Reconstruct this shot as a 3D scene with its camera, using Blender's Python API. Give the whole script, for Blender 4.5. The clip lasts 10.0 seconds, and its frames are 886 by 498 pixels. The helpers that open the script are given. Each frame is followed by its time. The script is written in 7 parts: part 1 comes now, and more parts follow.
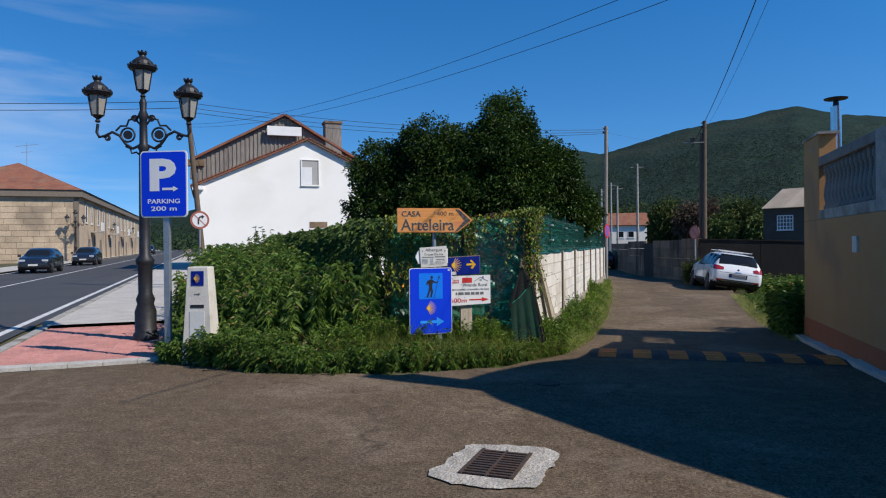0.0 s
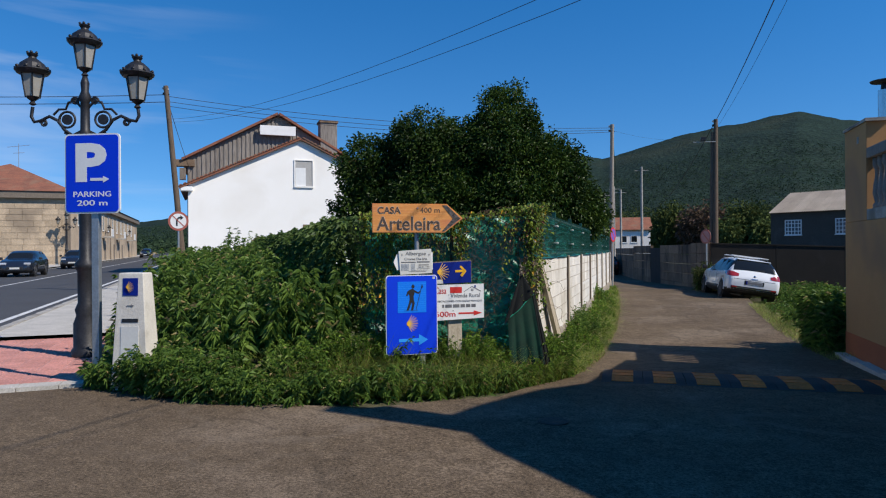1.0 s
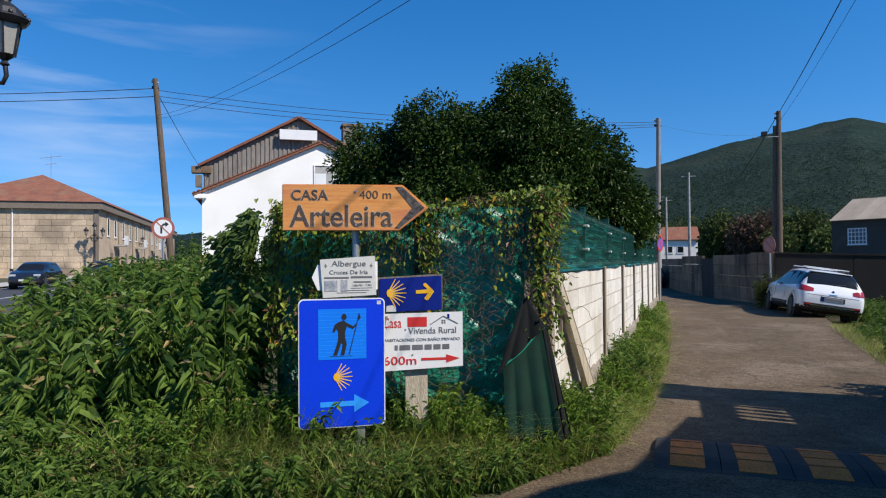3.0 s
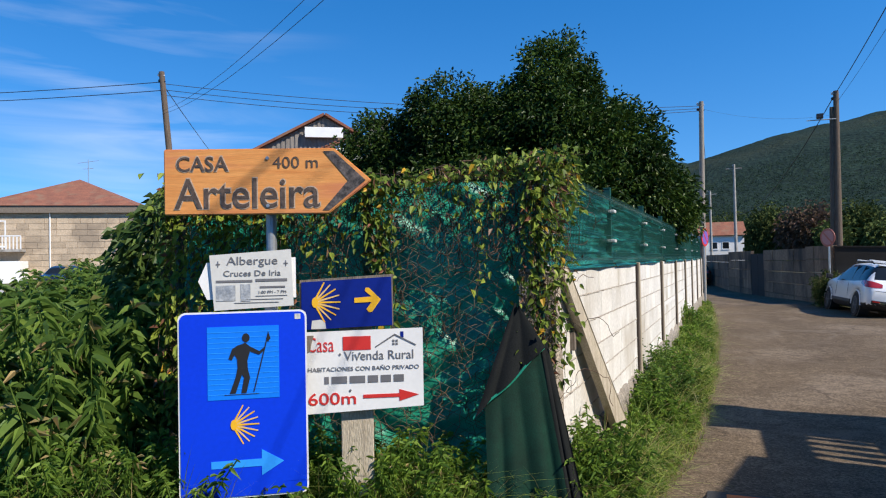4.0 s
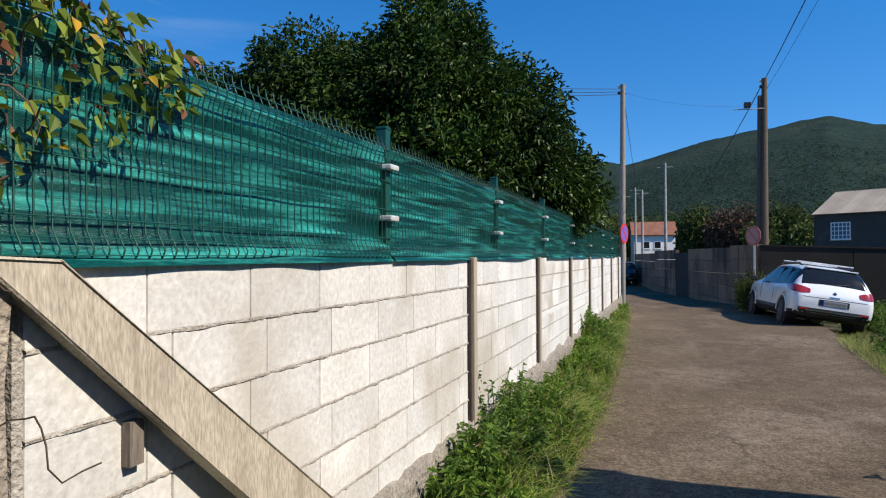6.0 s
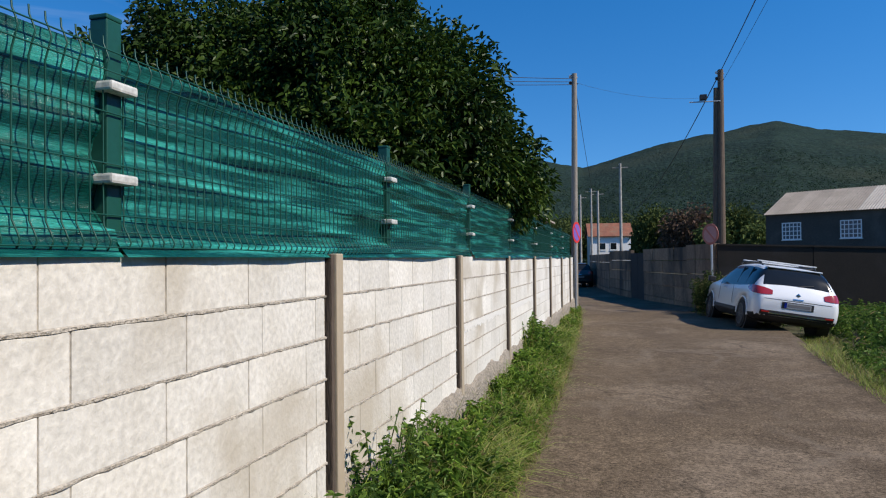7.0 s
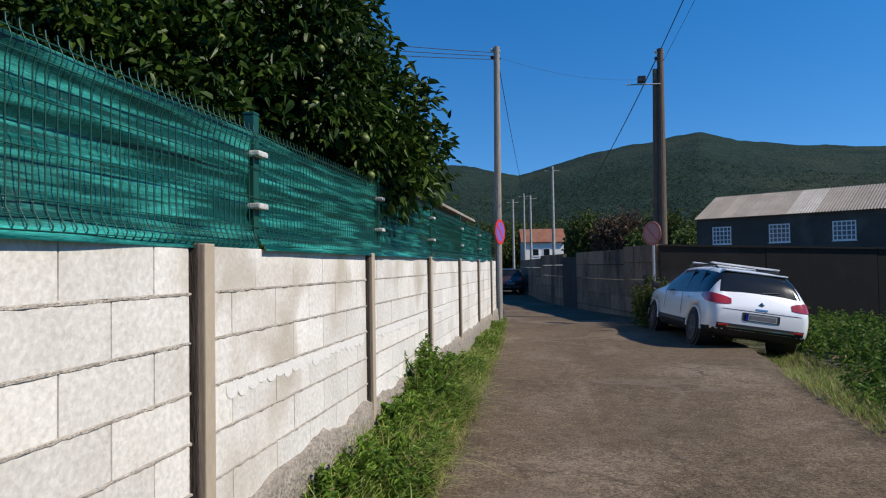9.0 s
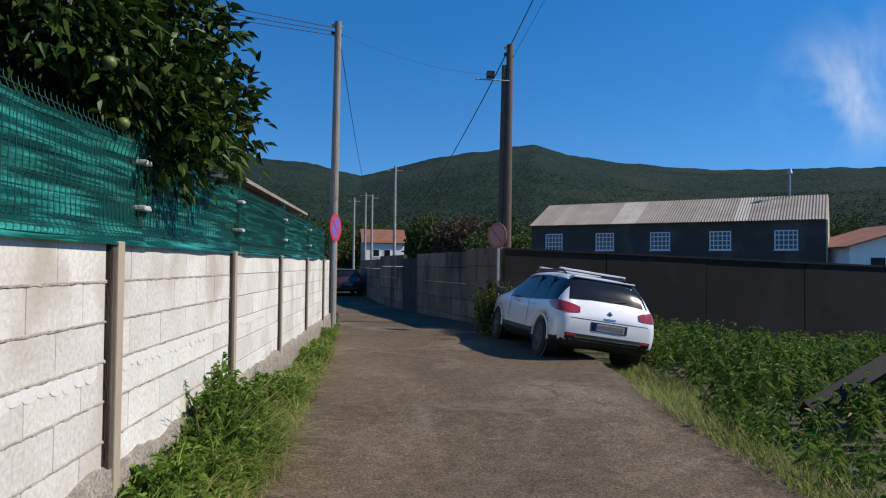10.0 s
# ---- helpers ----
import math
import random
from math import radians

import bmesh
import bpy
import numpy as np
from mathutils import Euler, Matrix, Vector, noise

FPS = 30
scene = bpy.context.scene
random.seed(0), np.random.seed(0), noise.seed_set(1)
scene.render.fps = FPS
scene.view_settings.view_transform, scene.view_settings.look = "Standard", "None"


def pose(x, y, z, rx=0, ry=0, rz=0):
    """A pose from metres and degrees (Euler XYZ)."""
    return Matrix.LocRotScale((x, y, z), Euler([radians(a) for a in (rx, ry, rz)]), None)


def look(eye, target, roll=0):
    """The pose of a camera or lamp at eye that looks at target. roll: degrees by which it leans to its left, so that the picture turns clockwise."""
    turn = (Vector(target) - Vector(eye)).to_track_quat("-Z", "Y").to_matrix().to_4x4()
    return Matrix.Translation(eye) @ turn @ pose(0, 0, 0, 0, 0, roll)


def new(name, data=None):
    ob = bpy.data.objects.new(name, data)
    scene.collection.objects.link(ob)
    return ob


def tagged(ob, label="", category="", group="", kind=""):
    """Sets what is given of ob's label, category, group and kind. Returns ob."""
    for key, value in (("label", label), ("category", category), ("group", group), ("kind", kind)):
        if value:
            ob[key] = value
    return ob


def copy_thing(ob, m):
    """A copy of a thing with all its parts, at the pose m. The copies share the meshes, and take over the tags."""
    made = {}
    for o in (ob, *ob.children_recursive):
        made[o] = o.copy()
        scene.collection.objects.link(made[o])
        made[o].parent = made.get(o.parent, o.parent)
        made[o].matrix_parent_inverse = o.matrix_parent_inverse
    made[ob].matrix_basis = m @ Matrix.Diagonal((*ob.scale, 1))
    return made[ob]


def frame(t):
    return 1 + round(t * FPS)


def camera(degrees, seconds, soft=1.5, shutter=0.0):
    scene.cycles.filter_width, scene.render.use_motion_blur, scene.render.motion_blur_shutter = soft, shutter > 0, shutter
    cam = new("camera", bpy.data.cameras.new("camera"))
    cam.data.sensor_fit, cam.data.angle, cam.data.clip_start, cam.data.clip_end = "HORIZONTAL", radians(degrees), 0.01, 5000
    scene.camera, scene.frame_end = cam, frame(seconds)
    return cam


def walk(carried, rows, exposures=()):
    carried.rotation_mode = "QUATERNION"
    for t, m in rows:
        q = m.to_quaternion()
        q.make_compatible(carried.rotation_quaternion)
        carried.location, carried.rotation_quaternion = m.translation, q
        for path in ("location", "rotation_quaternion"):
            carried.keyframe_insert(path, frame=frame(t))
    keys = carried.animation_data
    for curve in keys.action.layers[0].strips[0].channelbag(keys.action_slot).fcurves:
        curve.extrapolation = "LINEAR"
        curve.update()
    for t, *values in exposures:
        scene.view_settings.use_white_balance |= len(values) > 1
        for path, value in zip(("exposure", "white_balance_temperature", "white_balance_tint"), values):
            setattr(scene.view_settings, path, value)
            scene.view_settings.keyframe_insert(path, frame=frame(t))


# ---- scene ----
cam = camera(67.3, 10.0, soft=1.15)
PATH = [
    (0, (-0.025, 0.044, 1.537), (-0.598, 1.96, 1.528), -0.6),
    (0.5, (-0.148, 0.793, 1.509), (-0.721, 2.709, 1.504), -0.5),
    (1, (-0.265, 1.557, 1.52), (-0.843, 3.472, 1.524), -0.4),
    (1.5, (-0.341, 2.293, 1.514), (-0.922, 4.207, 1.521), -0.3),
    (2, (-0.428, 3.07, 1.52), (-1.019, 4.98, 1.544), -0.1),
    (2.5, (-0.451, 3.779, 1.512), (-1.075, 5.679, 1.546), -0.1),
    (4, (-0.587, 6.101, 1.462), (-1.389, 7.932, 1.501), -1.1),
    (4.5, (-0.519, 6.825, 1.461), (-1.304, 8.664, 1.5), -0.8),
    (5, (-0.445, 7.603, 1.434), (-1.191, 9.458, 1.473), -0.7),
    (5.5, (-0.293, 8.311, 1.43), (-0.991, 10.185, 1.46), -0.4),
    (7, (-0.162, 10.683, 1.379), (-0.688, 12.612, 1.411), -0.6),
    (7.5, (-0.125, 11.465, 1.375), (-0.601, 13.407, 1.411), -0.7),
    (8, (-0.113, 12.232, 1.344), (-0.54, 14.185, 1.382), -0.8),
    (8.5, (-0.094, 13.048, 1.327), (-0.478, 15.01, 1.372), -0.8),
    (9, (-0.091, 13.826, 1.303), (-0.431, 15.796, 1.354), -0.9),
    (9.5, (-0.061, 14.637, 1.279), (-0.338, 16.617, 1.346), -0.5),
    (10, (-0.097, 15.393, 1.302), (0.037, 17.388, 1.353), 0.6),
]
walk(cam, [(t, look(eye, target, roll)) for t, eye, target, roll in PATH],
     exposures=[(0.0, -0.15), (1.0, -0.12), (2.5, -0.02), (4.0, 0.25), (4.5, 0.3), (5.5, 0.25), (7.0, -0.02), (8.0, -0.03), (10.0, -0.12)])

# ---- sky and sun ----
SUN_FROM = Vector((3.38, -0.70, 3.3)).normalized()
world = bpy.data.worlds.new("sky")
scene.world = world
world.use_nodes = True
wn = world.node_tree
sky = wn.nodes.new("ShaderNodeTexSky")
sky.sky_type = 'NISHITA'
sky.sun_disc = False
sky.sun_elevation = math.asin(SUN_FROM.z)
sky.sun_rotation = math.atan2(SUN_FROM.x, SUN_FROM.y)
sky.air_density, sky.dust_density, sky.ozone_density = 1.0, 0.0, 2.0
tone = wn.nodes.new("ShaderNodeHueSaturation")
tone.inputs["Saturation"].default_value, tone.inputs["Hue"].default_value = 1.42, 0.505
# the deep even blue of a dry day: the pale band at the horizon stays low
lift, level, unit = wn.nodes.new("ShaderNodeTexCoord"), wn.nodes.new("ShaderNodeVectorMath"), wn.nodes.new("ShaderNodeVectorMath")
level.operation, unit.operation = 'ADD', 'NORMALIZE'
level.inputs[1].default_value = (0.0, 0.0, 0.14)
wn.links.new(lift.outputs["Generated"], level.inputs[0])
wn.links.new(level.outputs[0], unit.inputs[0])
wn.links.new(unit.outputs[0], sky.inputs["Vector"])
wn.links.new(sky.outputs[0], tone.inputs["Color"])
# thin cirrus: a torn wisp over the field and a faint streak above the main road
def wisp(way, reach, scale, rotation, low, high, amount):
    """Cloud amount round one direction of the sky, torn by stretched noise."""
    tc_, mp_, no_, ra_, di_, fa_, mu_ = (wn.nodes.new("ShaderNode" + k) for k in ("TexCoord", "Mapping", "TexNoise", "MapRange", "VectorMath", "MapRange", "Math"))
    mp_.inputs["Scale"].default_value, mp_.inputs["Rotation"].default_value = scale, rotation
    no_.inputs["Scale"].default_value, no_.inputs["Detail"].default_value, no_.inputs["Distortion"].default_value = 1.0, 7, 0.6
    ra_.inputs[1].default_value, ra_.inputs[2].default_value, ra_.inputs[4].default_value = low, high, amount
    di_.operation, mu_.operation = 'DISTANCE', 'MULTIPLY'
    di_.inputs[1].default_value = way
    fa_.interpolation_type = 'SMOOTHSTEP'
    fa_.inputs[1].default_value, fa_.inputs[2].default_value, fa_.inputs[3].default_value, fa_.inputs[4].default_value = 0.0, reach, 1.0, 0.0
    wn.links.new(tc_.outputs["Generated"], mp_.inputs[0])
    wn.links.new(mp_.outputs[0], no_.inputs["Vector"])
    wn.links.new(no_.outputs[0], ra_.inputs[0])
    wn.links.new(tc_.outputs["Generated"], di_.inputs[0])
    wn.links.new(di_.outputs["Value"], fa_.inputs[0])
    wn.links.new(ra_.outputs[0], mu_.inputs[0])
    wn.links.new(fa_.outputs[0], mu_.inputs[1])
    return mu_.outputs[0]


sky_colour = tone.outputs[0]
for way, reach, scale, rotation, low, high, amount in (((0.568, 0.790, 0.232), 0.125, (13, 13, 8), (0.2, 0.1, 0.3), 0.40, 0.74, 0.62), ((-0.73, 0.65, 0.20), 0.34, (3, 3, 26), (0.06, 0.03, 0.0), 0.48, 0.8, 0.32)):
    veil = wn.nodes.new("ShaderNodeMix")
    veil.data_type = 'RGBA'
    veil.inputs[7].default_value = (5.2, 5.6, 6.2, 1)
    wn.links.new(wisp(way, reach, scale, rotation, low, high, amount), veil.inputs[0])
    wn.links.new(sky_colour, veil.inputs[6])
    sky_colour = veil.outputs[2]
wn.links.new(sky_colour, wn.nodes["Background"].inputs[0])
wn.nodes["Background"].inputs[1].default_value = 0.166
sun = new("sun", bpy.data.lights.new("sun", 'SUN'))
sun.data.energy, sun.data.angle, sun.data.color = 5.4, radians(0.5), (1.0, 0.92, 0.81)
sun.matrix_world = look(tuple(SUN_FROM * 60), (0, 0, 0))

# ---- materials ----
rng = np.random.default_rng(7)


def mat(name, c1, c2=None, rough=0.8, metal=0.0, scale=3.0, fine=45.0, fine_amt=0.35, bump=0.3, dist=0.01,
        rnd=0.0, island=0.0, spec=0.5, stretch=(1, 1, 1), translucent=0.0, stain=None, stain_scale=0.8, emit=0.0, coat=0.0, contrast=(0.3, 0.7)):
    m = bpy.data.materials.new(name)
    m.use_nodes = True
    nt = m.node_tree
    N, L = nt.nodes, nt.links
    b = N["Principled BSDF"]
    c2 = c2 or tuple(v * 0.75 for v in c1)
    tc = N.new("ShaderNodeTexCoord")
    mp = N.new("ShaderNodeMapping")
    mp.inputs["Scale"].default_value = stretch
    L.new(N.new("ShaderNodeNewGeometry").outputs["Position"] if rnd else tc.outputs["Object"], mp.inputs[0])
    n1 = N.new("ShaderNodeTexNoise")
    n1.inputs["Scale"].default_value, n1.inputs["Detail"].default_value, n1.inputs["Roughness"].default_value = scale, 5, 0.6
    L.new(mp.outputs[0], n1.inputs["Vector"])
    n2 = N.new("ShaderNodeTexNoise")
    n2.inputs["Scale"].default_value, n2.inputs["Detail"].default_value = fine, 3
    L.new(mp.outputs[0], n2.inputs["Vector"])
    mr = N.new("ShaderNodeMapRange")
    mr.inputs[1].default_value, mr.inputs[2].default_value = contrast
    L.new(n1.outputs[0], mr.inputs[0])
    mix = N.new("ShaderNodeMix")
    mix.data_type = 'RGBA'
    mix.inputs[6].default_value, mix.inputs[7].default_value = (*c1, 1), (*c2, 1)
    L.new(mr.outputs[0], mix.inputs[0])
    col = mix.outputs[2]
    val = N.new("ShaderNodeMapRange")
    val.inputs[1].default_value, val.inputs[2].default_value = 0.25, 0.75
    val.inputs[3].default_value, val.inputs[4].default_value = 1 - fine_amt, 1 + fine_amt
    L.new(n2.outputs[0], val.inputs[0])
    v = val.outputs[0]
    if rnd or island:
        src = N.new("ShaderNodeObjectInfo").outputs["Random"] if rnd else N.new("ShaderNodeNewGeometry").outputs["Random Per Island"]
        amt = rnd or island
        r = N.new("ShaderNodeMapRange")
        r.inputs[3].default_value, r.inputs[4].default_value = 1 - amt, 1 + amt
        L.new(src, r.inputs[0])
        mu = N.new("ShaderNodeMath")
        mu.operation = 'MULTIPLY'
        L.new(v, mu.inputs[0]), L.new(r.outputs[0], mu.inputs[1])
        v = mu.outputs[0]
    hsv = N.new("ShaderNodeHueSaturation")
    L.new(v, hsv.inputs["Value"]), L.new(col, hsv.inputs["Color"])
    if island:
        h = N.new("ShaderNodeMapRange")
        h.inputs[3].default_value, h.inputs[4].default_value = 0.5 + 0.03 * island, 0.5 - 0.05 * island
        L.new(src, h.inputs[0]), L.new(h.outputs[0], hsv.inputs["Hue"])
    col = hsv.outputs[0]
    if stain:
        n3 = N.new("ShaderNodeTexNoise")
        n3.inputs["Scale"].default_value, n3.inputs["Detail"].default_value, n3.inputs["Distortion"].default_value = stain_scale, 8, 0.4
        L.new(mp.outputs[0], n3.inputs["Vector"])
        sr = N.new("ShaderNodeMapRange")
        sr.inputs[1].default_value, sr.inputs[2].default_value = 0.52, 0.68
        L.new(n3.outputs[0], sr.inputs[0])
        mx = N.new("ShaderNodeMix")
        mx.data_type = 'RGBA'
        mx.inputs[7].default_value = (*stain, 1)
        L.new(sr.outputs[0], mx.inputs[0]), L.new(col, mx.inputs[6])
        col = mx.outputs[2]
    L.new(col, b.inputs["Base Color"])
    b.inputs["Roughness"].default_value, b.inputs["Metallic"].default_value = rough, metal
    b.inputs["Specular IOR Level"].default_value = spec
    b.inputs["Coat Weight"].default_value = coat
    if emit:
        L.new(col, b.inputs["Emission Color"])
        b.inputs["Emission Strength"].default_value = emit
    if bump:
        bp = N.new("ShaderNodeBump")
        bp.inputs["Strength"].default_value, bp.inputs["Distance"].default_value = bump, dist
        ad = N.new("ShaderNodeMath")
        ad.operation = 'ADD'
        L.new(n1.outputs[0], ad.inputs[0]), L.new(n2.outputs[0], ad.inputs[1])
        L.new(ad.outputs[0], bp.inputs["Height"]), L.new(bp.outputs[0], b.inputs["Normal"])
    if translucent:
        t = N.new("ShaderNodeBsdfTranslucent")
        L.new(col, t.inputs[0])
        ms = N.new("ShaderNodeMixShader")
        ms.inputs[0].default_value = translucent
        L.new(b.outputs[0], ms.inputs[1]), L.new(t.outputs[0], ms.inputs[2])
        L.new(ms.outputs[0], N["Material Output"].inputs[0])
    return m


def cracks(m, scale=0.75, amount=0.85, mid=38.0, mid_amt=0.6, tone_=(0.018, 0.016, 0.014), thick=0.02, where_scale=0.7):
    """Fine crack lines and mottled aggregate laid over a material's colour."""
    nt = m.node_tree
    N, L = nt.nodes, nt.links
    b = N["Principled BSDF"]
    src = b.inputs["Base Color"].links[0].from_socket
    tc = N.new("ShaderNodeTexCoord")
    warp = N.new("ShaderNodeTexNoise")
    warp.inputs["Scale"].default_value, warp.inputs["Detail"].default_value = 2.5, 6
    L.new(tc.outputs["Object"], warp.inputs["Vector"])
    mv = N.new("ShaderNodeMix")
    mv.data_type = 'VECTOR'
    mv.inputs[0].default_value = 0.35
    L.new(tc.outputs["Object"], mv.inputs[4]), L.new(warp.outputs["Color"], mv.inputs[5])
    vo = N.new("ShaderNodeTexVoronoi")
    vo.feature = 'DISTANCE_TO_EDGE'
    vo.inputs["Scale"].default_value = scale
    L.new(mv.outputs[1], vo.inputs["Vector"])
    line = N.new("ShaderNodeMapRange")
    line.inputs[1].default_value, line.inputs[2].default_value, line.inputs[3].default_value, line.inputs[4].default_value = 0.0, thick, 1.0, 0.0
    L.new(vo.outputs["Distance"], line.inputs[0])
    where = N.new("ShaderNodeTexNoise")
    where.inputs["Scale"].default_value, where.inputs["Detail"].default_value = where_scale, 4
    L.new(tc.outputs["Object"], where.inputs["Vector"])
    wm = N.new("ShaderNodeMapRange")
    wm.inputs[1].default_value, wm.inputs[2].default_value, wm.inputs[4].default_value = 0.48, 0.6, amount
    L.new(where.outputs[0], wm.inputs[0])
    mul = N.new("ShaderNodeMath")
    mul.operation = 'MULTIPLY'
    L.new(line.outputs[0], mul.inputs[0]), L.new(wm.outputs[0], mul.inputs[1])
    md = N.new("ShaderNodeTexNoise")
    md.inputs["Scale"].default_value, md.inputs["Detail"].default_value, md.inputs["Roughness"].default_value = mid, 8, 0.8
    L.new(tc.outputs["Object"], md.inputs["Vector"])
    mr = N.new("ShaderNodeMapRange")
    mr.inputs[1].default_value, mr.inputs[2].default_value, mr.inputs[3].default_value, mr.inputs[4].default_value = 0.35, 0.65, 1 - mid_amt, 1 + mid_amt
    L.new(md.outputs[0], mr.inputs[0])
    hs = N.new("ShaderNodeHueSaturation")
    L.new(src, hs.inputs["Color"]), L.new(mr.outputs[0], hs.inputs["Value"])
    mx = N.new("ShaderNodeMix")
    mx.data_type = 'RGBA'
    mx.inputs[7].default_value = (*tone_, 1)
    L.new(mul.outputs[0], mx.inputs[0]), L.new(hs.outputs[0], mx.inputs[6])
    L.new(mx.outputs[2], b.inputs["Base Color"])
    return m


def leafmat(name, c1, c2, rough=0.5, translucent=0.3, scale=1.2, island=0.45, spec=0.25):
    return mat(name, c1, c2, rough=rough, scale=scale, fine=20, fine_amt=0.15, bump=0, island=island, translucent=translucent, spec=spec)


ASPHALT = mat("asphalt", (0.142, 0.105, 0.069), (0.100, 0.074, 0.050), rough=0.95, scale=0.7, fine=130, fine_amt=0.45, bump=0.7, dist=0.009, stain=(0.18, 0.138, 0.098), stain_scale=0.5, spec=0.12)
cracks(ASPHALT, scale=0.55, mid=42.0, mid_amt=0.8, amount=0.5, thick=0.012, where_scale=0.5)
cracks(ASPHALT, scale=0.9, amount=0.45, mid=7.0, mid_amt=0.3, tone_=(0.20, 0.16, 0.12), thick=0.05, where_scale=0.35)
ROADASPHALT = mat("road_asphalt", (0.06, 0.06, 0.062), (0.045, 0.045, 0.047), rough=0.85, scale=0.4, fine=120, fine_amt=0.3, bump=0.5, dist=0.006)
SOIL = mat("soil_and_turf", (0.06, 0.07, 0.025), (0.09, 0.075, 0.04), rough=1, scale=0.8, fine=30, bump=0.8, dist=0.03)
WHITEPAINT = mat("road_paint", (0.7, 0.7, 0.68), (0.45, 0.45, 0.43), rough=0.7, scale=3, fine=60)
CONCRETE = mat("concrete", (0.42, 0.40, 0.36), (0.27, 0.25, 0.22), rough=0.9, scale=4, fine=70, bump=0.5, dist=0.006, stain=(0.2, 0.18, 0.15), stain_scale=1.6)
PAVING = mat("pale_paving", (0.5, 0.47, 0.42), (0.38, 0.36, 0.32), rough=0.9, scale=2.5, fine=60)
PINK = mat("pink_tile", (0.55, 0.27, 0.23), (0.45, 0.22, 0.19), rough=0.85, rnd=0.12, scale=4, fine=60)
BLOCK = mat("white_block", (0.71, 0.68, 0.62), (0.60, 0.565, 0.50), rough=0.92, scale=3.5, fine=40, fine_amt=0.16, bump=0.7, dist=0.006, rnd=0.09, stain=(0.47, 0.42, 0.34), stain_scale=1.3, stretch=(1, 1, 0.85))
MORTAR = mat("mortar", (0.50, 0.45, 0.38), (0.30, 0.26, 0.21), rough=1, scale=12, fine=90, bump=0.9, dist=0.012)
POSTCONC = mat("post_concrete", (0.44, 0.365, 0.265), (0.33, 0.27, 0.195), rough=0.95, scale=3, fine=40, fine_amt=0.08, stain=(0.30, 0.19, 0.10), stain_scale=1.4, bump=0.2, stretch=(1, 1, 0.4))
# base lowered against bright fill: part of the wall's shade is in this colour
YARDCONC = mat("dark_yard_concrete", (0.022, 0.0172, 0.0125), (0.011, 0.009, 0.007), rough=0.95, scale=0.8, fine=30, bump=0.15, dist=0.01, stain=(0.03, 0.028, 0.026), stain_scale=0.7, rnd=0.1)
TARRED = mat("tarred_timber", (0.035, 0.03, 0.026), (0.02, 0.018, 0.016), rough=0.9, scale=6, stretch=(4, 4, 0.5))
OLDCONC = mat("weathered_concrete", (0.28, 0.19, 0.118), (0.145, 0.098, 0.062), rough=0.95, scale=1.6, fine=30, bump=0.4, dist=0.01, stain=(0.05, 0.038, 0.028), stain_scale=1.0, rnd=0.2, stretch=(1, 1, 0.4))
GREENSTEEL = mat("green_steel", (0.008, 0.078, 0.054), (0.007, 0.060, 0.042), rough=0.45, scale=6, fine=50, fine_amt=0.1, bump=0.05)
# bright stretched streaks: the sheen on the folds painted into the net's colour
NET = mat("green_shade_net", (0.002, 0.066, 0.052), (0.06, 0.50, 0.41), rough=0.27, scale=5.5, fine=170, fine_amt=0.6, bump=0.5, dist=0.006, translucent=0.14, spec=0.8, stretch=(1, 0.2, 4.2), contrast=(0.47, 0.68))
NETBRIGHT = mat("bright_shade_net", (0.035, 0.44, 0.27), (0.010, 0.20, 0.12), rough=0.34, scale=3, fine=200, fine_amt=0.4, bump=0.3, dist=0.004, translucent=0.35, spec=0.7)
ALU = mat("pale_aluminium", (0.75, 0.75, 0.74), rough=0.4, metal=0.3, bump=0)
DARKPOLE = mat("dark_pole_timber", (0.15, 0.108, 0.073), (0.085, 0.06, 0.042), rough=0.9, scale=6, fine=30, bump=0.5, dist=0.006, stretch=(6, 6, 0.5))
# concrete darkened so the balustrade's shade is in its colour
SHADECONC = mat("shaded_balustrade", (0.24, 0.22, 0.20), (0.17, 0.16, 0.145), rough=0.9, scale=4, fine=60)
DARKCLOTH = mat("dark_cloth", (0.014, 0.015, 0.015), (0.009, 0.011, 0.011), rough=0.9, scale=5, fine=150, bump=0.4, dist=0.003, spec=0.15)
GREENCLOTH = mat("green_cloth", (0.004, 0.036, 0.022), (0.003, 0.017, 0.011), rough=0.7, scale=5, fine=150, bump=0.3, dist=0.003, spec=0.2)
OLDWIRE = mat("weathered_wire", (0.07, 0.09, 0.06), (0.11, 0.09, 0.055), rough=0.7, scale=8, bump=0)
CLIP = mat("pale_plastic", (0.62, 0.62, 0.58), rough=0.5, bump=0.05)
CAST = mat("cast_iron", (0.035, 0.035, 0.038), (0.02, 0.02, 0.022), rough=0.5, metal=0.4, scale=8, bump=0.15)
FROST = mat("frosted_glass", (0.55, 0.53, 0.48), (0.45, 0.43, 0.38), rough=0.35, scale=3, fine_amt=0.1, bump=0.0, translucent=0.4)
GALV = mat("galvanised_steel", (0.45, 0.47, 0.48), (0.36, 0.38, 0.39), rough=0.45, metal=0.7, scale=6, fine_amt=0.15, bump=0.05)
SIGNBLUE = mat("sign_blue", (0.002, 0.045, 0.70), (0.002, 0.042, 0.64), spec=0.2, rough=0.5, fine_amt=0.05, scale=2, bump=0.0)
BRIGHTBLUE = mat("pictogram_blue", (0.005, 0.20, 0.85), (0.005, 0.18, 0.80), spec=0.2, rough=0.5, fine_amt=0.05, bump=0)
ARROWBLUE = mat("arrow_blue", (0.03, 0.32, 0.90), (0.03, 0.29, 0.85), spec=0.2, rough=0.5, fine_amt=0.05, bump=0)
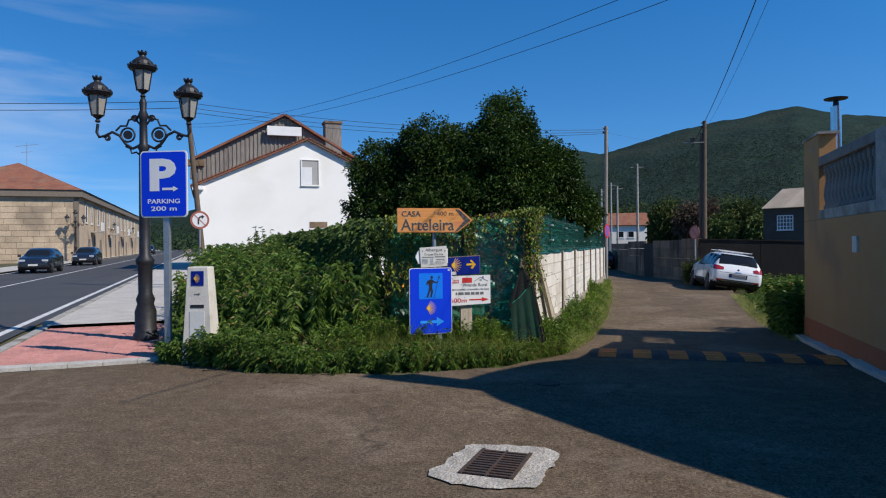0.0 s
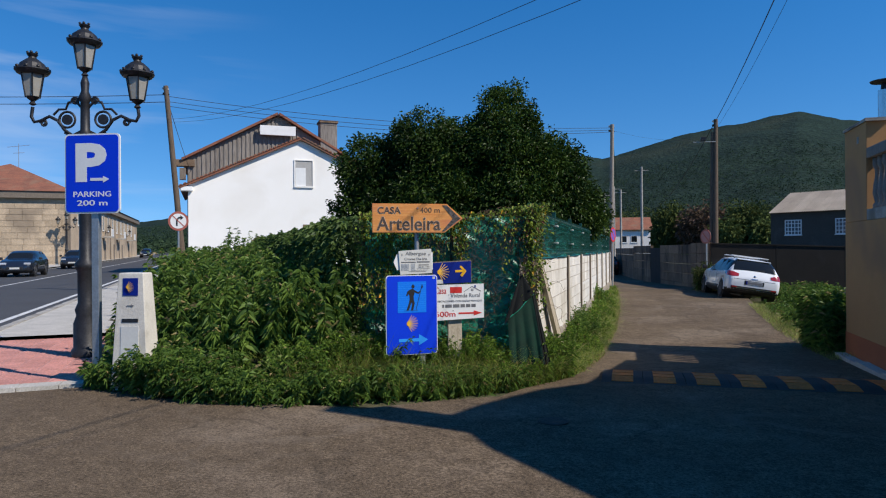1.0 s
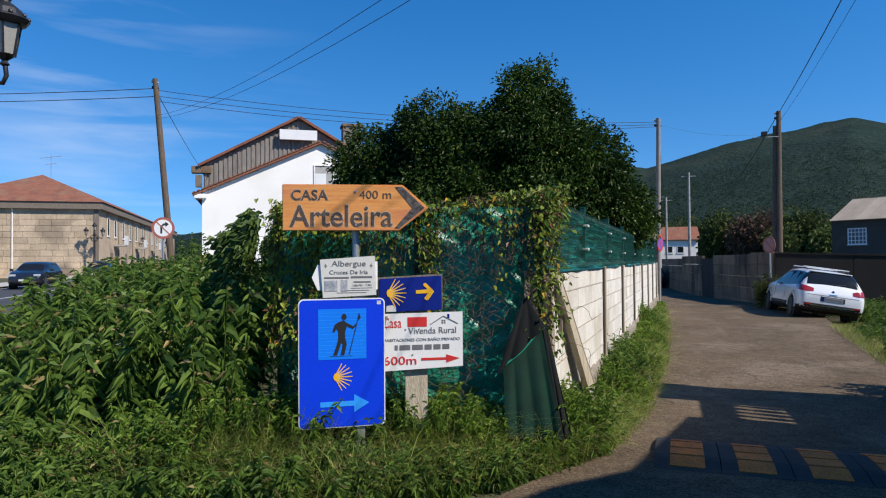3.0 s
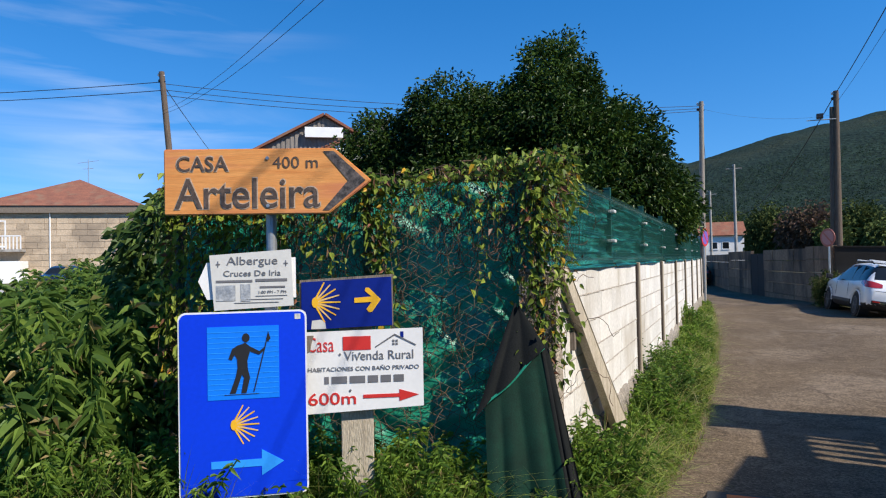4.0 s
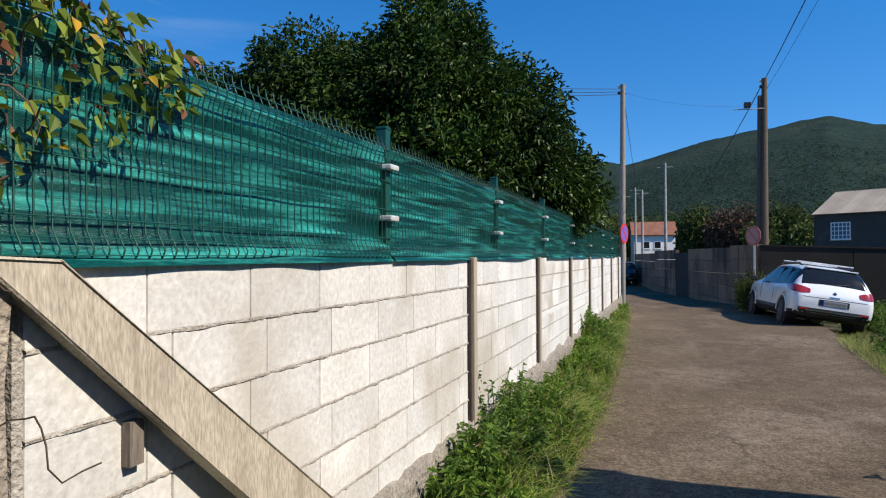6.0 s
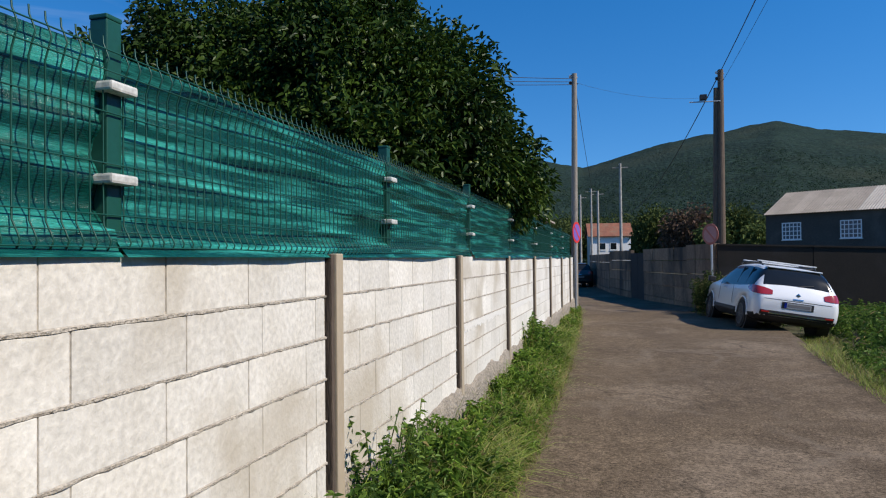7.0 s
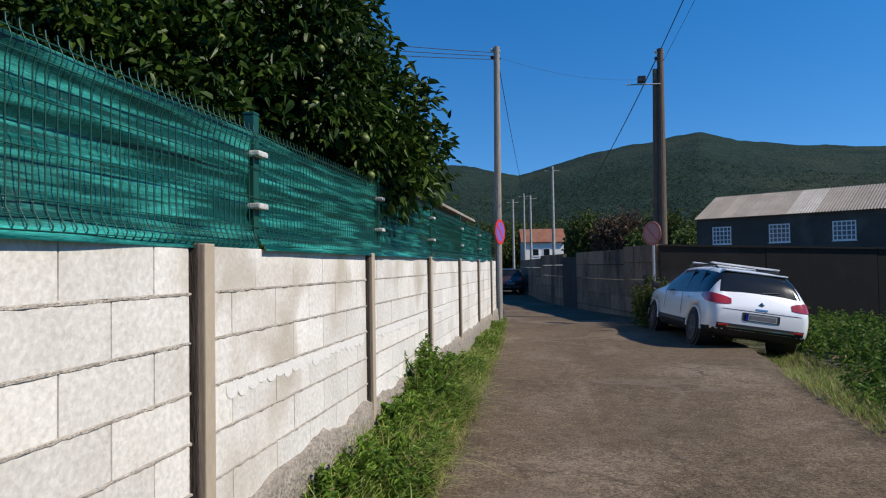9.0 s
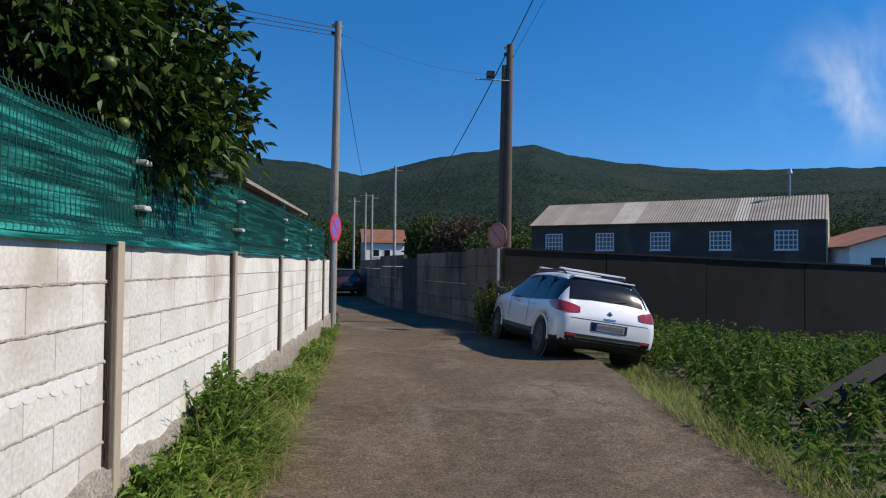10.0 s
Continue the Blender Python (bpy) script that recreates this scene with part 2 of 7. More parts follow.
NAVY = mat("sign_navy", (0.003, 0.018, 0.22), (0.003, 0.015, 0.18), spec=0.2, rough=0.5, fine_amt=0.08, bump=0)
SIGNWHITE = mat("sign_white", (0.8, 0.8, 0.78), (0.72, 0.72, 0.70), rough=0.45, fine_amt=0.04, scale=2, bump=0)
PAPER = mat("sign_grey_white", (0.62, 0.62, 0.58), (0.55, 0.55, 0.52), rough=0.6, fine_amt=0.05, bump=0)
YELLOW = mat("sign_yellow", (0.85, 0.48, 0.02), (0.8, 0.42, 0.02), rough=0.45, fine_amt=0.05, bump=0)
RED = mat("sign_red", (0.62, 0.035, 0.03), (0.55, 0.03, 0.025), rough=0.45, fine_amt=0.05, bump=0)
FADEDRED = mat("faded_red", (0.40, 0.11, 0.08), (0.33, 0.10, 0.07), rough=0.5, fine_amt=0.1, bump=0)
BLACK = mat("black_paint", (0.018, 0.018, 0.02), (0.012, 0.012, 0.013), rough=0.5, fine_amt=0.1, bump=0)
GREYINK = mat("grey_ink", (0.16, 0.16, 0.17), rough=0.6, fine_amt=0.1, bump=0)
SIGNWOOD = mat("varnished_wood", (0.82, 0.38, 0.115), (0.66, 0.25, 0.065), rough=0.5, scale=5, fine=40, fine_amt=0.2, bump=0.25, dist=0.003, stretch=(0.5, 6, 9), stain=(0.60, 0.20, 0.10), stain_scale=1.2, spec=0.3)
OLDWOOD = mat("weathered_wood", (0.23, 0.19, 0.15), (0.13, 0.105, 0.08), rough=0.9, scale=6, fine=30, bump=0.5, dist=0.006, stretch=(6, 6, 0.5))
PLANKMAT = mat("pale_plank", (0.50, 0.43, 0.32), (0.40, 0.34, 0.25), rough=0.9, scale=6, fine=50, bump=0.5, stretch=(3, 3, 0.6), stain=(0.3, 0.24, 0.17), stain_scale=2)
WHITEWALL = mat("white_render", (0.88, 0.86, 0.82), (0.84, 0.82, 0.77), rough=0.9, scale=0.6, fine=30, fine_amt=0.05, bump=0.2, stain=(0.80, 0.77, 0.71), stain_scale=0.35)
TILE = mat("clay_tile", (0.28, 0.105, 0.058), (0.17, 0.068, 0.042), rough=0.9, scale=1.2, fine=12, fine_amt=0.35, bump=0.4, dist=0.03, stain=(0.22, 0.13, 0.08), stain_scale=0.7)
CORRUG = mat("brown_cladding", (0.25, 0.225, 0.195), (0.18, 0.16, 0.14), rough=0.85, scale=1.5, fine=14, stretch=(1, 1, 0.15), bump=0.2)
GRANITE = mat("granite_ashlar", (0.54, 0.42, 0.29), (0.40, 0.31, 0.215), rough=0.95, scale=0.9, fine=9, fine_amt=0.2, bump=0.5, dist=0.03, rnd=0.15, stain=(0.27, 0.21, 0.15), stain_scale=0.3)
OCHRE = mat("ochre_render", (0.50, 0.27, 0.11), (0.43, 0.23, 0.095), rough=0.95, scale=0.9, fine=80, fine_amt=0.15, bump=0.5, dist=0.004, stain=(0.36, 0.20, 0.10), stain_scale=0.6)
TERRACOTTA = mat("terracotta_paint", (0.42, 0.13, 0.05), (0.35, 0.11, 0.045), rough=0.9, scale=2, fine=60)
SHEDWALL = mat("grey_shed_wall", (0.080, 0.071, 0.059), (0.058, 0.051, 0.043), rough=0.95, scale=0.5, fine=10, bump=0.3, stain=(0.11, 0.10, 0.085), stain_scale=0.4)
FIBRO = mat("fibre_cement_sheet", (0.34, 0.29, 0.235), (0.24, 0.205, 0.165), rough=0.95, scale=0.6, fine=8, fine_amt=0.2, rnd=0.1, bump=0.2)
FIBRO_PALE = mat("pale_fibre_cement_sheet", (0.46, 0.41, 0.35), (0.36, 0.32, 0.27), rough=0.95, scale=0.6, fine=8, fine_amt=0.2, bump=0.2)
GLASS = mat("dark_glass", (0.012, 0.014, 0.016), (0.010, 0.012, 0.014), rough=0.12, fine_amt=0.0, bump=0, spec=0.35)
STEEL = mat("stainless_steel", (0.7, 0.7, 0.7), (0.6, 0.6, 0.6), rough=0.22, metal=1.0, fine_amt=0.05, bump=0)
CABLE = mat("black_cable", (0.03, 0.03, 0.035), rough=0.7, bump=0)
RUBBER = mat("black_rubber", (0.02, 0.02, 0.02), (0.03, 0.029, 0.027), rough=0.85, scale=6, fine=80, bump=0.4)
PADYELLOW = mat("yellow_rubber", (0.78, 0.19, 0.02), (0.50, 0.13, 0.02), rough=0.85, scale=8, fine=60, rnd=0.12)
TRUNK = mat("bark", (0.11, 0.085, 0.065), (0.07, 0.055, 0.04), rough=0.95, scale=5, fine=30, bump=0.8, dist=0.02, stretch=(1, 1, 0.3))
LEAF_ORANGE = leafmat("citrus_leaf", (0.050, 0.094, 0.013), (0.015, 0.036, 0.007), rough=0.42, translucent=0.17, scale=0.8, spec=0.16)
LEAF_WEED = leafmat("weed_leaf", (0.145, 0.245, 0.045), (0.08, 0.155, 0.03), scale=0.9, translucent=0.38)
LEAF_IVY = leafmat("ivy_leaf", (0.085, 0.145, 0.03), (0.045, 0.085, 0.02), scale=0.9, translucent=0.2)
LEAF_LUSH = leafmat("lush_leaf", (0.18, 0.30, 0.042), (0.10, 0.19, 0.03), scale=0.9, translucent=0.4)
LEAF_DRY = leafmat("straw_blade", (0.42, 0.33, 0.15), (0.17, 0.17, 0.05), scale=1.5)
LEAF_GRASS = leafmat("grass_blade", (0.30, 0.37, 0.08), (0.18, 0.26, 0.05), scale=0.8, translucent=0.4)
LEAF_VINE = leafmat("vine_leaf", (0.26, 0.33, 0.05), (0.13, 0.20, 0.03), scale=1.5, translucent=0.35)
LEAF_YELLOW = leafmat("yellow_leaf", (0.55, 0.36, 0.03), (0.42, 0.26, 0.02), scale=2)
LEAF_BROWN = leafmat("withered_stem", (0.17, 0.085, 0.04), (0.11, 0.06, 0.03), scale=3, translucent=0.1)
DRYSTEM = leafmat("dry_vine_stem", (0.15, 0.10, 0.055), (0.08, 0.05, 0.03), scale=3, translucent=0.05)
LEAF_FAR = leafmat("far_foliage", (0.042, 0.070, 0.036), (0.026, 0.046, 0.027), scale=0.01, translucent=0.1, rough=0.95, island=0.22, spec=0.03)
LEAF_MID = leafmat("mid_foliage", (0.085, 0.110, 0.030), (0.042, 0.062, 0.020), scale=0.1, translucent=0.15, rough=0.8, island=0.35, spec=0.1)
LEAF_PALE = leafmat("pale_far_foliage", (0.13, 0.17, 0.05), (0.075, 0.105, 0.032), scale=0.1, translucent=0.15, rough=0.8, island=0.35, spec=0.1)
LEAF_FARBROWN = leafmat("far_brown_foliage", (0.145, 0.10, 0.065), (0.095, 0.068, 0.045), scale=0.3, translucent=0.15, rough=0.9, spec=0.05)
# dark bluish green: distance haze worked into the hillside and far foliage colours
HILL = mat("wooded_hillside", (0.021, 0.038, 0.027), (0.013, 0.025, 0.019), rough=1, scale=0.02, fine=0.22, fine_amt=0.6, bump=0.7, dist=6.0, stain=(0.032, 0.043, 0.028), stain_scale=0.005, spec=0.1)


# ---- geometry helpers ----
def thing(name, label, category, m=None, group="", kind=""):
    ob = tagged(new(name), label, category, group, kind)
    ob.empty_display_size = 0.1
    if m is not None:
        ob.matrix_world = m
    return ob


def mesh_from(name, verts, faces, material, smooth=False):
    me = bpy.data.meshes.new(name)
    me.from_pydata(verts if isinstance(verts, list) else verts.tolist(), [], faces if isinstance(faces, list) else faces.tolist())
    me.materials.append(material)
    if smooth:
        me.shade_smooth()
    return me


def part(name, bm, material, parent=None, label="", smooth=False):
    """One bmesh (or ready mesh) as one object, under a thing or part."""
    if isinstance(bm, bmesh.types.BMesh):
        me = bpy.data.meshes.new(name)
        bm.normal_update()
        bm.to_mesh(me)
        bm.free()
        me.materials.append(material)
        if smooth:
            me.shade_smooth()
    else:
        me = bm
    ob = new(name, me)
    if parent is not None:
        ob.parent = parent
    if label:
        ob["label"] = label
    return ob


def B():
    return bmesh.new()


def box(bm, x0, y0, z0, x1, y1, z1, bevel=0.0):
    r = bmesh.ops.create_cube(bm, size=1.0)
    vs = r["verts"]
    for v in vs:
        v.co = Vector((x0 + (v.co.x + 0.5) * (x1 - x0), y0 + (v.co.y + 0.5) * (y1 - y0), z0 + (v.co.z + 0.5) * (z1 - z0)))
    if bevel:
        es = list({e for v in vs for e in v.link_edges})
        bmesh.ops.bevel(bm, geom=es, offset=bevel, segments=2, affect='EDGES', profile=0.6)
    return bm


def tube(bm, p0, p1, r0, r1=None, seg=12):
    r1 = r0 if r1 is None else r1
    p0, p1 = Vector(p0), Vector(p1)
    d = p1 - p0
    m = Matrix.Translation((p0 + p1) / 2) @ d.to_track_quat('Z', 'Y').to_matrix().to_4x4()
    bmesh.ops.create_cone(bm, cap_ends=True, segments=seg, radius1=r0, radius2=r1, depth=d.length, matrix=m)
    return bm


def lathe(bm, profile, seg=20, at=(0, 0, 0)):
    rings = []
    for r, z in profile:
        rings.append([bm.verts.new((at[0] + r * math.cos(2 * math.pi * i / seg), at[1] + r * math.sin(2 * math.pi * i / seg), at[2] + z)) for i in range(seg)])
    for a, b in zip(rings, rings[1:]):
        for i in range(seg):
            bm.faces.new((a[i], a[(i + 1) % seg], b[(i + 1) % seg], b[i]))
    bm.faces.new(rings[-1])
    bm.faces.new(rings[0][::-1])
    return bm


def slab(bm, outline, y0, y1):
    """An outline in x, z pulled from y0 to y1."""
    a = [bm.verts.new((x, y0, z)) for x, z in outline]
    b = [bm.verts.new((x, y1, z)) for x, z in outline]
    bm.faces.new(a)
    bm.faces.new(b[::-1])
    for i in range(len(a)):
        j = (i + 1) % len(a)
        bm.faces.new((a[j], a[i], b[i], b[j]))
    bmesh.ops.recalc_face_normals(bm, faces=bm.faces)
    return bm


def plate(bm, outline, z0, z1):
    """An outline in x, y pulled from z0 to z1."""
    a = [bm.verts.new((x, y, z0)) for x, y in outline]
    b = [bm.verts.new((x, y, z1)) for x, y in outline]
    bm.faces.new(a)
    bm.faces.new(b)
    for i in range(len(a)):
        j = (i + 1) % len(a)
        bm.faces.new((a[j], a[i], b[i], b[j]))
    bmesh.ops.recalc_face_normals(bm, faces=bm.faces)
    return bm


def rounded(w, h, r, n=5):
    pts = []
    for cx, cz, a0 in ((w / 2 - r, h / 2 - r, 0), (-w / 2 + r, h / 2 - r, 90), (-w / 2 + r, -h / 2 + r, 180), (w / 2 - r, -h / 2 + r, 270)):
        for i in range(n + 1):
            a = radians(a0 + 90 * i / n)
            pts.append((cx + r * math.cos(a), cz + r * math.sin(a)))
    return pts


def wires(name, lines, r, material, parent=None, seg=4, label=""):
    """Thin tubes along polylines, joined in one mesh."""
    V, F = [], []
    for pts in lines:
        pts = [Vector(p) for p in pts]
        base = len(V)
        for i, p in enumerate(pts):
            d = (pts[min(i + 1, len(pts) - 1)] - pts[max(i - 1, 0)]).normalized()
            a = d.orthogonal().normalized() if i == 0 else (a - d * a.dot(d)).normalized()
            b = d.cross(a)
            for k in range(seg):
                t = 2 * math.pi * k / seg
                V.append(tuple(p + (a * math.cos(t) + b * math.sin(t)) * r))
        for i in range(len(pts) - 1):
            for k in range(seg):
                k2 = (k + 1) % seg
                F.append((base + i * seg + k, base + i * seg + k2, base + (i + 1) * seg + k2, base + (i + 1) * seg + k))
    return part(name, mesh_from(name, V, F, material, smooth=True), None, parent, label)


def leaves(name, pos, way, length, width, material, fold=0.12, droop=0.25, shaped=False):
    """Folded pointed leaves: pos (n,3), way (n,3), length (n), width as a share of the length."""
    n = len(pos)
    d = way / (np.linalg.norm(way, axis=1, keepdims=True) + 1e-9)
    side = np.cross(d, rng.normal(size=(n, 3)))
    side /= np.linalg.norm(side, axis=1, keepdims=True) + 1e-9
    nor = np.cross(side, d)
    nor *= np.where(nor[:, 2:3] < 0, -1, 1)
    L = np.asarray(length).reshape(-1, 1) * np.ones((n, 1))
    if shaped:
        tip = pos + d * L - np.array([[0, 0, 1]]) * L * droop
        V = np.stack([pos] + [pos + d * L * a + sg * side * L * width * b + nor * L * fold * c - np.array([[0, 0, 1]]) * L * droop * a * a
                              for sg, a, b, c in ((1, 0.18, 0.42, 0.9), (1, 0.55, 0.38, 0.9))] + [tip] +
                     [pos + d * L * a + sg * side * L * width * b + nor * L * fold * c - np.array([[0, 0, 1]]) * L * droop * a * a
                      for sg, a, b, c in ((-1, 0.55, 0.38, 0.9), (-1, 0.18, 0.42, 0.9))], axis=1).reshape(-1, 3)
        i = np.arange(n)[:, None] * 6
        F = np.concatenate([i + np.array([[0, 1, 2, 3]]), i + np.array([[0, 3, 4, 5]])], axis=1).reshape(-1, 4)
        return mesh_from(name, V, F, material)
    mid = pos + d * L * 0.45
    tip = pos + d * L - np.array([[0, 0, 1]]) * L * droop
    V = np.stack([pos, mid + side * L * width * 0.5 + nor * L * fold, tip, mid - side * L * width * 0.5 + nor * L * fold], axis=1).reshape(-1, 3)
    i = np.arange(n)[:, None] * 4
    F = np.concatenate([i + np.array([[0, 1, 2]]), i + np.array([[0, 2, 3]])], axis=1).reshape(-1, 3)
    return mesh_from(name, V, F, material)


def ribbons(name, pos, way, length, width, material, bend=0.5):
    """Curved grass blades: each a tapering ribbon that leans over towards its tip."""
    n = len(pos)
    d = way / (np.linalg.norm(way, axis=1, keepdims=True) + 1e-9)
    flat = d * np.array([[1, 1, 0]]) + rng.normal(size=(n, 3)) * 0.15 * np.array([[1, 1, 0]])
    flat /= np.linalg.norm(flat, axis=1, keepdims=True) + 1e-9
    side = np.stack([-flat[:, 1], flat[:, 0], np.zeros(n)], axis=1)
    L = np.asarray(length).reshape(-1, 1)
    w = np.asarray(width).reshape(-1, 1) * np.ones((n, 1))
    k = bend * rng.uniform(0.3, 1.3, size=(n, 1))
    rows = []
    for a, taper in ((0.0, 1.0), (0.4, 0.9), (0.75, 0.6), (1.0, 0.0)):
        c = pos + d * L * a + flat * L * k * a * a - np.array([[0, 0, 1]]) * L * 0.5 * k * a ** 3
        rows += [c - side * w * taper / 2, c + side * w * taper / 2] if taper else [c]
    V = np.stack(rows, axis=1).reshape(-1, 3)
    i = np.arange(n)[:, None] * 7
    F = np.concatenate([i + np.array([[0, 1, 3]]), i + np.array([[0, 3, 2]]), i + np.array([[2, 3, 5]]), i + np.array([[2, 5, 4]]), i + np.array([[4, 5, 6]])], axis=1).reshape(-1, 3)
    return mesh_from(name, V, F, material)


def fbm(x, y, s, seed=0.0):
    return noise.noise(Vector((x * s, y * s, seed)))


def smooth01(v):
    v = min(1.0, max(0.0, v))
    return v * v * (3 - 2 * v)


def along(s, n):
    """Place on the main road: s along it, n across it to the lane's side."""
    return (n * 0.807 - s * 0.59, n * 0.59 + s * 0.807)


LANE_FALL = ((4.0, 0.0), (7.6, -0.05), (10.0, -0.12), (12.0, -0.18), (13.8, -0.225), (16.4, -0.23), (20.0, -0.19), (26.0, -0.16), (31.0, -0.16), (42.0, -0.36))


def lane_z(y):
    """The lane dips away from the junction and levels out towards the bend."""
    if y <= LANE_FALL[0][0]:
        return 0.0
    for (y0, z0), (y1, z1) in zip(LANE_FALL, LANE_FALL[1:]):
        if y <= y1:
            return z0 + (z1 - z0) * (y - y0) / (y1 - y0)
    return LANE_FALL[-1][1]


def dip(x, y):
    """Height of the ground round the lane: the dip fades out towards the main road."""
    return lane_z(y) * smooth01((0.807 * x + 0.59 * y - 1.0) / 4.0)


def road_z(s):
    return 0.006 * max(0.0, s - 12.0)


# ---- ground, roads ----
PROFILE = [(-180, 2.0), (-120, 2.0), (-75, 1.6), (-55, 2.0), (-43, 2.7), (-38, 3.4), (-30, 5.2), (-22, 7.6), (-13.3, 8.9), (-7.8, 8.7), (-3.2, 7.75), (-0.3, 8.5), (3.6, 9.4), (7, 9.8), (11.25, 10.4),
           (14.2, 9.5), (18.9, 8.8), (25.4, 8.05), (37.5, 7.6), (60, 5.7), (90, 4.0), (180, 2.0)]


def ridge(b):
    for (b0, e0), (b1, e1) in zip(PROFILE, PROFILE[1:]):
        if b0 <= b <= b1:
            return e0 + (e1 - e0) * (b - b0) / (b1 - b0) - 0.75
    return 2.0


def ground_z(x, y):
    s, n = -0.59 * x + 0.807 * y, 0.807 * x + 0.59 * y
    z = -0.03 + dip(x, y) + road_z(min(s, 150.0)) * smooth01((14 - n) / 12.0)
    field = smooth01((x - 2.6) / 0.9) * smooth01((y - 12.6) / 0.5) * smooth01((60 - y) / 20)
    z -= 0.27 * field
    r = math.hypot(x, y)
    if r > 160:
        k = smooth01((r - 160) / 1240.0)
        e = ridge(math.degrees(math.atan2(x, y)))
        rough = 0.75 + 0.5 * noise.fractal(Vector((x * 0.004, y * 0.004, 3.1)), 1.0, 2.0, 5)
        side = 1.0 - 0.22 * (1 - k) * max(0.0, rough)
        z += 0.36 * k + 1400 * math.tan(radians(e)) * k * side
        z += 4.0 * k * noise.fractal(Vector((x * 0.02, y * 0.02, 9.0)), 1.0, 2.0, 3)
        if r > 1401:
            z -= (r - 1400) * 0.35
    return z


def build_ground():
    radii = [0.0, 2, 4, 6, 8, 10, 12] + [12 + 0.8 * i for i in range(1, 28)] + [36, 40, 45, 52, 60, 72, 86, 105, 130, 160]
    radii += [160 + 1240 * (i / 42.0) ** 1.15 for i in range(1, 43)] + [1500, 1800, 2600, 4500]
    nb = 400
    bear = [-180 + 360 * i / nb for i in range(nb)]
    bear = sorted({round(v, 4) for v in bear + [-48.6 + 0.3 * i for i in range(320)]})
    nb = len(bear)
    V = [(0.0, 0.0, -0.03)]
    for r in radii[1:]:
        for b in bear:
            x, y = r * math.sin(radians(b)), r * math.cos(radians(b))
            V.append((x, y, ground_z(x, y)))
    F = [(0, 1 + i, 1 + (i + 1) % nb) for i in range(nb)]
    for k in range(len(radii) - 2):
        a, c = 1 + k * nb, 1 + (k + 1) * nb
        for i in range(nb):
            j = (i + 1) % nb
            F.append((a + i, c + i, c + j, a + j))
    me = mesh_from("ground", V, F, SOIL, smooth=True)
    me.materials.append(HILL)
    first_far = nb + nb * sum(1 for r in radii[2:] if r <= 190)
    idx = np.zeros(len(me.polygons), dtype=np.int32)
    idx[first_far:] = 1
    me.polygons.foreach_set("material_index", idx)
    return tagged(part("ground", me, None), "grassy ground rising to a dark wooded mountain", "ground", kind="structure")


build_ground()


def sheet(name, outline, z, material, label, category, cell=0.0):
    bm = B()
    bm.faces.new([bm.verts.new((x, y, z(x, y) if callable(z) else z)) for x, y in outline])
    bmesh.ops.recalc_face_normals(bm, faces=bm.faces)
    for f in bm.faces:
        if f.normal.z < 0:
            f.normal_flip()
    return tagged(part(name, bm, material), label, category, kind="structure")


# lane and junction: asphalt with uneven edges
def wobble(pts, step=0.35, amp=0.06):
    out = []
    for (x0, y0), (x1, y1) in zip(pts, pts[1:] + pts[:1]):
        n = max(1, int(math.hypot(x1 - x0, y1 - y0) / step)) if math.hypot(x1 - x0, y1 - y0) < 30 else 1
        for i in range(n):
            x, y = x0 + (x1 - x0) * i / n, y0 + (y1 - y0) * i / n
            out.append((x + amp * fbm(x, y, 1.9, 4), y + amp * fbm(x, y, 1.9, 8)))
    return out


lane_line = [(-1.1, 10.6), (-0.98, 12.3), (-0.93, 16), (-1.0, 20), (-1.2, 26), (-1.55, 31.5), (-1.9, 36), (-3.4, 48), (-7, 66), (-12, 85), (-6, 85), (-2.2, 66), (-1.6, 53), (0.5, 39.2),
             (2.1, 32.5), (2.45, 30.2), (3.1, 26.2), (2.7, 20.6), (2.5, 16.3), (2.72, 13.6), (2.7, 6), (4, 3), (9, -3), (16, -24), (-2, -24), along(-20, -3.3), along(9.7, -3.2), along(9.9, -0.7), (-6.4, 7.75), (-4.7, 7.35), (-2.9, 7.5), (-1.8, 8.6)]
bm = B()
bm.faces.new([bm.verts.new((x, y, 0)) for x, y in wobble(lane_line)])
for yc in [4 + k for k in range(18)] + [22 + 2 * k for k in range(11)]:
    bmesh.ops.bisect_plane(bm, geom=list(bm.verts) + list(bm.edges) + list(bm.faces), plane_co=(0, yc, 0), plane_no=(0, 1, 0))
for nc in range(1, 6):
    bmesh.ops.bisect_plane(bm, geom=list(bm.verts) + list(bm.edges) + list(bm.faces), plane_co=(nc * 0.807, nc * 0.59, 0), plane_no=(0.807, 0.59, 0))
for v in bm.verts:
    v.co.z = dip(v.co.x, v.co.y)
bmesh.ops.recalc_face_normals(bm, faces=bm.faces)
for f in bm.faces:
    if f.normal.z < 0:
        f.normal_flip()
tagged(part("lane_road", bm, ASPHALT), "worn grey-brown asphalt lane and junction", "road", kind="structure")
# main road, rising gently
road_bm = B()
rows = [[road_bm.verts.new((*along(s, n), road_z(s) + 0.004)) for n in (-11.1, -3.25)] for s in (-40, 0, 12, 40, 80, 140, 220)]
for a, b in zip(rows, rows[1:]):
    road_bm.faces.new((a[0], a[1], b[1], b[0]))
tagged(part("main_road", road_bm, ROADASPHALT), "dark asphalt main road with white lines", "road", kind="structure")
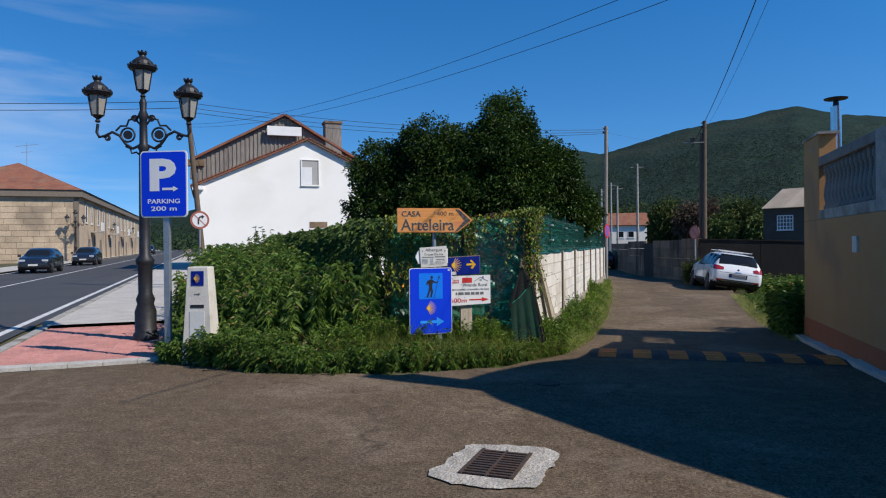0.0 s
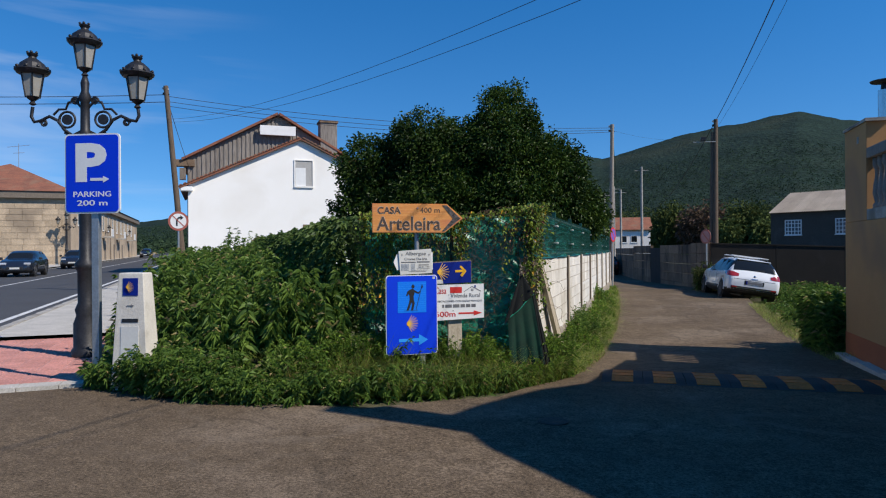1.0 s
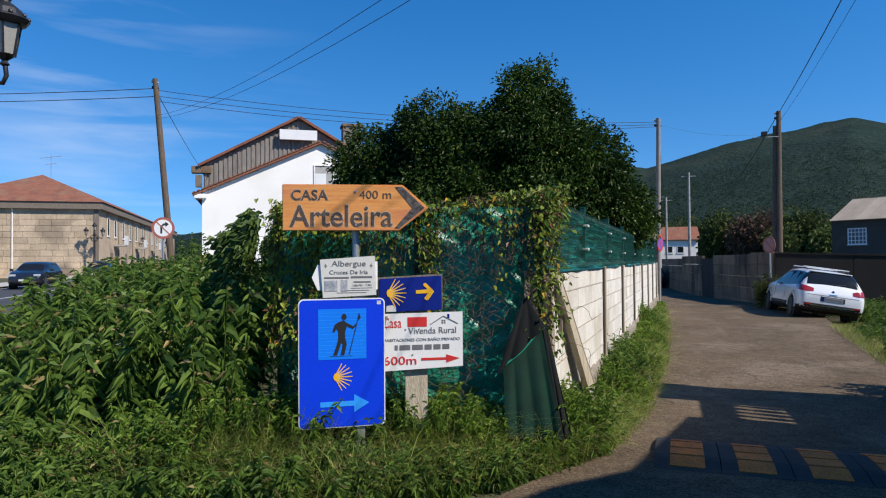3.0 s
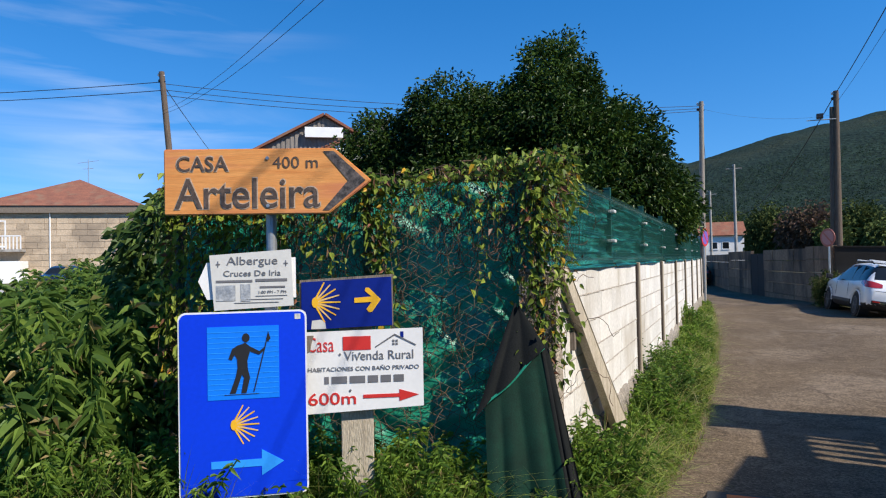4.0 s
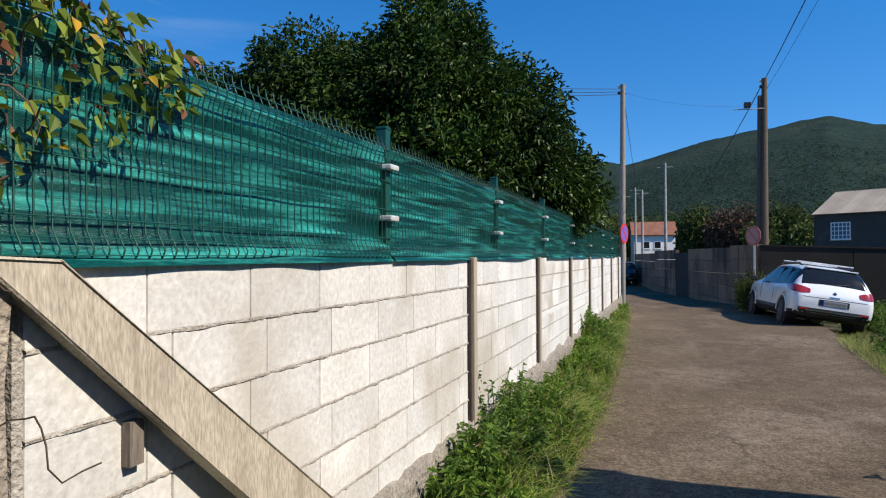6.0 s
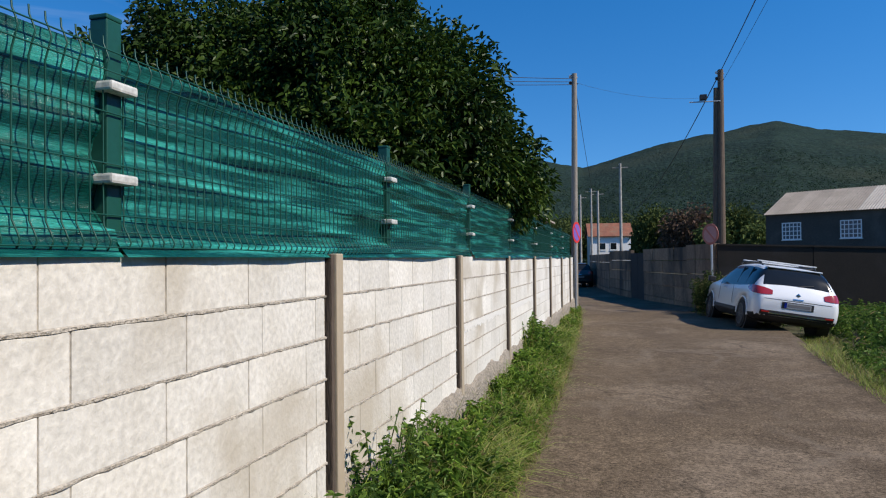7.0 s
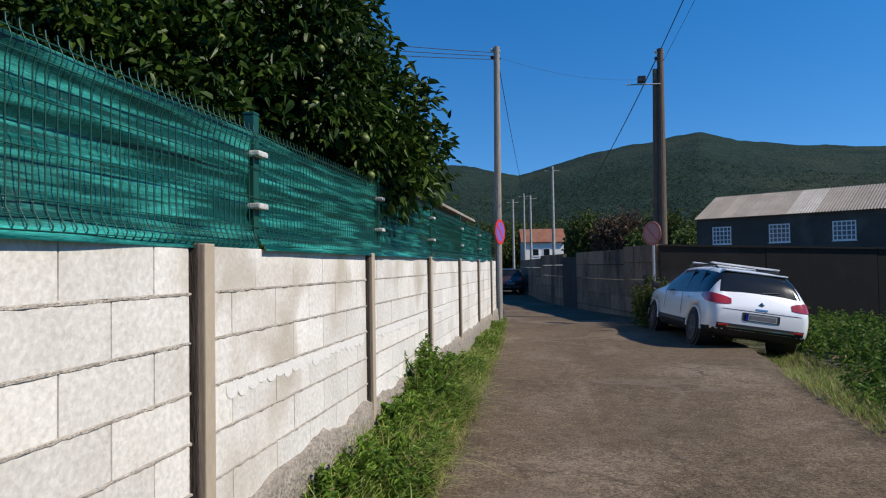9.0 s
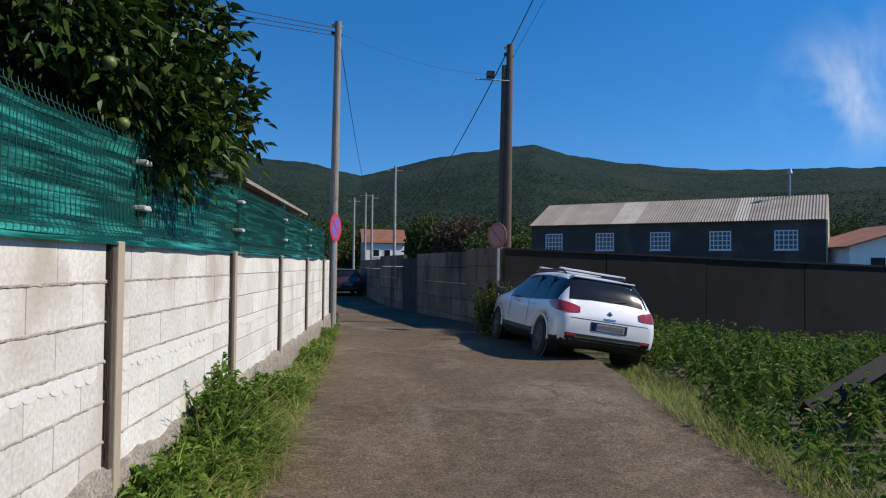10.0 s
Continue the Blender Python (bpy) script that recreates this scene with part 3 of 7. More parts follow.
for nm, n0, n1 in (("edge_line", -3.62, -3.47), ("centre_line", -7.62, -7.50), ("far_edge_line", -11.0, -10.88)):
    bm = B()
    rows = [[bm.verts.new((*along(s, n), road_z(s) + 0.009)) for n in (n0, n1)] for s in ((7.5, 12, 40, 80, 140, 200))]
    for a, b in zip(rows, rows[1:]):
        bm.faces.new((a[0], a[1], b[1], b[0]))
    tagged(part(nm, bm, WHITEPAINT), "worn white painted road line", "road marking", kind="structure")
# pavement beside the main road, with kerb and pink tiles at the crossing
pav = tagged(new("pavement"), "concrete pavement with pink ribbed crossing tiles", "pavement", kind="structure")
bm = B()
for n0, n1, s0, s1, h in ((-2.9, -0.55, 14.6, 90, 0.08), ):
    pts = [(*along(s0, n0), h + road_z(s0)), (*along(s0, n1), h + road_z(s0)), (*along(s1, n1), h + road_z(s1)), (*along(s1, n0), h + road_z(s1))]
    bm.faces.new([bm.verts.new(p) for p in pts])
part("pavement_slab", bm, PAVING, pav)
for i in range(60):
    s0 = 10.0 + i * 1.0
    bm = B()
    h = 0.035 if s0 < 14.6 else 0.10
    c = [along(s0, -3.06), along(s0, -2.9), along(s0 + 0.985, -2.9), along(s0 + 0.985, -3.06)]
    plate(bm, c, -0.02 + road_z(s0), h + road_z(s0))
    part("kerb_stone", bm, CONCRETE, pav)
for i in range(6):
    bm = B()
    n0 = -3.0 + i * 0.42
    plate(bm, [along(9.95, n0), along(9.95, n0 + 0.41), along(10.2, n0 + 0.41), along(10.2, n0)], -0.02, 0.03)
    part("kerb_stone", bm, PAVING, pav)
tile_bm = B()
box(tile_bm, 0, 0, -0.02, 0.295, 0.295, 0.024)
for k in range(5):
    box(tile_bm, 0.02, 0.02 + k * 0.056, 0.022, 0.275, 0.05 + k * 0.056, 0.030)
tile_me = bpy.data.meshes.new("paving_tile")
tile_bm.to_mesh(tile_me), tile_bm.free()
tile_me.materials.append(PINK)
for i in range(15):
    for j in range(8):
        x, y = along(10.22 + i * 0.3, -2.88 + j * 0.3)
        t = part("paving_tile", tile_me, None, pav)
        t.matrix_world = pose(x, y, 0.0, 0, 0, 36.17)
far_pav = B()
rows = [[far_pav.verts.new((*along(s, n), road_z(s) + 0.1)) for n in (-13.6, -11.1)] for s in (20, 60, 140, 220)]
for a, b in zip(rows, rows[1:]):
    far_pav.faces.new((a[0], a[1], b[1], b[0]))
tagged(part("far_pavement", far_pav, PAVING), "pale pavement across the main road", "pavement", kind="structure")

# drain in the junction
drain = thing("storm_drain", "rusty iron storm drain grate in a rough concrete surround", "drain", pose(-1.01, 4.59, 0, 0, 0, -4))
bm = B()
ring_o, ring_i = [], []
for i in range(56):
    a = 2 * math.pi * i / 56
    r = 1.0 / max(abs(math.cos(a)) / 0.36, abs(math.sin(a)) / 0.47)
    r = min(r, 0.50) * (0.98 + 0.16 * fbm(math.cos(a) * 2, math.sin(a) * 2, 1.3, 2.2) + 0.10 * fbm(math.cos(a) * 5, math.sin(a) * 5, 1.3, 4.2))
    ring_o.append(bm.verts.new((r * math.cos(a), r * math.sin(a), 0.012)))
    q = 1.0 / max(abs(math.cos(a)) / 0.19, abs(math.sin(a)) / 0.28)
    ring_i.append(bm.verts.new((q * math.cos(a), q * math.sin(a), 0.016)))
for i in range(56):
    j = (i + 1) % 56
    bm.faces.new((ring_o[i], ring_o[j], ring_i[j], ring_i[i]))
part("surround", bm, mat("pale_rough_concrete", (0.50, 0.46, 0.40), (0.29, 0.265, 0.225), rough=0.95, scale=8, fine=50, bump=0.9, dist=0.02), drain)
IRON = mat("rusty_iron", (0.06, 0.05, 0.045), (0.10, 0.06, 0.04), rough=0.8, metal=0.4, scale=10, bump=0.4)
# flat black plate stands for the shade in the hole below the bars
bm = B()
box(bm, -0.19, -0.28, 0.004, 0.19, 0.28, 0.008)
part("pit", bm, BLACK, drain)
for k in range(11):
    bm = B()
    box(bm, -0.17, -0.262 + k * 0.05, 0.008, 0.17, -0.238 + k * 0.05, 0.024)
    part("bar", bm, IRON, drain)
for x0, x1 in ((-0.19, -0.165), (-0.008, 0.008), (0.165, 0.19)):
    bm = B()
    box(bm, x0, -0.28, 0.010, x1, 0.28, 0.027)
    part("frame_bar", bm, IRON, drain)
for x, y in ((-1.06, 7.6), (-8.35, 6.75)):
    c = thing("valve_cover", "small round iron valve cover set in asphalt", "cover", pose(x, y, dip(x, y) + 0.002))
    bm = B()
    lathe(bm, [(0.14, 0.0), (0.14, 0.008), (0.12, 0.012)], 20)
    part("lid", bm, IRON, c)

# ---- block wall along the lane ----
WALL_X = -1.6
POSTS_Y = [13.81, 16.46, 19.03, 21.56, 24.0, 26.45, 28.9]
WALL_TOP, COURSE = 1.41, 0.2065
lane_wall = tagged(new("wall_lane"), "whitish concrete block wall with grey concrete posts", "wall", kind="structure")
core_edges = [10.12] + POSTS_Y + [30.2]
for c0, c1 in zip(core_edges, core_edges[1:]):
    bm = B()
    box(bm, WALL_X - 0.19, c0 + 0.05, -0.3, WALL_X - 0.0055, c1 - 0.085, WALL_TOP - 0.01)
    part("mortar_core", bm, MORTAR, lane_wall, "grey mortar core showing in the joints")
bm = B()
n = 220
ys = [10.0 + 20.3 * i / n for i in range(n + 1)]
prev = None
for y in ys:
    top = 0.22 + 0.07 * fbm(y, 0, 2.1, 1) + 0.035 * fbm(y, 0, 9, 5)
    x = WALL_X + 0.035 + 0.02 * fbm(y, 0, 3, 2)
    row = [bm.verts.new((WALL_X - 0.02, y, top + 0.02)), bm.verts.new((x - 0.012, y, top)), bm.verts.new((x + 0.02 * fbm(y, 3, 6, 2), y, top * 0.55)), bm.verts.new((x + 0.03, y, -0.4))]
    if prev:
        for k in range(3):
            bm.faces.new((prev[k], prev[k + 1], row[k + 1], row[k]))
    prev = row
part("footing", bm, mat("rough_footing", (0.36, 0.31, 0.25), (0.22, 0.19, 0.15), rough=1, scale=9, fine=40, bump=1.0, dist=0.03), lane_wall, "crumbling concrete footing", smooth=True)
block_cache = {}


def block_mesh(length):
    key = round(length, 2)
    if key not in block_cache:
        bm = B()
        box(bm, -0.018, 0.003, 0.004, 0.0, key - 0.003, COURSE - 0.005, 0.004)
        me = bpy.data.meshes.new("block")
        bm.to_mesh(me), bm.free()
        me.materials.append(BLOCK)
        block_cache[key] = me
    return block_cache[key]


prand = random.Random(5)
edges = [10.14] + POSTS_Y + [30.2]
for bay, (y0, y1) in enumerate(zip(edges, edges[1:])):
    a, b = y0 + 0.055, y1 - 0.09
    for c in range(7):
        z = WALL_TOP - (c + 1) * COURSE
        y = b
        first = 0.245 if (c + bay) % 2 else 0.49
        k = 0
        while y > a + 0.03:
            ln = first * 0.42 if (k == 0 and bay == 0) else (first if k == 0 else 0.49)
            ln = min(ln, y - a)
            ob = part("block", block_mesh(ln), None, lane_wall)
            ob.location = (WALL_X + prand.uniform(-0.001, 0.001), y - ln, z)
            ob.rotation_euler = (prand.uniform(-0.003, 0.003), 0, 0)
            y -= ln
            k += 1
for c0, c1 in zip(edges[:4], edges[1:5]):
    for c in range(6):
        zc = WALL_TOP - (c + 1) * COURSE
        V, F = [], []
        m = int((c1 - c0) / 0.022)
        for i in range(m + 1):
            y = c0 + 0.055 + (c1 - c0 - 0.138) * i / m
            up = 0.008 + 0.007 * fbm(y, c, 9, 2) + 0.006 * fbm(y, c, 31, 8)
            dn = 0.010 + 0.009 * fbm(y, c, 7, 5) + 0.007 * fbm(y, c, 27, 3)
            out = 0.004 + 0.006 * fbm(y, c, 13, 6) + 0.004 * fbm(y, c, 41, 1)
            V += [(WALL_X - 0.006, y, zc + up), (WALL_X + out, y, zc + up * 0.4), (WALL_X + out * 0.9, y, zc - dn * 0.5), (WALL_X - 0.006, y, zc - dn)]
        for i in range(m):
            for k in range(3):
                a = i * 4 + k
                F.append((a, a + 1, a + 5, a + 4))
        part("mortar_joint", mesh_from("mortar_joint", V, F, MORTAR), None, lane_wall)
WHITEWASH = mat("whitewash_smear", (0.73, 0.71, 0.66), (0.67, 0.64, 0.585), rough=0.9, scale=20, fine=60, fine_amt=0.1, bump=0.3, dist=0.002)
for k in range(60):
    y = 16.56 + k * 0.108
    if min(abs(y + 0.06 - p) for p in POSTS_Y) < 0.16:
        continue
    bm = B()
    zt, w = 0.775 + prand.uniform(-0.004, 0.004), 0.128 + prand.uniform(-0.01, 0.02)
    drop = prand.uniform(0.05, 0.08)
    pts = [(y + w * q / 10, zt + 0.001 * q) for q in range(11)]
    pts += [(y + w * (0.5 + 0.5 * math.cos(q * math.pi / 11)), zt - drop * math.sin(q * math.pi / 11) ** 0.6) for q in range(1, 11)]
    bm.faces.new([bm.verts.new((WALL_X + 0.0019 + 0.0007 * (k % 3), a, b)) for a, b in pts])
    bmesh.ops.recalc_face_normals(bm, faces=bm.faces)
    part("whitewash_smear", bm, WHITEWASH, lane_wall, "white lime smear on a block" if k == 0 else "")
post_bm = B()
box(post_bm, -0.2, -0.027, -0.3, 0.036, 0.055, WALL_TOP + 0.005, 0.006)
post_me = bpy.data.meshes.new("post")
post_bm.to_mesh(post_me), post_bm.free()
post_me.materials.append(POSTCONC)
# dark filler coloured as the shaded gap on the near side of each post
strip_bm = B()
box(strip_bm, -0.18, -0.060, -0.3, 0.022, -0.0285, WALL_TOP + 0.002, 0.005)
strip_me = bpy.data.meshes.new("shade_strip")
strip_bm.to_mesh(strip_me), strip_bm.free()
strip_me.materials.append(mat("shaded_gap_brown", (0.12, 0.09, 0.068), (0.065, 0.048, 0.036), rough=0.95, scale=5, fine=40, bump=0.6, dist=0.008, stretch=(4, 4, 0.5)))
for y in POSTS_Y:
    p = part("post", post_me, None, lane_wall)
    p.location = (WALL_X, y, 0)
    e = part("shade_strip", strip_me, None, lane_wall, "dark strip standing for the shaded gap beside the post" if y == POSTS_Y[0] else "")
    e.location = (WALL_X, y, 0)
# end pier, rough
bm = B()
box(bm, WALL_X - 0.2, 9.98, -0.25, WALL_X + 0.03, 10.14, WALL_TOP)
bmesh.ops.subdivide_edges(bm, edges=bm.edges, cuts=5, use_grid_fill=True)
for v in bm.verts:
    v.co += Vector((fbm(v.co.y, v.co.z, 6, 1), fbm(v.co.x, v.co.z, 6, 4), 0)) * 0.022
part("end_pier", bm, mat("crumbling_pier", (0.45, 0.38, 0.29), (0.27, 0.22, 0.17), rough=1, scale=7, fine=40, bump=1, dist=0.02), lane_wall, "crumbling stained concrete end pier")
plank = thing("leaning_plank", "long pale concrete plank leaning against the block wall", "plank")
bm = B()
slab(bm, [(10.05, 1.42), (10.25, 1.41), (11.93, 0.08), (11.62, 0.0)], 0.05, 0.095)
for v in bm.verts:
    v.co = Vector((WALL_X + v.co.y - 0.045 * (v.co.z > 1) + 0.04 * (v.co.z < 1), v.co.x, v.co.z))
bmesh.ops.bevel(bm, geom=list(bm.edges), offset=0.006, segments=1, affect='EDGES')
bmesh.ops.recalc_face_normals(bm, faces=bm.faces)
part("board", bm, PLANKMAT, plank)
lug = B()
box(lug, WALL_X - 0.01, 10.48, 0.86, WALL_X + 0.03, 10.53, 0.98)
part("steel_lug", lug, OLDWOOD, plank)

# ---- green mesh fence on top of the wall ----
FPOSTS = [10.0, 12.33, 14.72, 17.05, 19.45, 21.9, 24.4, 26.9, 29.4]
FX = WALL_X - 0.05


def fence_bay(y0, y1, first):
    f = thing("mesh_fence_bay", "green welded mesh fence panel backed by green shade netting", "fence", pose(FX, y0, WALL_TOP), group="fence bays on the wall")
    w = y1 - y0
    bm = B()
    box(bm, -0.03, -0.03, 0.0, 0.03, 0.03, 0.69, 0.004)
    part("post", bm, GREENSTEEL, f)
    bm = B()
    box(bm, -0.032, -0.032, 0.69, 0.032, 0.032, 0.705, 0.004)
    part("post_cap", bm, GREENSTEEL, f)
    for z in (0.20, 0.47):
        bm = B()
        box(bm, -0.045, -0.055, z, 0.07, 0.055, z + 0.03, 0.008)
        part("clip", bm, CLIP, f, "pale plastic clip")
    lines = []
    step = 0.05 if y0 < 22 else 0.1

    def bend(z):
        return 0.028 * math.exp(-((z - 0.03) / 0.03) ** 2) + 0.022 * math.exp(-((z - 0.56) / 0.03) ** 2)
    zz = [0.0, 0.015, 0.03, 0.05, 0.08, 0.2, 0.35, 0.5, 0.54, 0.56, 0.58, 0.605, 0.63]
    k = 0.03
    while k < w:
        lines.append([(0.035 + bend(z), k, z) for z in zz])
        k += step
    for z in (0.015, 0.06, 0.11, 0.26, 0.41, 0.53, 0.59):
        lines.append([(0.038 + bend(z), 0, z), (0.038 + bend(z), w, z)])
    wires("wire_mesh", lines, 0.0026 if y0 < 20 else 0.004, GREENSTEEL, f, seg=4 if y0 < 16 else 3)
    V, F = [], []
    nu, nv = int(w / 0.045), 30
    for i in range(nu + 1):
        for j in range(nv + 1):
            y, z = w * i / nu, -0.014 + 0.61 * j / nv
            x = 0.004 - 0.02 * math.sin(math.pi * j / nv) + 0.05 * (0.6 - abs(noise.noise(Vector((y * 0.4 + y0, z * 6.5 + 0.25 * y, 0))))) - 0.012 + 0.018 * (0.5 - abs(noise.noise(Vector((y * 1.3 + y0, z * 19 + y * 0.9, 5)))))
            x += 0.058 * (1 - j / nv) ** 9
            z2 = z - 0.012 * math.sin(math.pi * i / nu) * (j / nv)
            V.append((x, y, z2))
    for i in range(nu):
        for j in range(nv):
            a = i * (nv + 1) + j
            F.append((a, a + nv + 1, a + nv + 2, a + 1))
    part("shade_net", mesh_from("shade_net", V, F, NET, smooth=True), None, f, "creased green shade netting")
    return f


for y0, y1 in zip(FPOSTS, FPOSTS[1:]):
    fence_bay(y0, y1, y0 == FPOSTS[0])

# ---- corner chain-link fence with vines ----
FA = radians(25)
cf = thing("chain_link_fence", "chain-link corner fence with sagging green netting, overgrown by vines", "fence", pose(-1.62, 9.86, 0, 0, 0, 25))
for u in (-2.08, -1.0, 0.0):
    bm = B()
    tube(bm, (u, 0.03, 0), (u, 0.03, 1.93 if u < -0.5 else 2.03), 0.025, seg=10)
    part("post", bm, GREENSTEEL, cf)
lines = []
P = 0.062
for i in range(36):
    lines.append([(-2.1 + i * P + (P / 2 if (k + i) % 2 else -P / 2), 0.004 * (-1) ** k, 0.05 + k * P / 2 * 1.1) for k in range(55)])
wires("chain_link", lines, 0.0034, OLDWIRE, cf, seg=3)
V, F = [], []
nu, nv = 90, 80
for i in range(nu + 1):
    for j in range(nv + 1):
        u, z = -2.1 + 2.1 * i / nu, 0.15 + 1.80 * j / nv
        sag = 0.30 * smooth01((1.55 - z) / 0.4) * (0.25 - abs(noise.noise(Vector((u * 0.6, z * 3.4 + 0.9 * math.cos(1.6 * u + 1.4), 1))))) + 0.08 * (0.5 - abs(noise.noise(Vector((u * 2.2, z * 6 + u * 2, 7))))) + 0.009 * noise.noise(Vector((u * 6, z * 16, 3)))
        V.append((u, 0.125 + 0.08 * (z / 1.9) ** 2 + sag, z))
for i in range(nu):
    for j in range(nv):
        a = i * (nv + 1) + j
        F.append((a, a + nv + 1, a + nv + 2, a + 1))
part("shade_net", mesh_from("shade_net", V, F, NETBRIGHT, smooth=True), None, cf, "sagging green shade netting")
# hanging cloth at the corner
cloth = thing("draped_cloth", "dark folded tarpaulin draped at the fence corner", "cloth", pose(-1.66, 9.79, 0, 0, 0, 30))
def drape(name, material, top, bottom, folds, depth, label=""):
    """A hanging sheet between two edges, each a pair of (u, offset, z) ends, with folds growing downwards."""
    V, F = [], []
    nu, nv = 36, 24
    for i in range(nu + 1):
        for j in range(nv + 1):
            a, k = i / nu, j / nv
            p = [(top[0][q] + (top[1][q] - top[0][q]) * a) * (1 - k) + (bottom[0][q] + (bottom[1][q] - bottom[0][q]) * a) * k for q in range(3)]
            ripple = depth * k * (math.sin(a * folds * 2 * math.pi + 0.6 * k) + 0.4 * math.sin(a * folds * 5 + 2))
            V.append((p[0] + 0.3 * ripple, p[1] - abs(ripple), p[2] + 0.01 * math.sin(a * 9)))
    for i in range(nu):
        for j in range(nv):
            a = i * (nv + 1) + j
            F.append((a, a + nv + 1, a + nv + 2, a + 1))
    part(name, mesh_from(name, V, F, material, smooth=True), None, cloth, label)


drape("upper_flap", DARKCLOTH, ((-0.11, -0.06, 1.22), (-0.08, -0.06, 1.20)), ((-0.37, -0.16, 0.62), (0.03, -0.14, 0.98)), 1.3, 0.02, "black woven mesh flap")
drape("hem", NETBRIGHT, ((-0.372, -0.168, 0.625), (0.032, -0.148, 0.985)), ((-0.374, -0.172, 0.61), (0.034, -0.152, 0.97)), 1.0, 0.0, "teal hem")
drape("green_curtain", GREENCLOTH, ((-0.30, -0.13, 0.70), (0.02, -0.12, 1.00)), ((-0.32, -0.22, 0.16), (0.15, -0.20, 0.12)), 1.7, 0.03, "dark green hanging cloth")
drape("black_edge", DARKCLOTH, ((0.02, -0.13, 0.98), (0.06, -0.11, 1.00)), ((0.12, -0.22, 0.12), (0.22, -0.18, 0.14)), 1.0, 0.02, "black rolled edge")


def corner_to_world(u, v, z):
    return np.stack([-1.62 + u * math.cos(FA) - v * math.sin(FA), 9.86 + u * math.sin(FA) + v * math.cos(FA), z], axis=1)


def vines():
    """Climbing leaves in hanging strands over the corner fence, dry stems among them."""
    def crest(u):
        return 1.87 + 0.09 * smooth01((u + 0.8) / 0.6)
    P0, D0, LN = [], [], []
    stems = []
    strands = []
    bunches = [(-2.05, 1.7, 10), (-1.9, 1.6, 10), (-1.75, 1.5, 9), (-1.6, 1.4, 8), (-1.45, 1.0, 6), (-1.22, 0.7, 4), (-1.0, 1.15, 7), (-0.9, 0.95, 7), (-0.72, 0.35, 4), (-0.5, 0.45, 3), (-0.33, 0.9, 4), (-0.18, 0.5, 4), (-0.04, 1.75, 6), (0.06, 1.5, 6)]
    for bu, ln, cnt in bunches:
        for k in range(cnt):
            strands.append((bu + rng.normal() * 0.035, crest(bu) + 0.12 * rng.random(), min(1.9, ln * rng.uniform(0.35, 1.0))))
    for u, top, ln in strands:
        pts = []
        uu, v = u, -0.02
        m = int(ln / 0.05)
        for i in range(m):
            z = top - i * 0.05
            uu += rng.normal() * 0.012
            v = -0.03 - 0.05 * abs(math.sin(i * 0.6 + u * 9)) - 0.04 * rng.random()
            pts.append(tuple(corner_to_world(np.array([uu]), np.array([v]), np.array([z]))[0]))
            for r in range(rng.integers(1, 4)):
                P0.append((uu + rng.normal() * 0.03, v - 0.02, z))
                D0.append((rng.normal() * 0.7, -0.6 - 0.5 * rng.random(), -0.5 + 0.5 * rng.normal()))
                LN.append(rng.uniform(0.028, 0.058))
        if len(pts) > 2:
            stems.append(pts)
    # crest along the top
    for k in range(800):
        u = rng.uniform(-2.12, 0.2)
        P0.append((u, rng.normal() * 0.09 - 0.02, crest(u) + 0.10 * rng.random() + 0.09 * fbm(u, 0, 3, 3)))
        D0.append((rng.normal(), rng.normal() - 0.3, rng.normal() * 0.6 + 0.1))
        LN.append(rng.uniform(0.028, 0.062))
    for k in range(380):
        u = rng.normal() * 0.09 + 0.03
        P0.append((u, rng.normal() * 0.08 - 0.06, 2.1 - 1.25 * rng.random() ** 1.7))
        D0.append((rng.normal(), -0.7 + rng.normal() * 0.5, -0.4 + rng.normal() * 0.5))
        LN.append(rng.uniform(0.028, 0.058))
    hung = []
    for k in range(620):
        y = 10.0 + 0.75 * rng.random() ** 1.6
        top = 2.10 - 0.10 * (y - 10)
        z = top - rng.random() ** 2.5 * (0.6 - 0.6 * (y - 10))
        hung.append((WALL_X - 0.02 + rng.normal() * 0.05, y, z, rng.uniform(0.025, 0.055)))
    P0, D0, LN = np.array(P0), np.array(D0), np.array(LN)
    W = corner_to_world(P0[:, 0], P0[:, 1], P0[:, 2])
    D = np.stack([D0[:, 0] * math.cos(FA) - D0[:, 1] * math.sin(FA), D0[:, 0] * math.sin(FA) + D0[:, 1] * math.cos(FA), D0[:, 2]], axis=1)
    hung = np.array(hung)
    W, LN = np.concatenate([W, hung[:, :3]]), np.concatenate([LN, hung[:, 3]])
    D = np.concatenate([D, np.stack([0.6 + rng.normal(size=len(hung)) * 0.5, rng.normal(size=len(hung)) * 0.7, -0.4 + rng.normal(size=len(hung)) * 0.5], axis=1)])
    kind = rng.random(len(W))
    v = tagged(new("climbing_vine"), "green climbing vine with yellowing leaves over the corner fence", "vine", kind="stuff")
    part("green_leaves", leaves("green_leaves", W[kind < 0.82], D[kind < 0.82], LN[kind < 0.82], 0.7, LEAF_VINE, shaped=True), None, v)
    part("yellow_leaves", leaves("yellow_leaves", W[kind > 0.965], D[kind > 0.965], LN[kind > 0.965], 0.7, LEAF_YELLOW, shaped=True), None, v, "yellowed leaves")
    mm = (kind >= 0.82) & (kind <= 0.965)
    part("brown_leaves", leaves("brown_leaves", W[mm], D[mm], LN[mm], 0.5, LEAF_BROWN), None, v, "withered brown leaves")
    # tangled dry stems
    for k in range(620):
        u, z = rng.uniform(-2.1, 0.15), rng.uniform(0.5, 1.95) if rng.random() < 0.5 else rng.uniform(1.7, 2.0)
        d = np.array([rng.normal(), rng.normal() * 0.5])
        pts = []
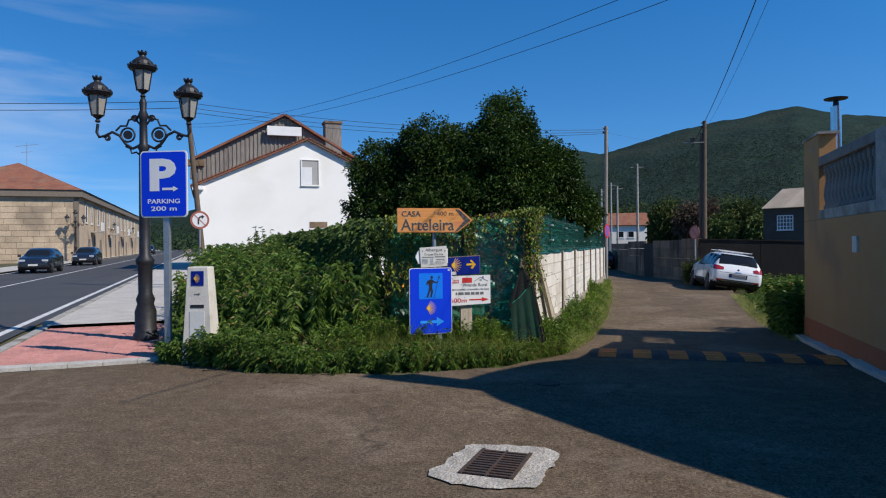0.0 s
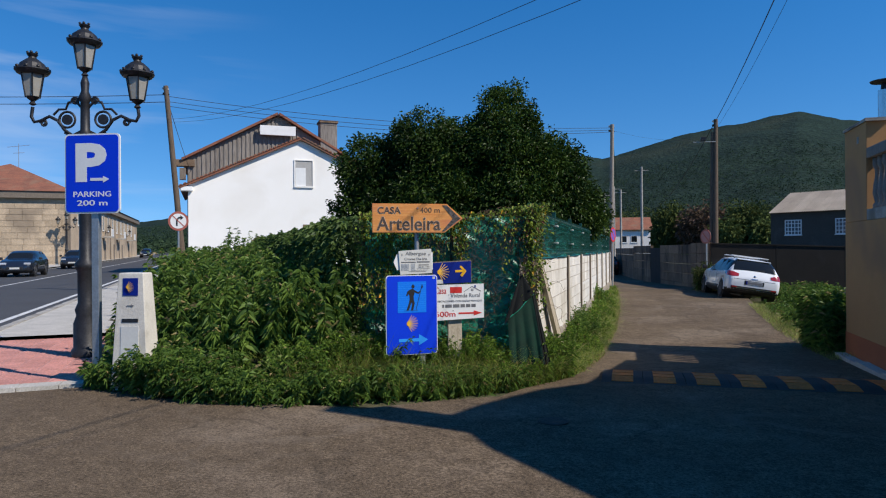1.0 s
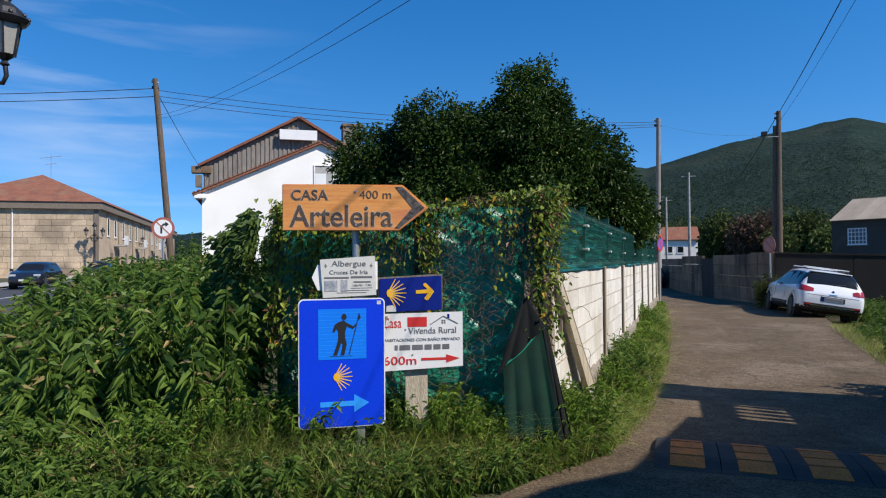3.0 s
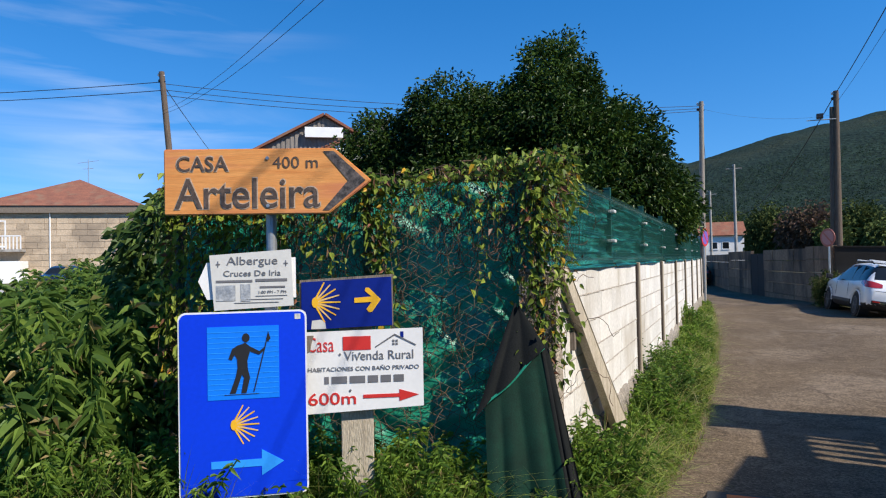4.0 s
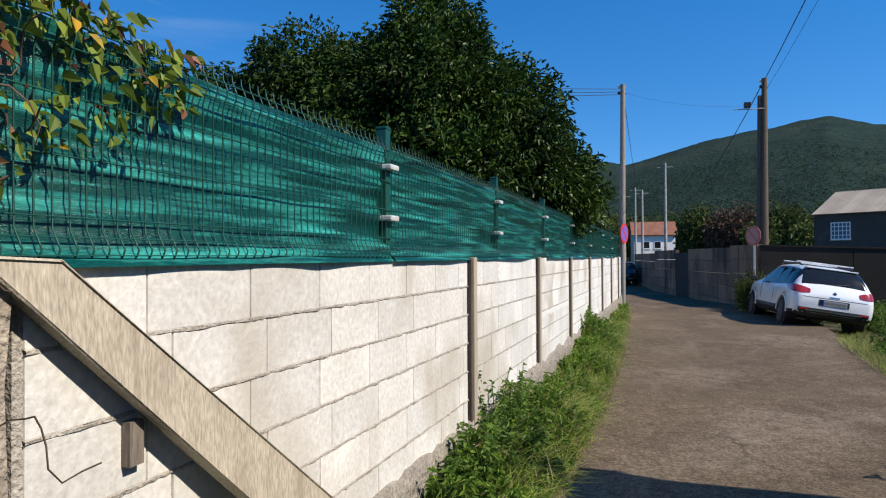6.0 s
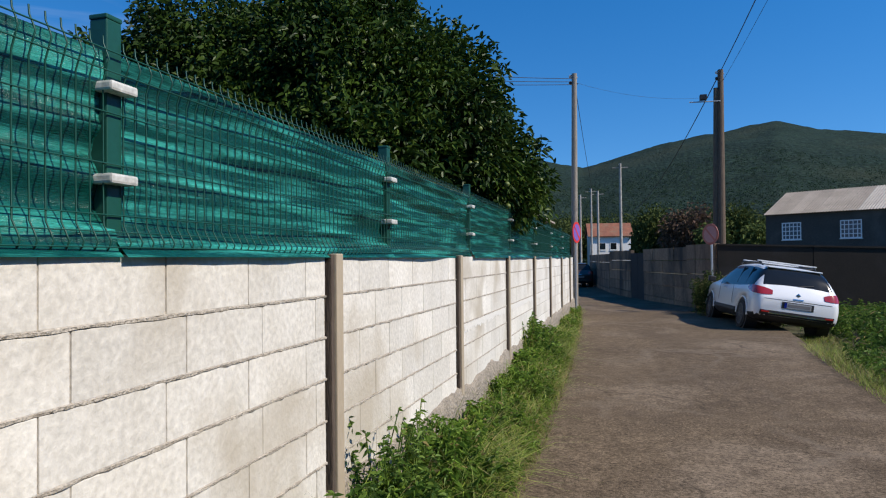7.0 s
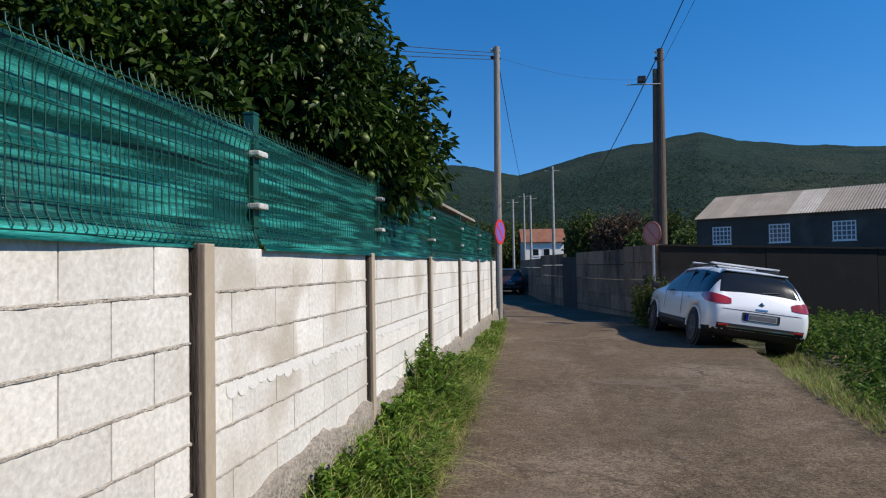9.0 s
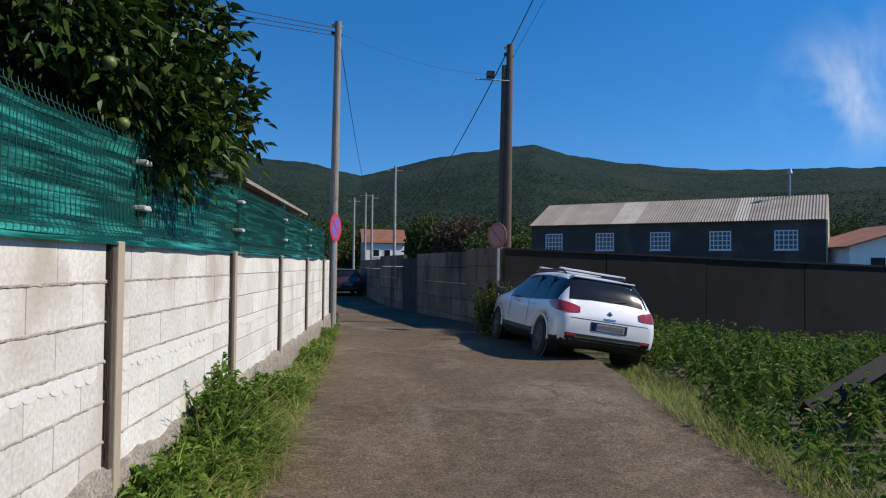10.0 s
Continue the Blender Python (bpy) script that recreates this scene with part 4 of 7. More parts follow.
        for i in range(18):
            pts.append(tuple(corner_to_world(np.array([u]), np.array([-0.03 - 0.04 * math.sin(i * 0.7 + k)]), np.array([z]))[0]))
            d += rng.normal(size=2) * 0.8
            d /= np.linalg.norm(d) + 1e-6
            u, z = u + d[0] * 0.026, min(crest(u) + 0.05 + 0.06 * math.sin(k), max(0.3, z + d[1] * 0.035 - 0.004))
        stems.append(pts)
    wires("dry_stems", stems, 0.0021, DRYSTEM, v, seg=3)


vines()


# ---- hedge, weeds, grass ----
def inside(x, y, poly):
    c = False
    for (x0, y0), (x1, y1) in zip(poly, poly[1:] + poly[:1]):
        if (y0 > y) != (y1 > y) and x < (x1 - x0) * (y - y0) / (y1 - y0) + x0:
            c = not c
    return c


def seg_dist(x, y, a, b):
    ax, ay, bx, by = *a, *b
    t = max(0.0, min(1.0, ((x - ax) * (bx - ax) + (y - ay) * (by - ay)) / ((bx - ax) ** 2 + (by - ay) ** 2)))
    return math.hypot(x - ax - t * (bx - ax), y - ay - t * (by - ay))


def weed_stand(name, label, poly, count, height, leaf=0.12, material=None, per=40, lean=0.12, width=0.26, dry=0.06, bottom=0.0, droop=0.4):
    """Upright leafy weeds filling a plot."""
    xs, ys_ = [p[0] for p in poly], [p[1] for p in poly]
    P0, D0, LN, stems = [], [], [], []
    got = 0
    while got < count:
        x, y = rng.uniform(min(xs), max(xs)), rng.uniform(min(ys_), max(ys_))
        if not inside(x, y, poly):
            continue
        got += 1
        h = height(x, y) * rng.uniform(0.72, 1.08)
        if h < 0.05:
            continue
        z0 = max(ground_z(x, y), -0.4)
        lx, ly = rng.normal() * lean * h, rng.normal() * lean * h
        k = max(6, int(per * min(1.2, h)))
        t = np.sqrt(rng.uniform(bottom, 1.0, size=k))
        ang = rng.uniform(0, 2 * math.pi, size=k)
        P0.append(np.stack([x + lx * t * t, y + ly * t * t, z0 + h * t], axis=1))
        D0.append(np.stack([np.cos(ang), np.sin(ang), 0.55 - 0.9 * rng.random(k) + 0.6 * (t > 0.93)], axis=1))
        LN.append(leaf * rng.uniform(0.55, 1.15, size=k) * (1.15 - 0.45 * t))
        if got % 2 == 0:
            stems.append([(x, y, z0), (x + lx * 0.25, y + ly * 0.25, z0 + h * 0.5), (x + lx, y + ly, z0 + h)])
    P0, D0, LN = np.concatenate(P0), np.concatenate(D0), np.concatenate(LN)
    ob = tagged(new(name), label, "weeds", kind="stuff")
    d = rng.random(len(P0)) < dry
    part("leaves", leaves("leaves", P0[~d], D0[~d], LN[~d], width, material or LEAF_WEED, shaped=True, droop=droop), None, ob)
    if d.any():
        part("dry_leaves", leaves("dry_leaves", P0[d], D0[d], LN[d], width * 0.8, LEAF_DRY), None, ob, "dry straw-coloured leaves")
    wires("stems", stems, 0.004, LEAF_WEED, ob, seg=3)
    return ob


def grass_stand(name, label, poly, count, height, dry=0.2, material=None, width=0.007, lean=0.3, bend=0.5):
    xs, ys_ = [p[0] for p in poly], [p[1] for p in poly]
    P0, D0, LN = [], [], []
    while len(P0) < count:
        x, y = rng.uniform(min(xs), max(xs)), rng.uniform(min(ys_), max(ys_))
        if not inside(x, y, poly):
            continue
        h = height(x, y) * rng.uniform(0.5, 1.25)
        P0.append((x, y, max(ground_z(x, y), -0.4)))
        D0.append((rng.normal() * lean, rng.normal() * lean, 1.0))
        LN.append(h)
    P0, D0, LN = np.array(P0), np.array(D0), np.array(LN)
    ob = tagged(new(name), label, "grass", kind="stuff")
    d = rng.random(count) < dry
    part("blades", ribbons("blades", P0[~d], D0[~d], LN[~d], width, material or LEAF_GRASS, bend), None, ob)
    if d.any():
        part("dry_blades", ribbons("dry_blades", P0[d], D0[d], LN[d], width * 0.8, LEAF_DRY, bend), None, ob, "dry straw-coloured blades")
    return ob


HEDGE = [(-3.75, 9.15), (-5.2, 11.2), (-9.5, 17.0), (-14.0, 23.2)]
MOUND = [(-6.45, 8.0), (-5.5, 7.75), (-4.6, 7.6), (-3.85, 7.75), (-3.55, 8.2), (-3.6, 8.75), (-5.2, 11.1), (-9.5, 16.9), (-14.0, 23.0), (-15.6, 21.8), (-10.6, 14.0), (-8.1, 10.3), (-7.25, 8.9), (-6.8, 8.3)]


def mound_h(x, y):
    front = seg_dist(x, y, (-6.6, 8.0), (-4.6, 7.5))
    side = min(front, seg_dist(x, y, (-4.6, 7.5), (-3.7, 7.7)))
    path = seg_dist(x, y, (-7.0, 8.4), (-17, 23.5))
    h = 0.38 + 0.85 * smooth01((side - 0.15) / 0.75) + 0.35 * smooth01((side - 1.0) / 2.4)
    h *= 0.5 + 0.5 * smooth01(path / 0.6)
    if seg_dist(x, y, (-5.6, 7.2), (-5.6, 7.65)) < 0.35:
        h = min(h, 0.3)
    return min(h * (0.92 + 0.4 * fbm(x, y, 0.9, 6)), 1.34 + 0.14 * fbm(x, y, 0.8, 3) + 0.25 * smooth01((y - 11) / 3))


weed_stand("weed_bank", "tall green leafy weeds on the corner bank", MOUND, 2300, mound_h, leaf=0.165, per=46, width=0.22, lean=0.16, bottom=0.12, droop=0.75)
weed_stand("tall_weeds", "tall spiky weeds standing out of the corner bank", [(-9.6, 16.2), (-8.6, 15.2), (-7.6, 13.4), (-8.4, 13.2), (-10.4, 16.4)], 46, lambda x, y: 1.75 + 0.7 * max(0.0, fbm(x, y, 1.7, 3)), leaf=0.15, per=70, width=0.2, lean=0.08, droop=0.5)
FRINGE = [(-6.9, 8.5), (-6.3, 7.55), (-4.6, 7.2), (-3.6, 7.35), (-2.9, 7.8), (-2.3, 8.25), (-1.75, 8.95), (-1.1, 10.3), (-1.6, 10.0), (-3.4, 8.95), (-4.6, 8.0), (-6.2, 8.2)]
weed_stand("low_weeds", "low green weeds along the edge of the asphalt", FRINGE, 1900, lambda x, y: 0.24 + 0.22 * abs(fbm(x, y, 1.6, 2)) + 0.2 * smooth01(1 - abs(x + 5.2) / 1.4), leaf=0.10, per=70, width=0.3, dry=0.05, lean=0.25, droop=0.6)
CORNER = [(-3.9, 7.7), (-2.95, 7.95), (-2.3, 8.4), (-1.7, 9.1), (-1.15, 10.3), (-1.5, 10.6), (-1.7, 9.8), (-3.4, 8.9)]
def sign_clear(x, y):
    """Weeds stay low just in front of the tall blue sign."""
    front = 0.82 * (y - 8.68) - 0.57 * (x + 2.786) < 0.05
    return 0.5 if front and seg_dist(x, y, (-3.05, 8.5), (-2.5, 8.88)) < 0.7 else 1.0


weed_stand("sign_weeds", "fine-leaved green weeds below the signs", CORNER, 1300, lambda x, y: sign_clear(x, y) * (0.56 + 0.22 * fbm(x, y, 2, 1)) * (0.5 + 0.55 * smooth01(seg_dist(x, y, (-3.4, 7.6), (-1.3, 9.7)) / 0.5)), leaf=0.075, per=85, width=0.24, dry=0.05, material=LEAF_LUSH, lean=0.25, droop=0.6)
grass_stand("corner_grass", "long green and straw-coloured grass below the signs", CORNER, 9000,
            lambda x, y: 0.62 + 0.18 * fbm(x, y, 2, 1) - 0.25 * smooth01(1 - seg_dist(x, y, (-3.4, 7.6), (-1.3, 9.7)) / 0.5), dry=0.3, width=0.006, bend=0.6)
VERGE = [(-1.52, 10.3), (-1.15, 10.3), (-0.98, 12.3), (-0.93, 16), (-1.0, 20), (-1.2, 26), (-1.5, 31.2), (-1.58, 31.2), (-1.54, 20)]


def verge_gap(y):
    """Bare stretches of the verge: 0 where nothing grows."""
    return smooth01((abs(y - 21.75) - 0.15) / 0.5)


def verge_h(x, y):
    """Weeds tallest near the wall, in uneven clumps."""
    near = smooth01((-x - 0.9) / 0.35)
    clump_ = smooth01(0.5 + 1.3 * fbm(x, y, 0.9, 2))
    far = 1 - 0.6 * smooth01((y - 21.5) / 1.5)
    far *= 0.45 + 0.55 * smooth01((y - 12.0) / 1.2)
    return far * verge_gap(y) * (0.15 + 0.34 * near * clump_ + 0.22 * smooth01((-x - 1.1) / 0.3)) * (0.85 + 0.6 * fbm(x, y, 3, 4))


weed_stand("wall_verge_weeds", "lush green leafy weeds along the foot of the block wall", VERGE, 2400, verge_h, leaf=0.085, per=110, width=0.42, dry=0.03, material=LEAF_LUSH, lean=0.25, droop=0.55)
grass_stand("wall_verge_grass", "green and dry tufted grass along the foot of the block wall", VERGE, 16000,
            lambda x, y: 0.10 + 1.0 * verge_h(x, y) + 0.16 * max(0.0, fbm(x, y, 2.4, 1)), dry=0.25, width=0.008, bend=0.8)
weed_stand("post_weed", "spindly green weed growing beside a wall post", [(-1.52, 13.85), (-1.3, 13.85), (-1.25, 14.45), (-1.5, 14.5)], 22, lambda x, y: 0.78, leaf=0.07, per=34, width=0.45, dry=0.02, lean=0.25)
weed_stand("post_shrub", "leafy shrub growing against the first wall post", [(-1.54, 13.0), (-1.2, 13.0), (-1.15, 14.2), (-1.5, 14.3)], 90, lambda x, y: 0.5 + 0.12 * fbm(x, y, 3, 2), leaf=0.09, per=70, width=0.4, dry=0.02, lean=0.25)
FIELD = [(3.3, 13.0), (2.75, 17), (2.85, 21), (3.15, 22.5), (3.9, 23.2), (4.2, 28), (3.3, 30.2), (16, 30.2), (22, 27), (16, 20), (9, 14)]
weed_stand("field_weeds", "dense green weeds in the low field beside the lane", FIELD, 5000, lambda x, y: (0.36 + 0.34 * smooth01((x - 2.7) / 1.2)) * (0.95 + 0.5 * fbm(x, y, 0.5, 4)) * (1 - 0.55 * smooth01((y - 23.5) / 4) * smooth01((x - 5) / 3)) * (1 - 0.6 * smooth01(1.2 - seg_dist(x, y, (3.9, 20.4), (6.0, 21.4)) / 1.0)), leaf=0.13, per=58, material=LEAF_WEED, droop=0.6)
grass_stand("field_edge_grass", "yellowing grass on the lane's far verge", [(2.45, 13), (2.4, 17), (2.6, 21), (2.85, 24.5), (3.0, 26.5), (4.1, 27), (4.0, 23), (3.0, 21), (2.95, 17), (3.4, 13)], 15000, lambda x, y: (0.12 + 0.22 * smooth01((x - 2.5) / 0.6)) * (1 - 0.6 * smooth01((y - 22.5) / 1.5)), dry=0.45)
weed_stand("car_side_bush", "bushy green weeds beside the yard wall corner", [(1.7, 29.2), (1.6, 30.6), (2.3, 31.6), (2.7, 30.2), (2.5, 29.2)], 170, lambda x, y: 1.15 - 0.6 * abs(x - 2.1), leaf=0.10, per=70, material=LEAF_MID)
weed_stand("bush_by_house", "dark leafy bush against the ochre house", [(2.5, 13.75), (2.4, 14.8), (3.5, 15.5), (3.7, 13.75)], 260, lambda x, y: 1.1 - 0.25 * abs(y - 14.2), leaf=0.16, per=60)


grass_stand("lane_edge_grass", "short dry grass along the asphalt edge", [(-1.25, 10.6), (-1.05, 10.6), (-0.9, 12.3), (-0.84, 16), (-0.9, 20), (-1.1, 26), (-1.45, 31), (-1.5, 31), (-1.1, 20)], 7000, lambda x, y: 0.09 + 0.12 * abs(fbm(x, y, 1.5, 3)), dry=0.62)


def hedge(name, label, line, top, thick, count, material, leaf=0.08, low=0.2):
    segs = list(zip(line, line[1:]))
    lens = [math.hypot(b[0] - a[0], b[1] - a[1]) for a, b in segs]
    P0, D0 = [], []
    for _ in range(count):
        k = rng.choice(len(segs), p=np.array(lens) / sum(lens))
        (ax, ay), (bx, by) = segs[k]
        t = rng.random()
        x, y = ax + (bx - ax) * t, ay + (by - ay) * t
        nx, ny = -(by - ay) / lens[k], (bx - ax) / lens[k]
        h = top + 0.18 * fbm(x, y, 1.3, 2) + 0.1 * fbm(x, y, 4, 2)
        a = rng.uniform(-1, 1) * math.pi / 2
        z = low + (h - low) * rng.random() ** 0.7
        bulge = thick * (0.8 + 0.5 * fbm(x * 2 + z, y * 2, 1.0, z)) * (1 - 0.7 * smooth01((z - h + 0.3) / 0.35))
        sgn = 1 if rng.random() < 0.6 else -1
        q = bulge * sgn * rng.uniform(0.55, 1.0)
        P0.append((x + nx * q, y + ny * q, z))
        D0.append((nx * sgn + rng.normal() * 0.6, ny * sgn + rng.normal() * 0.6, -0.3 + rng.normal() * 0.5))
    ob = tagged(new(name), label, "hedge", kind="stuff")
    part("leaves", leaves("leaves", np.array(P0), np.array(D0), leaf * rng.uniform(0.6, 1.2, size=count), 0.55, material), None, ob)
    return ob


hedge("ivy_hedge", "dense ivy hedge behind the weed bank", HEDGE, 1.93, 0.42, 52000, LEAF_IVY, leaf=0.09)


# ---- trees ----
def tree(name, label, at, lobes, trunk_h, trunk_r, n, leaf, material, category="tree", clump=0.32, per=26, seed=0, rough=0.32, shoots=0, core=0.0, shaped=False):
    """Tapered trunk and limbs, a crown of leaf tufts on uneven lobes, with leafy shoots and a dense inside where asked."""
    ob = thing(name, label, category, pose(*at))
    bm = B()
    tube(bm, (0, 0, -0.1), (0.05, 0.02, trunk_h), trunk_r, trunk_r * 0.75, 10)
    for (cx, cy, cz, rx, ry, rz) in lobes:
        tube(bm, (0.05, 0.02, trunk_h * 0.95), (cx * 0.8, cy * 0.8, max(trunk_h, cz - rz * 0.3)), trunk_r * 0.5, trunk_r * 0.15, 7)
    part("trunk", bm, TRUNK, ob)
    vol = np.array([(l[3] * l[4] * l[5]) ** (2 / 3) for l in lobes])
    P0, D0, S0 = [], [], []
    for l, share in zip(lobes, vol / vol.sum()):
        m = int(n * share / per)
        d = rng.normal(size=(m, 3))
        d /= np.linalg.norm(d, axis=1, keepdims=True)
        rad = rng.uniform(0.62, 1.0, size=(m, 1)) ** 0.5
        lump = np.array([1.0 + rough * noise.noise(Vector(v) * 2.6 + Vector((l[0], l[1], seed))) + rough * 0.5 * noise.noise(Vector(v) * 6 + Vector((l[2], seed, 0))) for v in d])[:, None]
        c = np.array(l[:3]) + d * rad * lump * np.array(l[3:])
        off = np.clip(rng.normal(size=(m, per, 3)), -1.5, 1.5) * clump * 0.5
        P0.append((c[:, None, :] + off).reshape(-1, 3))
        D0.append(np.repeat(d, per, axis=0) * 0.7 + rng.normal(size=(m * per, 3)) * 0.6 + np.array([[0, 0, -0.1]]))
        S0.append(rng.uniform(0.6, 1.2, size=m * per))
        if core:
            k = int(m * 7)
            v = rng.normal(size=(k, 3))
            v /= np.linalg.norm(v, axis=1, keepdims=True)
            P0.append(np.array(l[:3]) + v * rng.uniform(0.3, 0.72, size=(k, 1)) * np.array(l[3:]))
            D0.append(rng.normal(size=(k, 3)))
            S0.append(np.full(k, core))
        q = int(shoots * share)
        for _ in range(q):
            v = rng.normal(size=3) + np.array([0, 0, 0.5])
            v /= np.linalg.norm(v)
            b0 = np.array(l[:3]) + v * np.array(l[3:]) * 0.93
            way = v + np.array([0, 0, 0.6]) + rng.normal(size=3) * 0.25
            way /= np.linalg.norm(way)
            t = np.sort(rng.uniform(0, rng.uniform(0.2, 0.42), size=16))
            P0.append(b0 + way * t[:, None])
            D0.append(way * 0.6 + rng.normal(size=(16, 3)) * 0.75)
            S0.append(rng.uniform(0.7, 1.1, size=16))
    P0, D0, S0 = np.concatenate(P0), np.concatenate(D0), np.concatenate(S0)
    part("crown", leaves("crown", P0, D0, leaf * S0, 0.5, material, shaped=shaped), None, ob)
    return ob


orange = tree("orange_tree", "dense dark green orange tree behind the garden wall", (-4.7, 19.0, -0.2),
              [(0.82, 0.4, 4.8, 0.88, 1.0, 1.32), (0.85, 0.3, 3.85, 1.45, 1.5, 1.35), (1.75, 0.5, 3.5, 1.25, 1.4, 1.15), (2.35, 0.8, 2.85, 0.95, 1.3, 0.7), (2.75, 1.0, 2.5, 0.75, 0.9, 0.4), (-1.45, 0.3, 4.4, 0.98, 1.1, 1.1), (-0.4, 0.2, 3.85, 1.1, 1.2, 1.25),
               (-2.95, 0.1, 3.9, 0.9, 1.0, 0.95), (-2.6, 0.0, 2.75, 1.3, 1.2, 1.2), (-0.6, -0.3, 2.7, 1.9, 1.4, 1.2), (1.2, -0.2, 2.75, 1.4, 1.4, 0.95)],
              1.6, 0.16, 150000, 0.105, LEAF_ORANGE, clump=0.26, per=40, rough=0.22, shoots=260, core=1.25, shaped=True)
fr = rng.normal(size=(60, 3))
fr /= np.linalg.norm(fr, axis=1, keepdims=True)
fruit_me = None
for k in range(30):
    l = ((0.85, 0.3, 3.85, 1.45, 1.5, 1.35), (1.9, 0.5, 3.1, 1.2, 1.4, 1.05), (2.55, 0.8, 2.55, 0.95, 1.3, 0.65))[k % 3]
    d = fr[k]
    d = np.array([abs(d[0]), -abs(d[1]), d[2] * 0.8])
    if fruit_me is None:
        bm = B()
        bmesh.ops.create_icosphere(bm, subdivisions=2, radius=0.036)
        fruit_me = bpy.data.meshes.new("fruit")
        bm.to_mesh(fruit_me), bm.free()
        fruit_me.materials.append(mat("unripe_fruit", (0.085, 0.13, 0.025), (0.13, 0.15, 0.03), rough=0.5, scale=10, bump=0.1))
        fruit_me.shade_smooth()
    f = part("fruit", fruit_me, None, orange, "unripe yellow-green fruit" if k == 0 else "")
    f.location = tuple(np.array(l[:3]) + d * 1.0 * np.array(l[3:]))

# ---- ochre house with terrace ----
house = thing("ochre_house", "ochre rendered house with a balustraded terrace over the lane", "house", pose(0, 0, 0))
bm = B()
box(bm, 2.81, 4.98, -0.4, 4.76, 13.55, 1.908)
part("terrace_wall", bm, OCHRE, house)
bm = B()
box(bm, 2.802, 4.98, -0.4, 2.812, 13.56, 0.19)
part("plinth_band", bm, TERRACOTTA, house, "terracotta painted plinth")
bm = B()
box(bm, 2.81, 12.5, 1.912, 3.08, 13.55, 3.335, 0.01)
part("corner_pier", bm, OCHRE, house)
bm = B()
box(bm, 2.79, 12.45, 3.335, 3.11, 13.58, 3.38)
part("coping", bm, CONCRETE, house)
bm = B()
box(bm, 3.085, 13.3, 1.912, 4.76, 13.52, 3.12)
part("rear_parapet", bm, OCHRE, house)
for y0, y1 in ((9.25, 9.68), (5.41, 5.73)):
    bm = B()
    box(bm, 2.81, y0, 1.912, 3.08, y1, 2.95, 0.01)
    part("balustrade_pier", bm, CONCRETE, house)
for y0, y1 in ((9.68, 12.5), (5.73, 9.25)):
    bm = B()
    box(bm, 2.81, y0, 2.80, 3.05, y1, 2.95, 0.015)
    part("handrail", bm, SHADECONC, house)
    bm = B()
    box(bm, 2.81, y0, 1.912, 3.05, y1, 2.07, 0.01)
    part("base_rail", bm, CONCRETE, house)
bal = B()
lathe(bal, [(0.07, 0.0), (0.07, 0.06), (0.042, 0.10), (0.072, 0.22), (0.062, 0.34), (0.04, 0.47), (0.042, 0.56), (0.068, 0.62), (0.068, 0.74)], 12)
bal_me = bpy.data.meshes.new("baluster")
bal.to_mesh(bal_me), bal.free()
bal_me.materials.append(SHADECONC)
bal_me.shade_smooth()
for y0, y1 in ((9.68, 12.5), (5.73, 9.25)):
    k = int((y1 - y0) / 0.2)
    for i in range(k):
        b = part("baluster", bal_me, None, house)
        b.location = (2.93, y0 + (i + 0.5) * (y1 - y0) / k, 2.065)
bm = B()
box(bm, 2.78, 10.37, 1.39, 2.81, 10.58, 1.615, 0.006)
part("meter_box", bm, CLIP, house, "small white meter box")
# stove pipe
bm = B()
lathe(bm, [(0.085, 1.9), (0.085, 3.72)], 20, (3.21, 13.04, 0.16))
part("stove_pipe", bm, STEEL, house, "shiny stainless stove pipe", smooth=False)
bm = B()
lathe(bm, [(0.05, 3.72), (0.04, 3.82), (0.18, 3.84), (0.19, 3.86), (0.05, 3.89)], 20, (3.21, 13.04, 0.16))
part("pipe_cap", bm, CAST, house)
bm = B()
lathe(bm, [(0.14, 2.95), (0.14, 3.05)], 20, (2.94, 12.88, 0.12))
part("vent_ring", bm, CONCRETE, house)
# unseen main body set back from the lane: steep gable shaped to its shadow
bm = B()
outline = [(-3.0, -0.3), (-3.0, 3.2), (3.65, 2.9), (4.27, 3.8), (5.48, 5.3), (6.24, 5.85), (6.9, 5.65), (8.04, 5.2), (8.8, 4.7), (11.1, 4.25), (11.1, -0.3)]
a = [bm.verts.new((4.2, y, z)) for y, z in outline]
b2 = [bm.verts.new((13.0, y, z)) for y, z in outline]
bm.faces.new(a), bm.faces.new(b2[::-1])
for i in range(len(a)):
    j = (i + 1) % len(a)
    bm.faces.new((a[j], a[i], b2[i], b2[j]))
bmesh.ops.recalc_face_normals(bm, faces=bm.faces)
part("main_wall", bm, OCHRE, house)
roof_pts = [(-3.2, 3.2), (3.65, 2.92), (4.27, 3.82), (5.48, 5.32), (6.24, 5.87), (6.9, 5.67), (8.04, 5.22), (8.8, 4.72), (11.2, 4.25)]
bm = B()
lo = [[bm.verts.new((x, y, z + dz)) for y, z in roof_pts] for x, dz in ((4.1, 0.0), (13.1, 0.0), (13.1, 0.1), (4.1, 0.1))]
for q in range(4):
    r0, r1 = lo[q], lo[(q + 1) % 4]
    for i in range(len(r0) - 1):
        bm.faces.new((r0[i], r0[i + 1], r1[i + 1], r1[i]))
bmesh.ops.recalc_face_normals(bm, faces=bm.faces)
part("roof", bm, TILE, house)
# unseen chimney, added to cast the thin tip of the road shadow
bm = B()
box(bm, 4.25, 5.75, 5.4, 4.8, 6.15, 7.3)
part("chimney", bm, OCHRE, house)
kerb = tagged(new("house_kerb"), "pale concrete strip along the foot of the house", "kerb", kind="structure")
